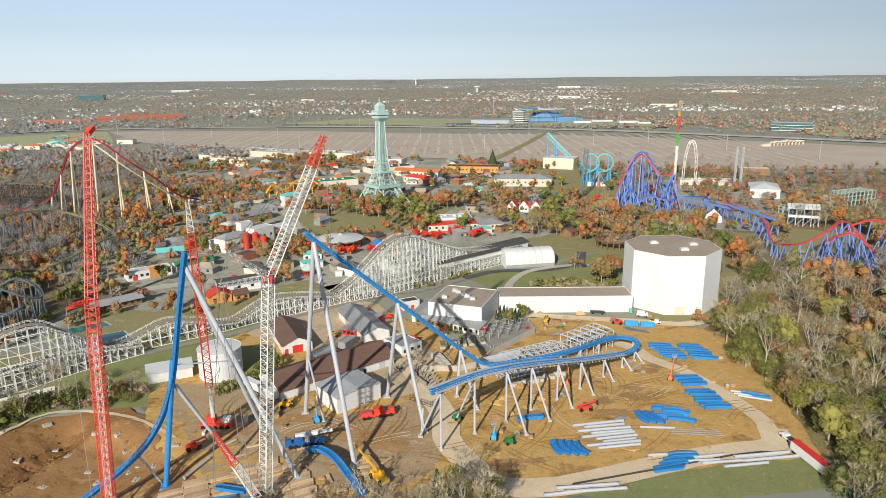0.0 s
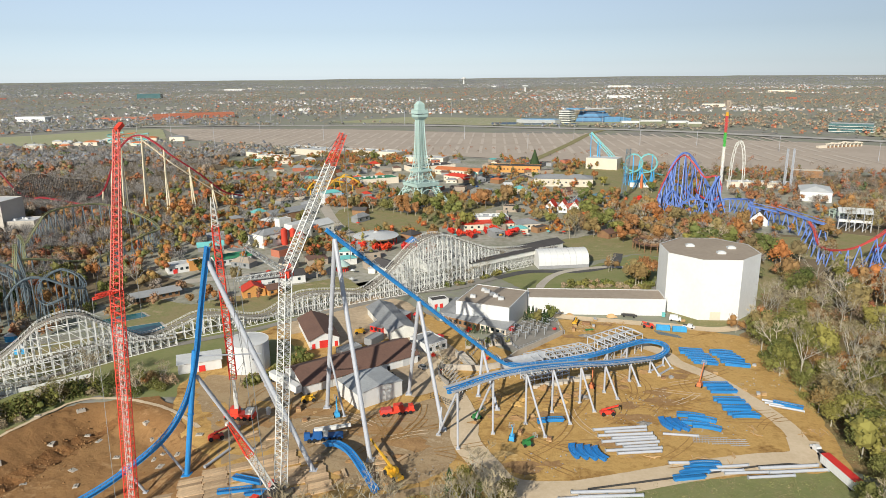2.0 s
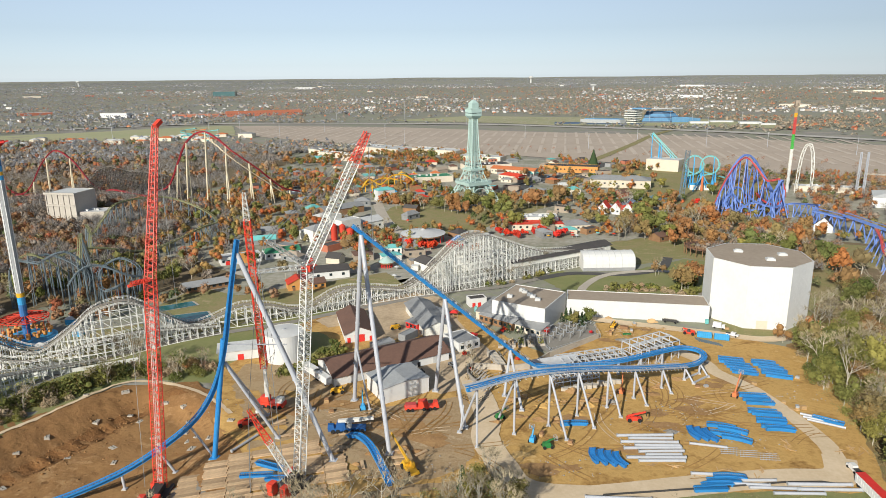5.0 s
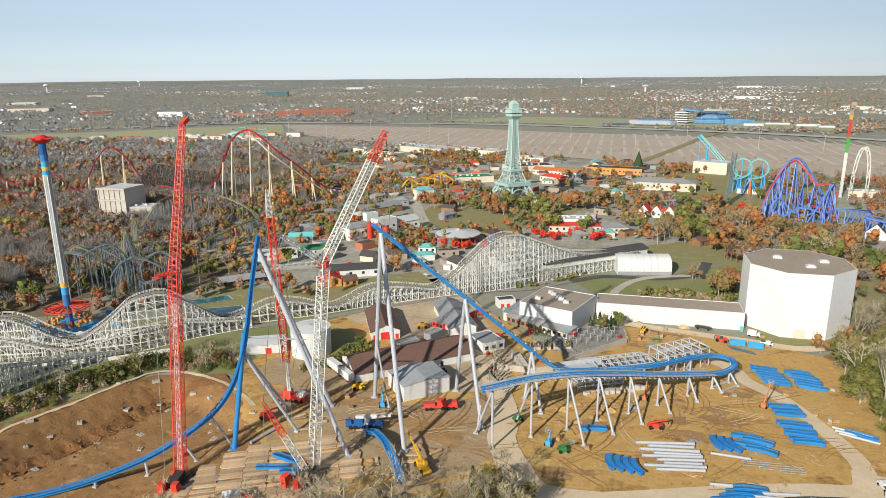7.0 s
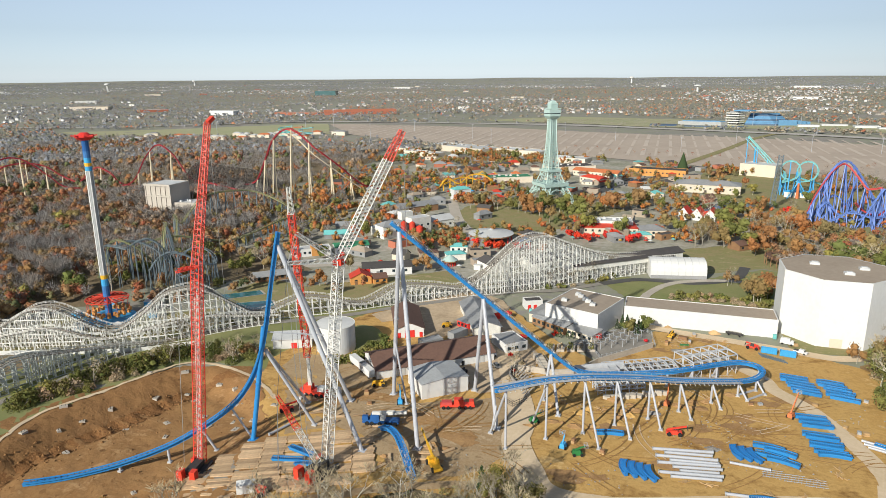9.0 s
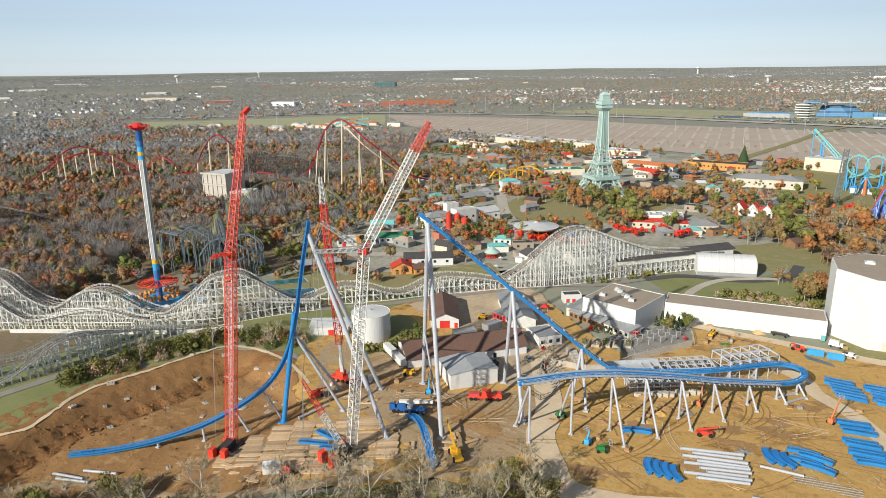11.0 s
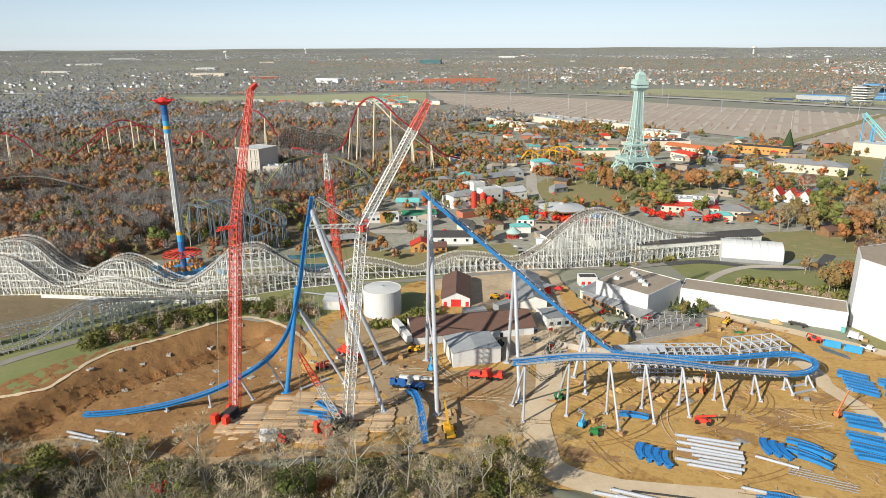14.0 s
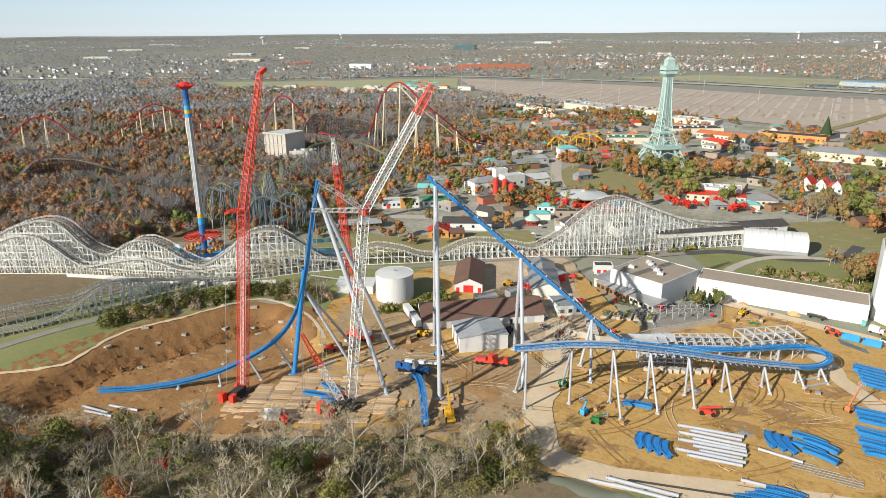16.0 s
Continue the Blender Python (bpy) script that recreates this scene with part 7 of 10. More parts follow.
part("boom", MB().beam((-20.5, 172.5, 2.6), (-25, 179.5, 3.2), 0.6, 0.7).beam((-25, 179.5, 3.2), (-29.5, 186.5, 3.8), 0.42, 0.5), M_YELLOW, th)
for x, y, a in ((86.5, 294.5, -8), (93.5, 293, -8)):
    th = thing("waste_bin", x, y, 0.3, "light blue open-topped steel waste skip", "skip", "skips")
    m = pose(x, y, 0.3, 0, 0, a)
    b = MB()
    for p0, p1, w_, h_ in (((-3, -1.2, 1.1), (3, -1.2, 1.1), 0.12, 2.0), ((-3, 1.2, 1.1), (3, 1.2, 1.1), 0.12, 2.0), ((-3, -1.2, 1.1), (-3, 1.2, 1.1), 0.12, 2.0), ((3, -1.2, 1.1), (3, 1.2, 1.1), 0.12, 2.0), ((-3, 0, 0.2), (3, 0, 0.2), 2.4, 0.15)):
        b.beam(m @ Vector(p0), m @ Vector(p1), w_, h_)
    part("bin_shell", b, M_LBLUE, th)
    for k in range(7):
        rb = MB().beam(m @ Vector((-2.7 + k * 0.9, -1.3, 0.2)), m @ Vector((-2.7 + k * 0.9, -1.3, 2.1)), 0.12, 0.12)
        part("rib", rb, M_LBLUE, th)
pickup(109.6, 193.0, 100, M_WHITE, "white pickup truck on the dirt road")
pickup(99, 297.5, -30, M_WHITE, "white pickup truck by the white hall")
car(-19.5, 247, 130, M_ROOF_GR, "silver car parked by the warehouse")
car(-24, 256.5, 40, M_WHITE, "white car parked by the warehouse")
for x, y, a, mt, l in ((-40, 300, 20, M_YELLOW, "yellow loader in the yard"), (-30, 236, 100, M_DARK, "dark loader behind the shed"), (-52, 283, 15, M_YELLOW, "yellow loader by the red-doored barn")):
    telehandler(x, y, a, mt, l, 4, 0.3)
th = thing("white_container", -66, 145, 0, "white sheeted load at the edge of the mats", "container")
mb = MB().prism([(-69, 142), (-64.5, 144.5), (-65.8, 147.2), (-70.3, 144.6)], land(-67, 144) + 0.2, land(-67, 144) + 3.0)
mb.add([(-69, 142, land(-67, 144) + 3.0), (-64.5, 144.5, land(-67, 144) + 3.0), (-65.8, 147.2, land(-67, 144) + 3.0), (-70.3, 144.6, land(-67, 144) + 3.0), (-69.6, 143.3, land(-67, 144) + 3.9), (-65.2, 145.8, land(-67, 144) + 3.9)], [(0, 1, 5, 4), (2, 3, 4, 5), (1, 2, 5), (3, 0, 4)])
part("sheet", mb, M_WHITE, th)

# timber mats under the cranes
mats = thing("timber_mat_pad", -68, 160, 0, "pad of pale timber crane mats laid on dirt", "timber mats")
plank_long = MB().box(-3.4, -0.62, 0, 3.4, 0.62, 0.3).mesh("timber_mat", M_WOOD)
u = Vector((0.905, 0.425, 0))
v = Vector((-u.y, u.x, 0))
pad_poly = [(-94, 148), (-84, 142), (-70, 144), (-50, 148), (-40, 158), (-38, 172), (-46, 184), (-60, 182), (-80, 168)]
for i in range(-2, 9):
    for j in range(-16, 26):
        p = Vector((-80, 150, 0)) + u * (i * 7.0 + (j % 3) * 0.25) + v * j * 1.34
        if inside(p.x, p.y, pad_poly) and rnd.random() < 0.93:
            ob = part("timber_mat", plank_long, None, mats)
            ob.matrix_basis = Matrix.Translation((p.x, p.y, land(p.x, p.y) + 0.42 + rnd.uniform(0, 0.08))) @ Matrix.Rotation(math.atan2(u.y, u.x) + rnd.uniform(-0.03, 0.03), 4, "Z")
for k in range(9):
    x, y = (-86 + k * 2.2, 141.5 - k * 0.25) if k < 5 else (-76 + k, 137 + k * 0.4)
    ob = solid("loose_timber_mat", MB().box(-1.8, -0.6, 0, 1.8, 0.6, 0.3), M_WOOD, "loose timber mat lying on clay", "timber mat", "loose mats")
    ob.matrix_basis = pose(x + rnd.uniform(-3, 3), y + rnd.uniform(-2, 2), land(x, y) + 0.35, 0, 0, rnd.uniform(0, 90))
area("ground_gravel_pad", [(-95, 150), (-84, 141), (-72, 143), (-68, 147), (-82, 158)], M_GRAVEL, "grey gravel beside the timber mats", 0.32, 2, 0.5)

# concrete footings waiting on the clay
foot_pts = [(-158, 150), (-150, 166), (-147, 176), (-139, 190), (-132, 199), (-126, 196), (-121, 205), (-112, 203), (-124, 178), (-114, 186), (-108, 180), (-160, 168), (-152, 158), (-135, 170), (-118, 170), (-104, 190), (-100, 184), (-107, 196), (-143, 152), (-128, 122), (-124, 118), (-98, 186), (-95, 178), (-92, 184), (-88, 192), (-138, 206), (-150, 200), (-104, 140)]
for k, (x, y) in enumerate(foot_pts):
    ob = thing("concrete_footing", x, y, land(x, y), "pale concrete coaster footing set in clay", "footing", "footings on the clay")
    s = rnd.uniform(0.6, 1.1)
    part("pad", MB().box(-1.3 * s, -0.9 * s, -0.4, 1.3 * s, 0.9 * s, 0.6), M_CONC, ob).matrix_parent_inverse = Matrix()
    bl = MB()
    for dx in (-0.6, 0.6):
        bl.tube((dx * s, 0, 0.6), (dx * s, 0, 1.0), 0.12, n=6)
    part("anchor_bolts", bl, M_DARK, ob).matrix_parent_inverse = Matrix()
    ob.matrix_basis = pose(x, y, land(x, y), 0, 0, rnd.uniform(0, 180))
# lumber, rubble and scrap on the dirt
for k in range(26):
    x, y = rnd.choice(((60, 184), (80, 199), (96, 205), (30, 224), (62, 300), (55, 292), (-46, 184), (-58, 196), (110, 206), (74, 186)))
    x, y = x + rnd.uniform(-9, 9), y + rnd.uniform(-3, 3)
    mb = MB()
    for j in range(rnd.randint(2, 5)):
        a = rnd.uniform(0, math.pi)
        c_ = Vector((x + rnd.uniform(-1.2, 1.2), y + rnd.uniform(-0.8, 0.8), land(x, y) + 0.4 + j * 0.08))
        d = Vector((math.cos(a), math.sin(a), 0)) * rnd.uniform(0.8, 2.0)
        mb.beam(c_ - d, c_ + d, 0.25, 0.12)
    solid("lumber_scrap", mb, M_LUMBER, "scattered pale lumber offcuts on dirt", "lumber", "lumber scraps")
rub = MB()
for k in range(520):
    cx_, cy_ = rnd.choice(((58, 208), (66, 222), (48, 230), (30, 222), (78, 206), (-40, 195), (-60, 205), (-90, 200), (10, 226), (105, 240), (60, 290), (-12, 175), (24, 180)))
    x, y = cx_ + rnd.gauss(0, 7), cy_ + rnd.gauss(0, 4)
    s = rnd.uniform(0.1, 0.4)
    z = land(x, y) + 0.2
    rub.add([(x - s, y, z), (x, y - s, z), (x + s, y, z), (x, y + s, z), (x, y, z + s)], [(0, 1, 4), (1, 2, 4), (2, 3, 4), (3, 0, 4)])
solid("rubble", rub, M_STONE, "loose grey stones scattered over the dirt", "rubble", kind="stuff")
for x, y, w_, h_, l in ((-70, 206, 1.2, 2.4, "white"), (-19, 312, 1.2, 2.4, "green")):
    solid("portable_toilet", MB().box(x, y, 0.3, x + w_, y + w_, h_ + 0.3).box(x - 0.05, y - 0.05, h_ + 0.3, x + w_ + 0.05, y + w_ + 0.05, h_ + 0.45), M_TEALST if l == "green" else M_WHITE, "small " + l + " portable toilet cabin", "toilet cabin")
for x, y in ((-17, 272), (-15, 276), (-28, 304)):
    t = thing("red_canopy", x, y, 0, "small red canopy tent on four poles", "canopy")
    for dx in (-1.8, 1.8):
        for dy in (-1.8, 1.8):
            part("pole", MB().beam((x + dx, y + dy, 0.2), (x + dx, y + dy, 2.6), 0.12), M_GALV, t)
    part("cover", MB().add([(x - 2, y - 2, 2.5), (x + 2, y - 2, 2.5), (x + 2, y + 2, 2.5), (x - 2, y + 2, 2.5), (x, y, 3.8)], [(0, 1, 4), (1, 2, 4), (2, 3, 4), (3, 0, 4), (3, 2, 1, 0)]), M_REDW, t)

site_rnd = random.Random(77)
for k in range(30):
    x, y = site_rnd.choice(((-30, 172), (-36, 166), (-24, 180), (-44, 190), (-50, 198), (-66, 190)))
    x, y = x + site_rnd.gauss(0, 5), y + site_rnd.gauss(0, 4)
    ob = solid("loose_timber_mat", MB().box(-site_rnd.uniform(1.6, 3.4), -0.5, 0, 1.8, 0.5, 0.28), M_WOOD, "loose timber mat lying on dirt", "timber mat", "loose mats")
    ob.matrix_basis = pose(x, y, land(x, y) + 0.3 + 0.01 * k, 0, 0, site_rnd.choice((25, 25, 115, 60)) + site_rnd.uniform(-12, 12))
for k in range(26):
    x, y = site_rnd.choice(((40, 234), (60, 228), (72, 240), (30, 226), (12, 222), (50, 296), (62, 302), (100, 250), (106, 232), (84, 212), (24, 200), (-52, 206)))
    x, y = x + site_rnd.gauss(0, 5), y + site_rnd.gauss(0, 3)
    pl_ = thing("pallet_stack", x, y, land(x, y), "stack of timber pallets and crated parts on dirt", "pallets", "pallet stacks")
    a_, n_ = site_rnd.uniform(0, 3), site_rnd.randint(1, 4)
    cu, su = math.cos(a_), math.sin(a_)
    for j in range(n_):
        z = land(x, y) + 0.25 + j * 0.32
        part("pallet", MB().beam((x - cu * 0.9, y - su * 0.9, z + 0.12), (x + cu * 0.9, y + su * 0.9, z + 0.12), 1.3, 0.2), M_LUMBER, pl_)
    if k % 2:
        part("crated_load", MB().beam((x - cu * 0.7, y - su * 0.7, z + 0.62), (x + cu * 0.7, y + su * 0.7, z + 0.62), 1.1, 0.8), (M_ROOF_WH, M_GALV, M_LBLUE, M_BROWNW)[k % 4], pl_)
# yard behind the warehouse, mound by the tank, and clutter before the long hall
area("ground_barn_yard", [(-93, 288), (-79, 309), (-67, 326), (-55, 338), (-38, 330), (-30, 318), (-27, 284), (-33, 279), (-46, 275), (-54, 267), (-61, 271), (-72, 288), (-84, 280)], M_YARD, "worn tan packed-earth yard behind the warehouse", 0.31, 3, 0.6)
mound = MB()
for j in range(7):
    for i in range(14):
        a, r = i * math.pi / 7, j / 6
        mound.v.append((-86 + 11 * r * math.cos(a) - 3 * r * math.sin(a), 260 + 15 * r * math.sin(a), 0.1 + 3.0 * (1 - r * r) ** 1.3 + 0.15 * noise.noise((i * 1.7, j * 1.3, 0))))
mound.f = [(j * 14 + i, j * 14 + (i + 1) % 14, j * 14 + 14 + (i + 1) % 14, j * 14 + 14 + i) for j in range(6) for i in range(14)]
mound.mi = [0] * len(mound.f)
solid("grass_mound", mound, M_GRASS, "dark green grass mound beside the white tank", "mound", kind="structure", smooth=True)


def heap(x, y, r, h, mat, label, seed):
    """A rough heap: a cone of uneven rings."""
    rg = random.Random(seed)
    mb = MB()
    for j in range(4):
        for i in range(11):
            a, q = i * 2 * math.pi / 11, r * (1 - j / 3.4) * rg.uniform(0.75, 1.2)
            mb.v.append((x + q * math.cos(a) * 1.4, y + q * math.sin(a), land(x, y) + 0.1 + h * (j / 3) ** 0.8 * rg.uniform(0.8, 1.15)))
    mb.f = [(j * 11 + i, j * 11 + (i + 1) % 11, j * 11 + 11 + (i + 1) % 11, j * 11 + 11 + i) for j in range(3) for i in range(11)] + [tuple(33 + i for i in range(11))]
    mb.mi = [0] * len(mb.f)
    return solid(name_of[mat], mb, mat, label, "heap", "heaps on the site")


clod_rnd = random.Random(44)
clods_ = MB()
while len(clods_.f) < 3600:
    if clod_rnd.random() < 0.6:
        y = clod_rnd.uniform(108, 205)
        x = np.interp(y, BANK_Y, BANK_TOE) + clod_rnd.gauss(-1, 5)
    else:
        x, y = clod_rnd.uniform(-172, -66), clod_rnd.uniform(112, 205)
    if not inside(x, y, CLAY):
        continue
    r_, z = clod_rnd.uniform(0.12, 0.5) * (1 if clod_rnd.random() < 0.93 else 1.8), land(x, y) + 0.3
    a_ = clod_rnd.uniform(0, 6.28)
    ring_ = [(x + r_ * clod_rnd.uniform(0.7, 1.3) * math.cos(a_ + t), y + r_ * clod_rnd.uniform(0.7, 1.3) * math.sin(a_ + t), z) for t in (0, 1.26, 2.5, 3.8, 5.0)]
    clods_.add(ring_ + [(x + r_ * 0.2, y, z + r_ * clod_rnd.uniform(0.5, 1.0))], [(i, (i + 1) % 5, 5) for i in range(5)])
solid("clay_clods", clods_, M_DIRT_RED, "broken clods of red clay strewn over the bank", "clods", kind="stuff")
name_of = {M_LUMBER: "timber_mound", M_GRAVEL: "gravel_mound", M_DIRT: "earth_mound", M_STONE: "stone_mound", M_DAMP: "earth_mound"}
for k, (x, y, r, h, m_, l) in enumerate(((66, 311.2, 2.2, 1.6, M_LUMBER, "heap of pale timber offcuts by the white wall"), (46, 312.8, 1.6, 1.0, M_LUMBER, "heap of pale timber offcuts by the white wall"), (50.4, 285.4, 2.4, 0.8, M_GRAVEL, "low heap of pale gravel on the dirt"), (18, 219, 2.2, 1.1, M_DIRT, "heap of dug orange earth below the track"), (20, 222, 1.6, 1.0, M_DIRT, "heap of dug orange earth below the track"), (6, 222, 2.0, 0.9, M_DAMP, "heap of damp brown earth below the track"), (30, 216, 2.4, 1.0, M_DIRT, "heap of dug orange earth below the track"), (34, 222, 2.0, 1.2, M_DIRT, "heap of dug orange earth below the track"), (42, 226, 2.2, 0.9, M_STONE, "heap of broken grey stone below the track"), (60, 208, 2.0, 0.5, M_STONE, "heap of broken grey stone below the track"), (28, 232, 2.2, 1.6, M_DAMP, "heap of damp brown earth below the track"))):
    heap(x, y, r, h, m_, l, 300 + k)
for k in range(34):
    t_ = site_rnd.random()
    x, y = (2 + 66 * t_ + site_rnd.gauss(0, 4), 208 + 36 * t_ + site_rnd.gauss(0, 4)) if k < 24 else (site_rnd.uniform(-40, -14), site_rnd.uniform(168, 186))
    heap(x, y, site_rnd.uniform(0.9, 2.3), site_rnd.uniform(0.35, 0.9), M_DAMP, "heap of damp brown earth below the track", 400 + k)
for k in range(11):
    ob = solid("steel_bar", MB().beam((82.3 + k * 0.86, 292.6 - k * 0.5, 0.5), (83.6 + k * 0.86, 288.6 - k * 0.4, 0.5), 0.32, 0.5), M_GREYST, "dark steel bar lying before the skips", "steel bar", "stacked bars")
fl = thing("flatbed", 74, 312.8, 0, "dark flatbed loaded with scrap beside the white wall", "flatbed")
part("deck", MB().beam((70.9, 312.4, 1.0), (78, 310.4, 1.0), 1.8, 0.25), M_DARK, fl)
part("side_rail", MB().beam((70.7, 311.5, 1.5), (77.8, 309.5, 1.5), 0.1, 0.8), M_DARK, fl)
part("load", MB().beam((71.5, 312.2, 1.4), (77.2, 310.6, 1.5), 1.2, 0.6), M_RAILWOOD, fl)
part("wheels", MB().tube((72, 312.4, 0.5), (72, 311, 0.5), 0.45, n=8).tube((76.5, 311, 0.5), (76.5, 309.8, 0.5), 0.45, n=8), M_BLACK, fl)
box_truck("delivery_van", 95, 306.6, -20, [("box_body", -2.6, -1.1, 0.6, 1.4, 1.1, 2.9, M_WHITE), ("cab", 1.4, -1.0, 0.6, 2.9, 1.0, 2.1, M_WHITE), ("windscreen", 2.4, -0.8, 1.3, 2.85, 0.8, 1.95, M_GLASS)], [(a, b) for a in (-1.6, 2.0) for b in (-0.95, 0.95)], "white delivery van beside the tall hall", "van", 0.42)
solid("cabinet", MB().box(90.2, 311.4, 0.3, 91.6, 312.6, 2.2).box(90.1, 311.3, 2.2, 91.7, 312.7, 2.35), M_ROOF_TEAL, "pale teal electrical cabinet against the white wall", "cabinet")
solid("timber_crate", MB().box(97.4, 304.6, 0.4, 99.2, 306.0, 1.5).beam((97.3, 304.5, 0.7), (99.3, 304.5, 0.7), 0.1, 0.14).beam((97.3, 304.5, 1.3), (99.3, 304.5, 1.3), 0.1, 0.14), M_LUMBER, "pale timber crate beside the delivery van", "crate")
solid("skip_box", MB().prism([(50.4, 299), (54, 298.4), (54.3, 300.2), (50.7, 300.8)], 0.4, 1.6), M_BROWNW, "rusty brown steel box on the dirt", "box")
solid("covered_pallet", MB().prism([(51.2, 291.6), (54.8, 292.4), (54.6, 293.4), (51.0, 292.6)], 0.35, 0.8), M_GREEN, "bright green sheeted pallet on the dirt", "pallet")
telehandler(47.6, 300.6, 70, M_YELLOW, "small yellow loader before the white wall", 3.4, 0.8)
fb = thing("flatbed_trailer", 111.6, 183, 0, "long tan timber-decked flatbed trailer on the verge", "trailer")
part("deck", MB().beam((110.2, 189.5, 1.2), (113.6, 176.5, 1.2), 2.5, 0.25), M_WOOD, fb)
for s in (-1.15, 1.15):
    part("side_beam", MB().beam((110.2 + s, 189.5, 1.25), (113.6 + s, 176.5, 1.25), 0.18, 0.45), M_LUMBER, fb)
wh = MB()
for t_ in (0.08, 0.18, 0.86):
    for s in (-1.1, 1.1):
        x, y = 110.2 + 3.4 * (1 - t_) + s, 189.5 - 13 * (1 - t_)
        wh.tube((x - 0.15, y, 0.6), (x + 0.15, y, 0.6), 0.5, n=8)
part("wheels", wh, M_BLACK, fb)
# queue terraces: planters, stairs and a barrier
for k in range(5):
    x, y = -3 + k * 4.2, 268 + k * 1.2
    pl_ = thing("planter", x, y, 0, "pale concrete planter with brown shrubs on the queue terrace", "planter", "planters on the terrace")
    part("box", MB().prism([(x, y), (x + 3.2, y + 0.8), (x + 2.6, y + 7.4), (x - 0.6, y + 6.6)], 0.2, 1.3), M_CONC, pl_)
    sh = MB()
    rg = random.Random(90 + k)
    for j in range(90):
        px, py = rg.uniform(0.2, 2.4), rg.uniform(0.4, 6.4)
        q = Vector((x + px - py * 0.08, y + py, rg.uniform(1.3, 2.4)))
        a = Vector((rg.gauss(0, 1), rg.gauss(0, 1), rg.gauss(0, 1))).normalized() * 0.3
        b = a.orthogonal().normalized() * 0.26
        sh.add([q - a, q + b, q + a, q - b], [(0, 1, 2, 3)])
    part("shrubs", sh, M_BRUSH if k % 2 else M_LEAF_G, pl_)["kind"] = "stuff"
st = thing("concrete_stairs", -2, 252, 0, "grey concrete stairs down from the queue terrace", "stairs")
for k in range(14):
    part("step", MB().prism([(-7 + k * 0.55, 259.5 - k * 0.95), (-3.6 + k * 0.55, 260.6 - k * 0.95), (-3.1 + k * 0.55, 259.7 - k * 0.95), (-6.5 + k * 0.55, 258.6 - k * 0.95)], -0.1, 2.6 - k * 0.17), M_CONC, st)
for s in (0, 3.6):
    part("handrail", MB().beam((-7 + s, 259.5 + s * 0.3, 3.6), (0.5 + s, 246.5 + s * 0.3, 1.3), 0.1), M_GALV, st)
bp = thing("barrier_post", -12.7, 269.4, 0, "red and white striped barrier post by the gatehouse", "barrier")
for k in range(6):
    part("band", MB().box(-13.2, 268.9, 0.3 + k * 0.6, -12.2, 269.9, 0.9 + k * 0.6), M_REDW if k % 2 else M_WHITE, bp)
hose = thing("silt_fence", 60, 172, 0, "low dark fabric silt fence along the edge of the verge", "fence")
SF = [(36, 168.6), (52, 173), (70, 178), (88, 183.2), (98, 185), (104, 184.4)]
for a, b in zip(SF, SF[1:]):
    part("fence_panel", MB().beam((*a, land(*a) + 0.6), (*b, land(*b) + 0.6), 0.12, 0.7), M_DARK, hose)

# ---- park buildings ----
building("shelter", (-178, 317), (-161, 333), 8, 3.6, "long open park shelter with a dark roof", "shelter", M_BROWNW, M_ROOF_GR, "gable", 1.6, over=1.2, windows=7)
building("red_end_hall", (-125, 347), (-99, 360), 14, 4.6, "white hall with black roof and a red end", "building", M_WHITE, M_ROOF_DK, "gable", 1.8, doors=((2.2, 4.2, 4.2, M_REDW), (9, 2, 2.6, M_ROOF_GR)), windows=4)
building("log_cabin", (-124, 329), (-114, 335), 9, 4, "small orange timber cabin with a red roof", "cabin", M_ORANGEW, M_ROOF_RED, "gable", 2.8, axis="v", windows=2, doors=((3, 1.5, 2.2, M_BROWNW),))
building("log_cabin", (-112, 334), (-106, 339), 7, 3.4, "small orange timber cabin with a brown roof", "cabin", M_ORANGEW, M_ROOF_BR, "gable", 2.0, windows=2)
building("diner", (-186, 371), (-166, 386), 10, 4.6, "white curved diner with red trim", "restaurant", M_WHITE, M_ROOF_WH, "flat", windows=8, doors=((4, 2.4, 2.6, M_REDW),))
building("shop", (-164, 388), (-146, 402), 10, 4.2, "long shop with a green roof", "shop", M_WHITE, M_ROOF_GREEN, "gable", 2.0, windows=6)
building("shop", (-176, 378), (-170, 383), 5, 6, "low tower of the diner with orange front", "shop", M_ORANGEW, M_ROOF_WH, "flat")
for p_, q_, d, h, s in (((-149, 434), (-136, 452), 12, 9, "hip"), ((-134, 452), (-124, 466), 9, 12, "flat"), ((-158, 440), (-150, 448), 9, 6, "flat"), ((-126, 468), (-112, 486), 7, 7, "shed"), ((-146, 462), (-140, 470), 6, 14, "flat")):
    building("industrial_set", p_, q_, d, h, "white and grey factory-styled ride building", "building", M_WHITE_D, M_ROOF_WH if s != "hip" else M_ROOF_GR, s, 3.0, windows=3)
for x, y, r, h in ((-138, 446, 2.2, 11), (-133, 450, 2.2, 10), (-128, 452, 2.6, 7)):
    solid("red_silo", MB().cyl(x, y, 0, h, r, 16).tube((x, y, h), (x, y, h + 1.2), r, 0.4, 16), M_ROOF_RED, "red steel silo beside the factory-styled building", "silo", "red silos")
solid("concrete_frame_tower", MB().box(-152, 470, 0, -150.8, 476, 12).box(-147, 470, 0, -145.8, 476, 12).box(-152, 470, 3.5, -145.8, 476, 4).box(-152, 470, 7.5, -145.8, 476, 8).box(-152, 470, 11.5, -145.8, 476, 12), M_WHITE_D, "open white concrete frame tower", "tower")
building("grey_hall", (-170, 518), (-146, 548), 16, 5.5, "long hall with blue-grey metal roof", "building", M_BROWNW, M_ROOF_GR, "gable", 2.6)
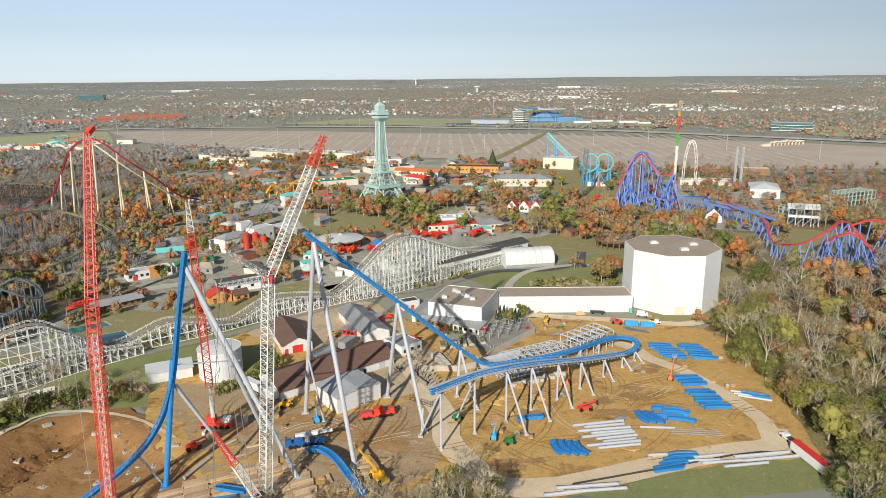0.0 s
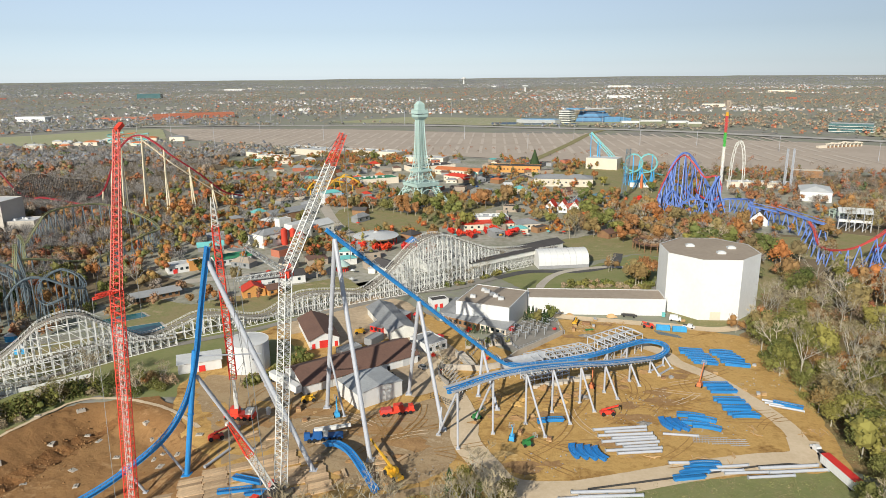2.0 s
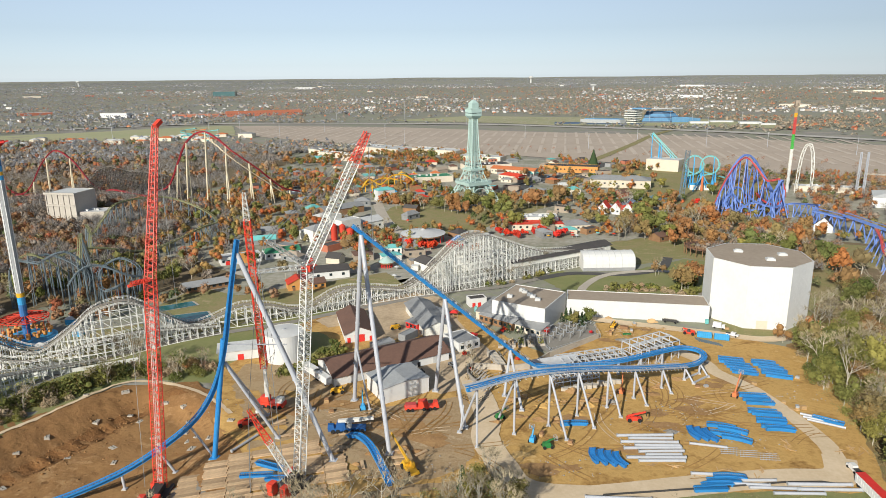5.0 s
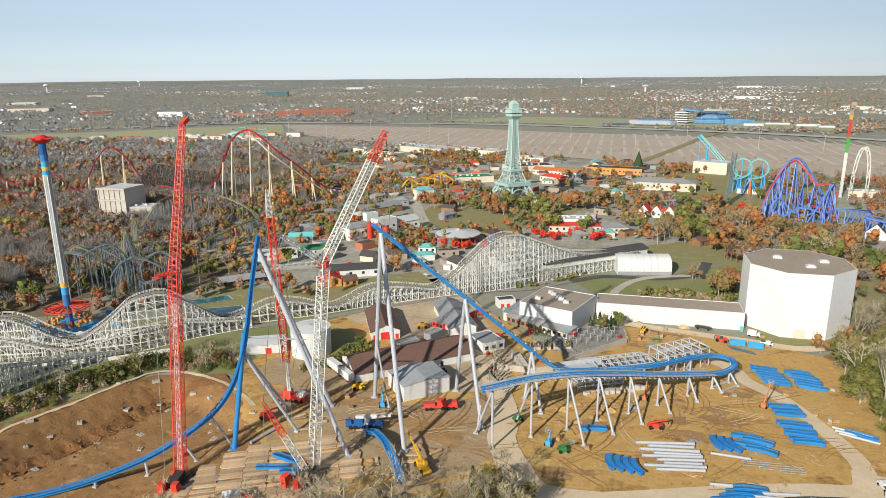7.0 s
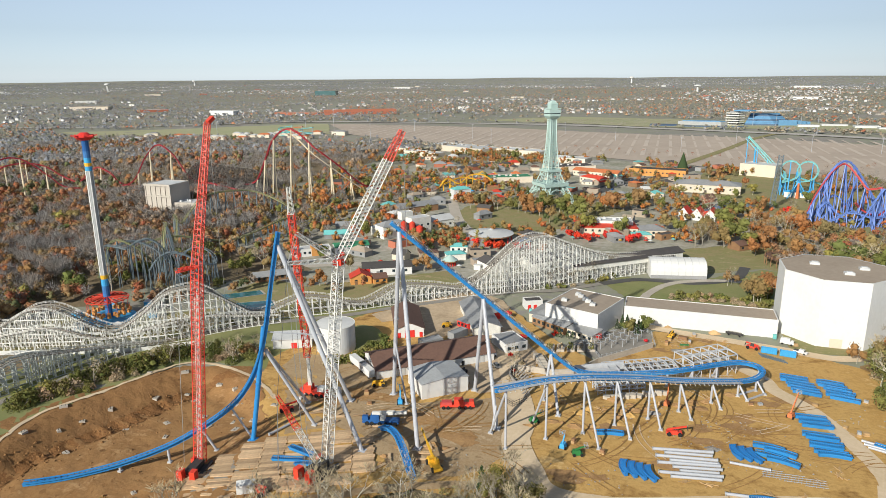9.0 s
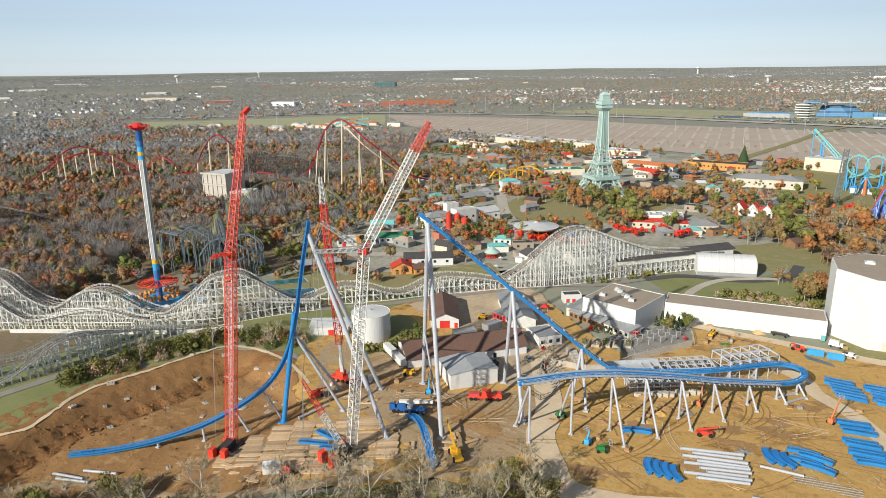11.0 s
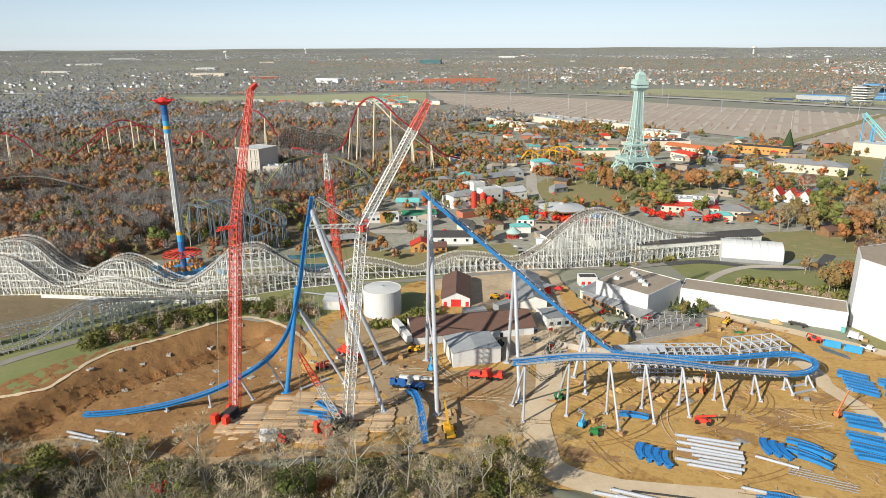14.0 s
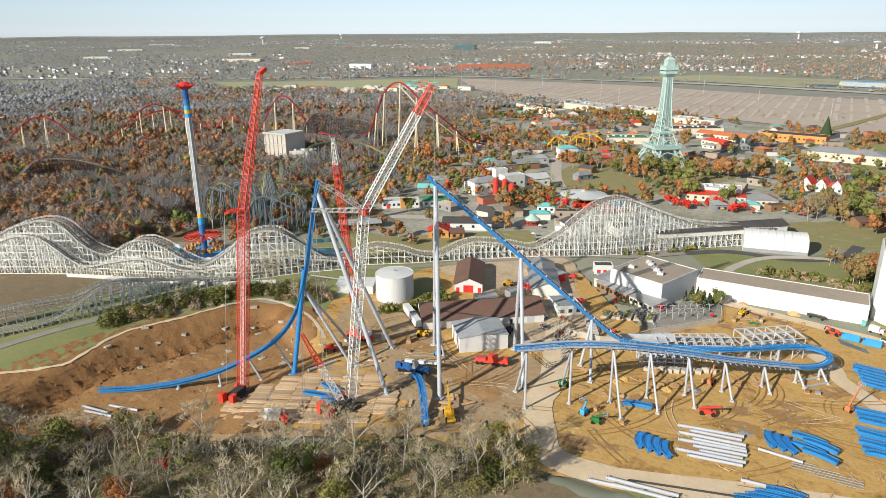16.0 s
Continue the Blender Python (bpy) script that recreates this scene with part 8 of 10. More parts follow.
building("teal_tower_house", (-146, 595), (-133, 606), 10, 10, "pale teal two-storey tower house", "building", M_ROOF_WH, M_ROOF_TEAL, "hip", 2.5, windows=4)
building("kiosk", (-92, 413), (-81, 416), 8, 4, "kiosk with a teal roof", "kiosk", M_WHITE_D, M_ROOF_TEAL, "hip", 1.8, windows=3)
building("red_restaurant", (-20, 492), (24, 500), 26, 4.6, "red-roofed restaurant with white flat upper roof", "restaurant", M_CREAM, M_ROOF_RED, "hip", 2.2, windows=9)
building("white_restaurant", (-10, 503), (20, 508), 14, 5.5, "white flat-roofed restaurant block with roof units", "restaurant", M_WHITE_D, M_ROOF_WH, "flat", z=2.2, vents=4)
building("teal_arcade", (26, 496), (44, 502), 14, 4.2, "arcade with grey hipped roof and teal trim", "building", M_CREAM, M_ROOF_GR, "hip", 3, windows=5)
building("teal_kiosk", (22, 484), (34, 488), 8, 3.4, "small kiosk with a teal roof", "kiosk", M_CREAM, M_ROOF_TEAL, "hip", 1.8)
for k in range(3):
    building("gabled_shop", (52 + k * 10, 566 - k * 2), (60 + k * 10, 564 - k * 2), 12, 5, "white half-timbered shop with steep red gable", "shop", M_WHITE, M_ROOF_RED, "gable", 5, axis="v", windows=2)
building("brown_gate_hall", (0, 806), (62, 796), 20, 7.5, "long orange-brown entrance hall with dark flat roof", "building", M_ORANGEW, M_ROOF_DK, "flat", windows=14)
building("cream_theatre", (121, 838), (156, 822), 26, 13, "plain cream box-shaped theatre", "theatre", M_CREAM, M_ROOF_WH, "flat")
building("orange_shops", (-62, 788), (-10, 767), 16, 6, "row of shops with orange and red roofs", "shops", M_CREAM, M_ROOF_ORG, "gable", 2.6, windows=12)
building("orange_shops", (-48, 740), (-24, 722), 14, 6, "row of shops with orange and red roofs", "shops", M_CREAM, M_ROOF_RED, "hip", 2.6, windows=6)
building("dark_hall", (-142, 698), (-96, 722), 22, 6, "broad hall with dark blue-green roof", "building", M_CREAM, M_ROOF_GREEN, "flat", vents=5)
building("dark_hall", (-90, 800), (-40, 830), 26, 6, "broad hall with dark roof", "building", M_CREAM, M_ROOF_DK, "flat", vents=5)
building("grey_theatre", (50, 702), (110, 696), 26, 8, "wide theatre with pale grey hipped roof", "theatre", M_CREAM, M_ROOF_GR, "hip", 3.5, windows=10)
building("bandstand", (108, 504), (136, 508), 12, 3.6, "low brown lodge with white trim", "building", M_BROWNW, M_ROOF_TAN, "hip", 2.0, windows=6)
building("lodge", (90, 470), (112, 490), 10, 3.8, "low brown timber lodge", "building", M_BROWNW, M_ROOF_BR, "gable", 2.0, windows=5)
building("white_pavilion", (285, 622), (309, 613), 38, 9, "white pavilion with shallow hipped roof", "pavilion", M_WHITE, M_ROOF_WH, "hip", 3.5)
def raised_station(p, q, depth, deck, eave, rise, wall, label):
    """An open coaster station: posts, a deck, half-height panels and a ribbed gable roof."""
    u, v, wd = frame_uv(p, q)
    z0 = land(*p)
    at = lambda a, b, z: (p[0] + u[0] * a + v[0] * b, p[1] + u[1] * a + v[1] * b, z0 + z)
    th = thing("raised_station", p[0], p[1], z0, label, "station")
    n = max(3, int(wd / 5))
    for k in range(n + 1):
        for b in (0, depth):
            part("post", MB().beam(at(wd * k / n, b, -0.2), at(wd * k / n, b, eave), 0.5), wall, th)
            if k < n:
                part("brace", MB().beam(at(wd * k / n, b, 0.4), at(wd * (k + 1) / n, b, deck - 0.3), 0.28), wall, th)
                part("side_panel", MB().beam(at(wd * k / n + 0.3, b, deck + 0.9), at(wd * (k + 1) / n - 0.3, b, deck + 0.9), 0.12, 1.5), M_WHITE_D, th, "pale half-height side panel")
    part("deck", MB().beam(at(-0.4, depth / 2, deck), at(wd + 0.4, depth / 2, deck), depth + 1, 0.45), wall, th)
    for side in (0, 1):
        rf = MB()
        e_, m_ = (-1.0, depth / 2) if side == 0 else (depth + 1.0, depth / 2)
        for k in range(2 * n):
            a0, a1 = -0.8 + (wd + 1.6) * k / (2 * n), -0.8 + (wd + 1.6) * (k + 1) / (2 * n) - 0.25
            mid = (a0 + a1) / 2
            rf.beam(at(mid, e_, eave), at(mid, m_, eave + rise), a1 - a0, 0.18)
        part("roof_slope", rf, M_ROOF_WH, th, "pale ribbed roof slope")
    for a in (0, wd):
        g = MB().beam(at(a, 0, eave - 0.2), at(a, depth, eave - 0.2), 0.3, 0.5).beam(at(a, depth / 2, eave), at(a, depth / 2, eave + rise), 0.3)
        part("gable_frame", g, wall, th)


raised_station((262, 503), (282, 496), 14, 7, 13.5, 3, M_FRAME, "raised open steel coaster station with pale ribbed roof")


def open_frame(p, q, depth, levels, step, mat, label):
    """Bare steel bents with beams at several levels."""
    u, v, wd = frame_uv(p, q)
    z0 = land(*p)
    at = lambda a, b, z: (p[0] + u[0] * a + v[0] * b, p[1] + u[1] * a + v[1] * b, z0 + z)
    th = thing("ride_structure", p[0], p[1], z0, label, "structure")
    n = int(wd / step)
    for k in range(n + 1):
        for b in (0, depth / 2, depth):
            part("post", MB().beam(at(k * step, b, -0.2), at(k * step, b, levels[-1]), 0.7), mat, th)
        for z in levels:
            part("cross_beam", MB().beam(at(k * step, -0.3, z), at(k * step, depth + 0.3, z), 0.55), mat, th)
    for z in levels:
        for b in (0, depth):
            part("long_beam", MB().beam(at(-0.5, b, z + 0.4), at(n * step + 0.5, b, z + 0.4), 0.55), mat, th)


open_frame((346, 575), (386, 592), 14, (4, 8, 11.5), 5, M_GREENST, "pale green open steel ride frame")
open_frame((282, 545), (330, 566), 8, (3.5, 6), 6, M_GREENST, "low pale green open steel ride frame")


def toll_plaza(p, q):
    """A row of arched pale gables on posts."""
    u, v, wd = frame_uv(p, q)
    z0 = land(*p)
    at = lambda a, b, z: (p[0] + u[0] * a + v[0] * b, p[1] + u[1] * a + v[1] * b, z0 + z)
    th = thing("toll_plaza", p[0], p[1], z0, "cream entrance plaza with a row of arches", "gateway")
    n = 9
    for k in range(n + 1):
        part("pier", MB().beam(at(wd * k / n, 0, -0.5), at(wd * k / n, 0, 5.5), 1.6), M_CREAM, th)
        if k < n:
            up = 2.0 if k == n // 2 else 0.8 if k % 2 else 0.0
            top = MB().beam(at(wd * k / n, 0, 6.2), at(wd * (k + 0.5) / n, 0, 7.0 + up), 5.0, 1.5)
            top.beam(at(wd * (k + 0.5) / n, 0, 7.0 + up), at(wd * (k + 1) / n, 0, 6.2), 5.0, 1.5)
            part("arch_head", top, M_CREAM, th)
            part("booth", MB().beam(at(wd * (k + 0.5) / n, 0, -0.4), at(wd * (k + 0.5) / n, 0, 3), 1.8), M_BROWNW, th, "brown ticket booth")
    part("side_wing", MB().beam(at(-16, 0, 1.8), at(-1, 0, 2.6), 6, 4.5), M_CREAM, th)


toll_plaza((508, 1058), (569, 1078))
building("ride_canopy", (337, 770), (368, 760), 16, 7, "tan flat-roofed ride canopy among trees", "canopy", M_BROWNW, M_CREAM, "flat", over=3)
building("queue_house", (246, 700), (306, 690), 14, 5, "long low pale-roofed building behind the white arch", "building", M_CREAM, M_ROOF_WH, "flat", vents=4)
building("beige_hall", (-393, 474), (-367, 474), 26, 23.5, "tall plain beige box-shaped ride building", "building", M_BEIGE, M_ROOF_WH, "flat", over=0)
for k in range(6):
    x = -393 + k * 5.2
    solid("wall_pilaster", MB().box(x, 473.4, 0, x + 0.9, 474.2, 24.0), M_BEIGE, "beige pilaster on the tall ride building", "pilaster", "pilasters of the ride building")
solid("wall_frieze", MB().box(-393, 473.2, 13.2, -367, 474.2, 14.6).box(-394, 473, 22.8, -366, 474.2, 24.4), M_BEIGE, "projecting beige frieze on the tall ride building", "frieze")
building("beige_annexe", (-366, 476), (-346, 480), 18, 8, "low beige annexe with pale roof", "building", M_BEIGE, M_ROOF_WH, "flat", vents=3)
building("arch_house", (205, 520), (216, 514), 12, 5, "coaster station house with dark steep gable", "station", M_WHITE, M_ROOF_DK, "gable", 6, axis="v")


def round_deck(x, y, r, h):
    """A ring of brown timber on posts, with a rail on both edges."""
    th = thing("round_deck", x, y, land(x, y), "round brown timber deck on posts beside the white hall", "deck")
    z0, n = land(x, y), 20
    for k in range(n):
        a, b = 2 * math.pi * k / n, 2 * math.pi * (k + 1) / n
        pa, pb = (math.cos(a), math.sin(a)), (math.cos(b), math.sin(b))
        bay = MB()
        for q in (0.78, 0.86, 0.94, 1.0):
            bay.beam((x + r * q * pa[0], y + r * q * pa[1], z0 + h), (x + r * q * pb[0], y + r * q * pb[1], z0 + h), 1.05, 0.22)
        part("deck_bay", bay, M_ROOF_BR, th)
        part("post", MB().beam((x + r * pa[0], y + r * pa[1], z0 - 0.2), (x + r * pa[0], y + r * pa[1], z0 + h + 1.3), 0.4), M_BROWNW, th)
        for q in (0.76, 1.02):
            rail = MB()
            for dz in (0.6, 1.2):
                rail.beam((x + r * q * pa[0], y + r * q * pa[1], z0 + h + dz), (x + r * q * pb[0], y + r * q * pb[1], z0 + h + dz), 0.16)
            part("rail", rail, M_BROWNW, th)


round_deck(115, 444, 13, 5.0)
for p_, q_, d, h, rm in (((-324, 1014), (-216, 954), 40, 8, M_ROOF_WH), ((-210, 985), (-130, 950), 30, 7, M_ROOF_WH), ((-370, 980), (-330, 950), 24, 6, M_ROOF_GR), ((-120, 905), (-60, 890), 26, 6, M_ROOF_WH), ((-330, 930), (-270, 905), 20, 6, M_ROOF_WH)):
    building("back_of_house", p_, q_, d, h, "wide low white-roofed service building", "building", M_CREAM, rm, "flat", vents=6)


def round_pavilion(x, y, r, h, label, m):
    th = thing("round_pavilion", x, y, 0, label, "pavilion")
    part("roof", MB().tube((x, y, h), (x, y, h + 2.2), r, 2.0, 36).tube((x, y, h + 2.2), (x, y, h + 3.2), 2.2, 0.6, 16), m, th)
    part("fascia", MB().cyl(x, y, h - 0.8, h, r - 0.1, 36), M_BROWNW, th)
    for k in range(16):
        a = k * math.pi / 8
        part("column", MB().beam((x + (r - 1.5) * math.cos(a), y + (r - 1.5) * math.sin(a), 0), (x + (r - 1.5) * math.cos(a), y + (r - 1.5) * math.sin(a), h - 0.7), 0.5), M_REDW, th)


round_pavilion(-74, 452, 16.0, 6.0, "round pavilion with a broad pale roof", M_ROOF_WH)
round_pavilion(-83, 384, 5.0, 3.6, "small carousel with a pale green roof", M_EIFFEL)
building("teal_pavilion", (-88, 393), (-77, 399), 7, 4, "open white pavilion with a pale blue roof", "pavilion", M_WHITE_D, M_ROOF_TEAL, "hip", 1.6)
round_pavilion(-47, 440, 5.0, 5.0, "small pavilion with a blue roof", M_ROOF_BLUE)
# pools beside the coaster
for k, poly in enumerate(([(-184, 292), (-168, 305), (-162, 300), (-177, 287)], [(-171, 281), (-152, 292), (-144, 283), (-160, 273)])):
    area("pool", poly, M_WATER, "dark teal ornamental pool with pale rim", 0.45, 2, 0.1, "pool")
    area("pool_rim", [(sum(p[0] for p in poly) / 4 * -0.12 + p[0] * 1.12, sum(p[1] for p in poly) / 4 * -0.12 + p[1] * 1.12) for p in poly], M_CONC, "pale concrete rim round the pool", 0.36, 2, 0.1, "pool rim")
area("pond", [(60, 590), (80, 600), (120, 640), (110, 660), (70, 630), (50, 605)], M_POND, "dark pond among autumn trees", 0.3, 4, 1.5, "pond")
# crowded small stalls and rides of the midway
roofs = [M_ROOF_RED, M_ROOF_GR, M_ROOF_DK, M_ROOF_TEAL, M_ROOF_WH, M_ROOF_BR, M_ROOF_ORG, M_ROOF_TAN, M_ROOF_GR, M_ROOF_DK, M_ROOF_BR, M_ROOF_DK, M_ROOF_GR, M_ROOF_TAN]
names = {M_ROOF_RED: "red", M_ROOF_GR: "grey", M_ROOF_DK: "black", M_ROOF_TEAL: "teal", M_ROOF_WH: "white", M_ROOF_BR: "brown", M_ROOF_ORG: "orange", M_ROOF_BLUE: "blue", M_ROOF_TAN: "tan"}
stall_spots = []
tries = 0
while len(stall_spots) < 118 and tries < 5000:
    tries += 1
    x, y = rnd.uniform(-320, 130), rnd.uniform(370, 900)
    if x < -215 - (y - 560) * 0.1 and y < 600 or math.hypot(x + 60, y - 612) < 45 or (x > 20 and y < 470) or (x > -60 and y < 445):
        continue
    if any(math.hypot(x - a, y - b) < 17 for a, b in stall_spots) or x > 60 + (y - 450) * 0.1 or inside(x, y, [(-155, 430), (-110, 425), (-100, 500), (-140, 500)]):
        continue
    if inside(x, y, [(-110, 470), (-20, 520), (10, 590), (-60, 600)]) and rnd.random() < 0.85:
        continue
    stall_spots.append((x, y))
    rm = rnd.choice(roofs)
    a = rnd.choice((0.5, 0.5, -0.2, 0.9)) + rnd.uniform(-0.15, 0.15)
    w_ = rnd.uniform(7, 17)
    building("park_stall", (x, y), (x + w_ * math.cos(a), y + w_ * math.sin(a)), rnd.uniform(6, 12), rnd.uniform(3.0, 4.6), "small park shop with a " + names[rm] + " roof", "shop", rnd.choice((M_CREAM, M_ROOF_TAN, M_BROWNW, M_BRICK, M_ROOF_GR)), rm, rnd.choice(("gable", "hip", "flat", "hip")), rnd.uniform(1.5, 3), windows=rnd.choice((0, 0, 2)), group="midway shops")
for k in range(26):
    x, y = rnd.uniform(-215, -120), rnd.uniform(620, 760)
    if any(math.hypot(x - a, y - b) < 9 for a, b in stall_spots):
        continue
    col = rnd.choice((M_ROOF_RED, M_LBLUE, M_YELLOW, M_ROOF_TEAL, M_ROOF_ORG, M_ROOF_WH))
    r = rnd.uniform(2.5, 5)
    t = thing("fair_ride", x, y, 0, "small round fairground ride with a bright canopy", "ride", "fairground rides")
    part("canopy", MB().tube((x, y, 3.2), (x, y, 5.2), r, 0.3, 12), col, t)
    part("deck", MB().cyl(x, y, 0, 0.8, r * 1.1, 12), rnd.choice((M_LBLUE, M_REDW, M_CREAM)), t)
    part("centre_pole", MB().tube((x, y, 0.8), (x, y, 6.0), 0.3, n=6), M_YELLOW, t)
for k in range(36):
    x, y = rnd.uniform(-20, 60), rnd.uniform(470, 500)
    if k > 18:
        x, y = rnd.uniform(-230, -60), rnd.uniform(350, 520)
    t = thing("parasol", x, y, 0, "bright round parasol over a cafe table", "parasol", "parasols")
    part("canopy", MB().tube((x, y, 2.2), (x, y, 3.0), 1.7, 0.1, 8), rnd.choice((M_ROOF_RED, M_ROOF_RED, M_ROOF_WH, M_ROOF_TEAL, M_YELLOW)), t)
    part("pole", MB().tube((x, y, 0), (x, y, 2.4), 0.08, n=4), M_GALV, t)
solid("white_booth", MB().box(-66, 378, 0.2, -62, 381, 3).box(-66.3, 377.7, 3, -61.7, 381.3, 3.3), M_WHITE, "small white booth beside the coaster", "booth")
xm = thing("cone_tree", 60, 870, 0, "tall dark lattice cone shaped like a christmas tree", "decoration")
part("cone", MB().tube((60, 870, 1), (60, 870, 21), 6.5, 0.3, 16), M_NEEDLE, xm)
# parked cars on the park street
cols = [M_WHITE, M_ROOF_GR, M_DARK, M_RED, M_NAVY]
for k in range(24):
    t_ = k / 24
    x, y = -66 + 150 * t_ * 0.9 + (6 if k % 2 else -6), 570 + 330 * t_
    car(x, y, 66, cols[k % 5], ("white", "grey", "black", "red", "navy")[k % 5] + " car parked on the park street")
# teal slides and rides of the water park far to the left
for k in range(30):
    x, y = rnd.uniform(-980, -560), rnd.uniform(1010, 1160)
    x, y = x, y + (x + 800) * 0.2
    building("water_park_building", (x, y), (x + rnd.uniform(12, 34), y + rnd.uniform(-2, 6)), rnd.uniform(10, 18), rnd.uniform(4, 8), "low pale water park building", "building", M_CREAM, rnd.choice((M_ROOF_WH, M_ROOF_WH, M_ROOF_TEAL, M_ROOF_ORG, M_ROOF_GR)), "hip", 2.5)
for k, (m_, l) in enumerate(((M_TEALST, "teal"), (M_ROOF_ORG, "orange"), (M_ROOF_TEAL, "pale teal"))):
    pts = [(-600 - k * 30 + 14 * math.cos(a), 1120 + k * 14 + 14 * math.sin(a), 22 - a * 1.6) for a in np.arange(0, 12, 0.5)]
    t = thing("water_slide", -600 - k * 30, 1120, 0, "curling " + l + " water slide on steel legs", "slide")
    part("flume", MB().path(pts, 0.8, 6), m_, t)
    for a in range(4):
        x, y, z = pts[a * 5]
        part("leg", MB().tube((x, y, z), (x, y, land(x, y)), 0.5, n=5), M_STEELW, t)


# ---- distance ----
def drawn_in(x, y):
    """Where a place at true distance is drawn, and at what scale."""
    dx, dy = x - 30, y
    far = math.hypot(dx, dy)
    if far <= FLAT:
        return x, y, 1.0
    s = (1 / FLAT - 1 / far) / (1 / FLAT - 1 / 19000.0)
    r = FLAT + s * (RIM - FLAT)
    k = r / far
    return 30 + dx * k, dy * k, k


def far_building(p, q, depth, h, label, wall, roof, **kw):
    (x0, y0, k), (x1, y1, _) = drawn_in(*p), drawn_in(*q)
    return building(kw.pop("name", "commercial_building"), (x0, y0), (x1, y1), depth * k, h * k, label, "building", wall, roof, z=land(x0, y0) - 0.5, over=0, **kw)


far_building((-919, 1791), (-736, 1900), 50, 13, "long red-brick office building with flat roof", M_BRICK, M_ROOF_ORG, name="brick_office", windows=24)
far_building((-1080, 1780), (-935, 1800), 40, 9, "long red-brick office building with flat roof", M_BRICK, M_ROOF_TAN, name="brick_office", windows=16)
far_building((-1305, 1773), (-1225, 1781), 30, 13, "white office building with dark windows", M_WHITE, M_ROOF_WH, windows=14)
far_building((-1967, 1875), (-1850, 1930), 60, 11, "tan warehouse with flat roof", M_CREAM, M_ROOF_TAN)
far_building((-1603, 1802), (-1539, 1869), 30, 8, "low red brick building in the distance", M_BRICK, M_ROOF_WH)
far_building((-1955, 3624), (-1819, 3619), 60, 26, "dark glass office block", M_OFFICE, M_ROOF_GR, windows=0)
far_building((640, 1338), (702, 1302), 34, 17, "glass-fronted office block with pale floors", M_OFFICE, M_ROOF_WH, name="glass_office")
for z in (2, 7, 12):
    solid("office_floor_band", MB().prism([(638, 1336), (702, 1299), (722, 1330), (656, 1368)], land(640, 1338) + z, land(640, 1338) + z + 0.7), M_WHITE_D, "pale floor band of the glass office", "facade", "office bands")
for p_, q_, d, h in (((700, 2350), (900, 2280), 90, 12), ((980, 2500), (1180, 2420), 80, 12), ((520, 3200), (760, 3150), 90, 13), ((1300, 2700), (1500, 2600), 90, 12), ((-700, 3300), (-560, 3320), 60, 12), ((-1300, 2900), (-1150, 2950), 60, 12), ((-2600, 2500), (-2400, 2620), 90, 12), ((-3300, 2300), (-3050, 2500), 120, 12), ((-3800, 2700), (-3500, 2900), 120, 12), ((-4300, 2600), (-3900, 2900), 140, 14), ((-2900, 1900), (-2700, 2050), 80, 11), ((-2500, 1500), (-2330, 1650), 80, 11), ((-3000, 3400), (-2800, 3500), 80, 12), ((300, 4200), (500, 4180), 80, 14), ((1500, 3900), (1800, 3800), 110, 14), ((-900, 5200), (-600, 5250), 110, 18), ((900, 5600), (1300, 5500), 130, 18), ((-4200, 4200), (-3900, 4350), 130, 14), ((-5200, 4000), (-4800, 4300), 150, 14), ((2100, 4300), (2500, 4150), 130, 16), ((-2100, 5200), (-1800, 5300), 110, 20), ((-1900, 3050), (-1750, 3100), 70, 14))[::2]:
    q_ = (p_[0] + (q_[0] - p_[0]) * 0.42, p_[1] + (q_[1] - p_[1]) * 0.42)
    far_building(p_, q_, d * 0.5, h * 0.75, "low white-roofed commercial building in the distance", rnd.choice((M_WHITE, M_CREAM, M_WHITE_D)), rnd.choice((M_ROOF_WH, M_ROOF_WH, M_ROOF_TAN)))
for k in range(18):
    az, far = radians(rnd.uniform(-64, 36)), rnd.uniform(2300, 9000)
    x, y = 30 + far * math.sin(az), far * math.cos(az)
    w_ = rnd.uniform(25, 60)
    far_building((x, y), (x + w_, y + rnd.uniform(-20, 20)), rnd.uniform(20, 35), rnd.uniform(6, 10), "low pale commercial building in the distance", rnd.choice((M_WHITE, M_CREAM, M_BRICK, M_WHITE_D)), rnd.choice((M_ROOF_WH, M_ROOF_WH, M_ROOF_TAN, M_ROOF_GR)))


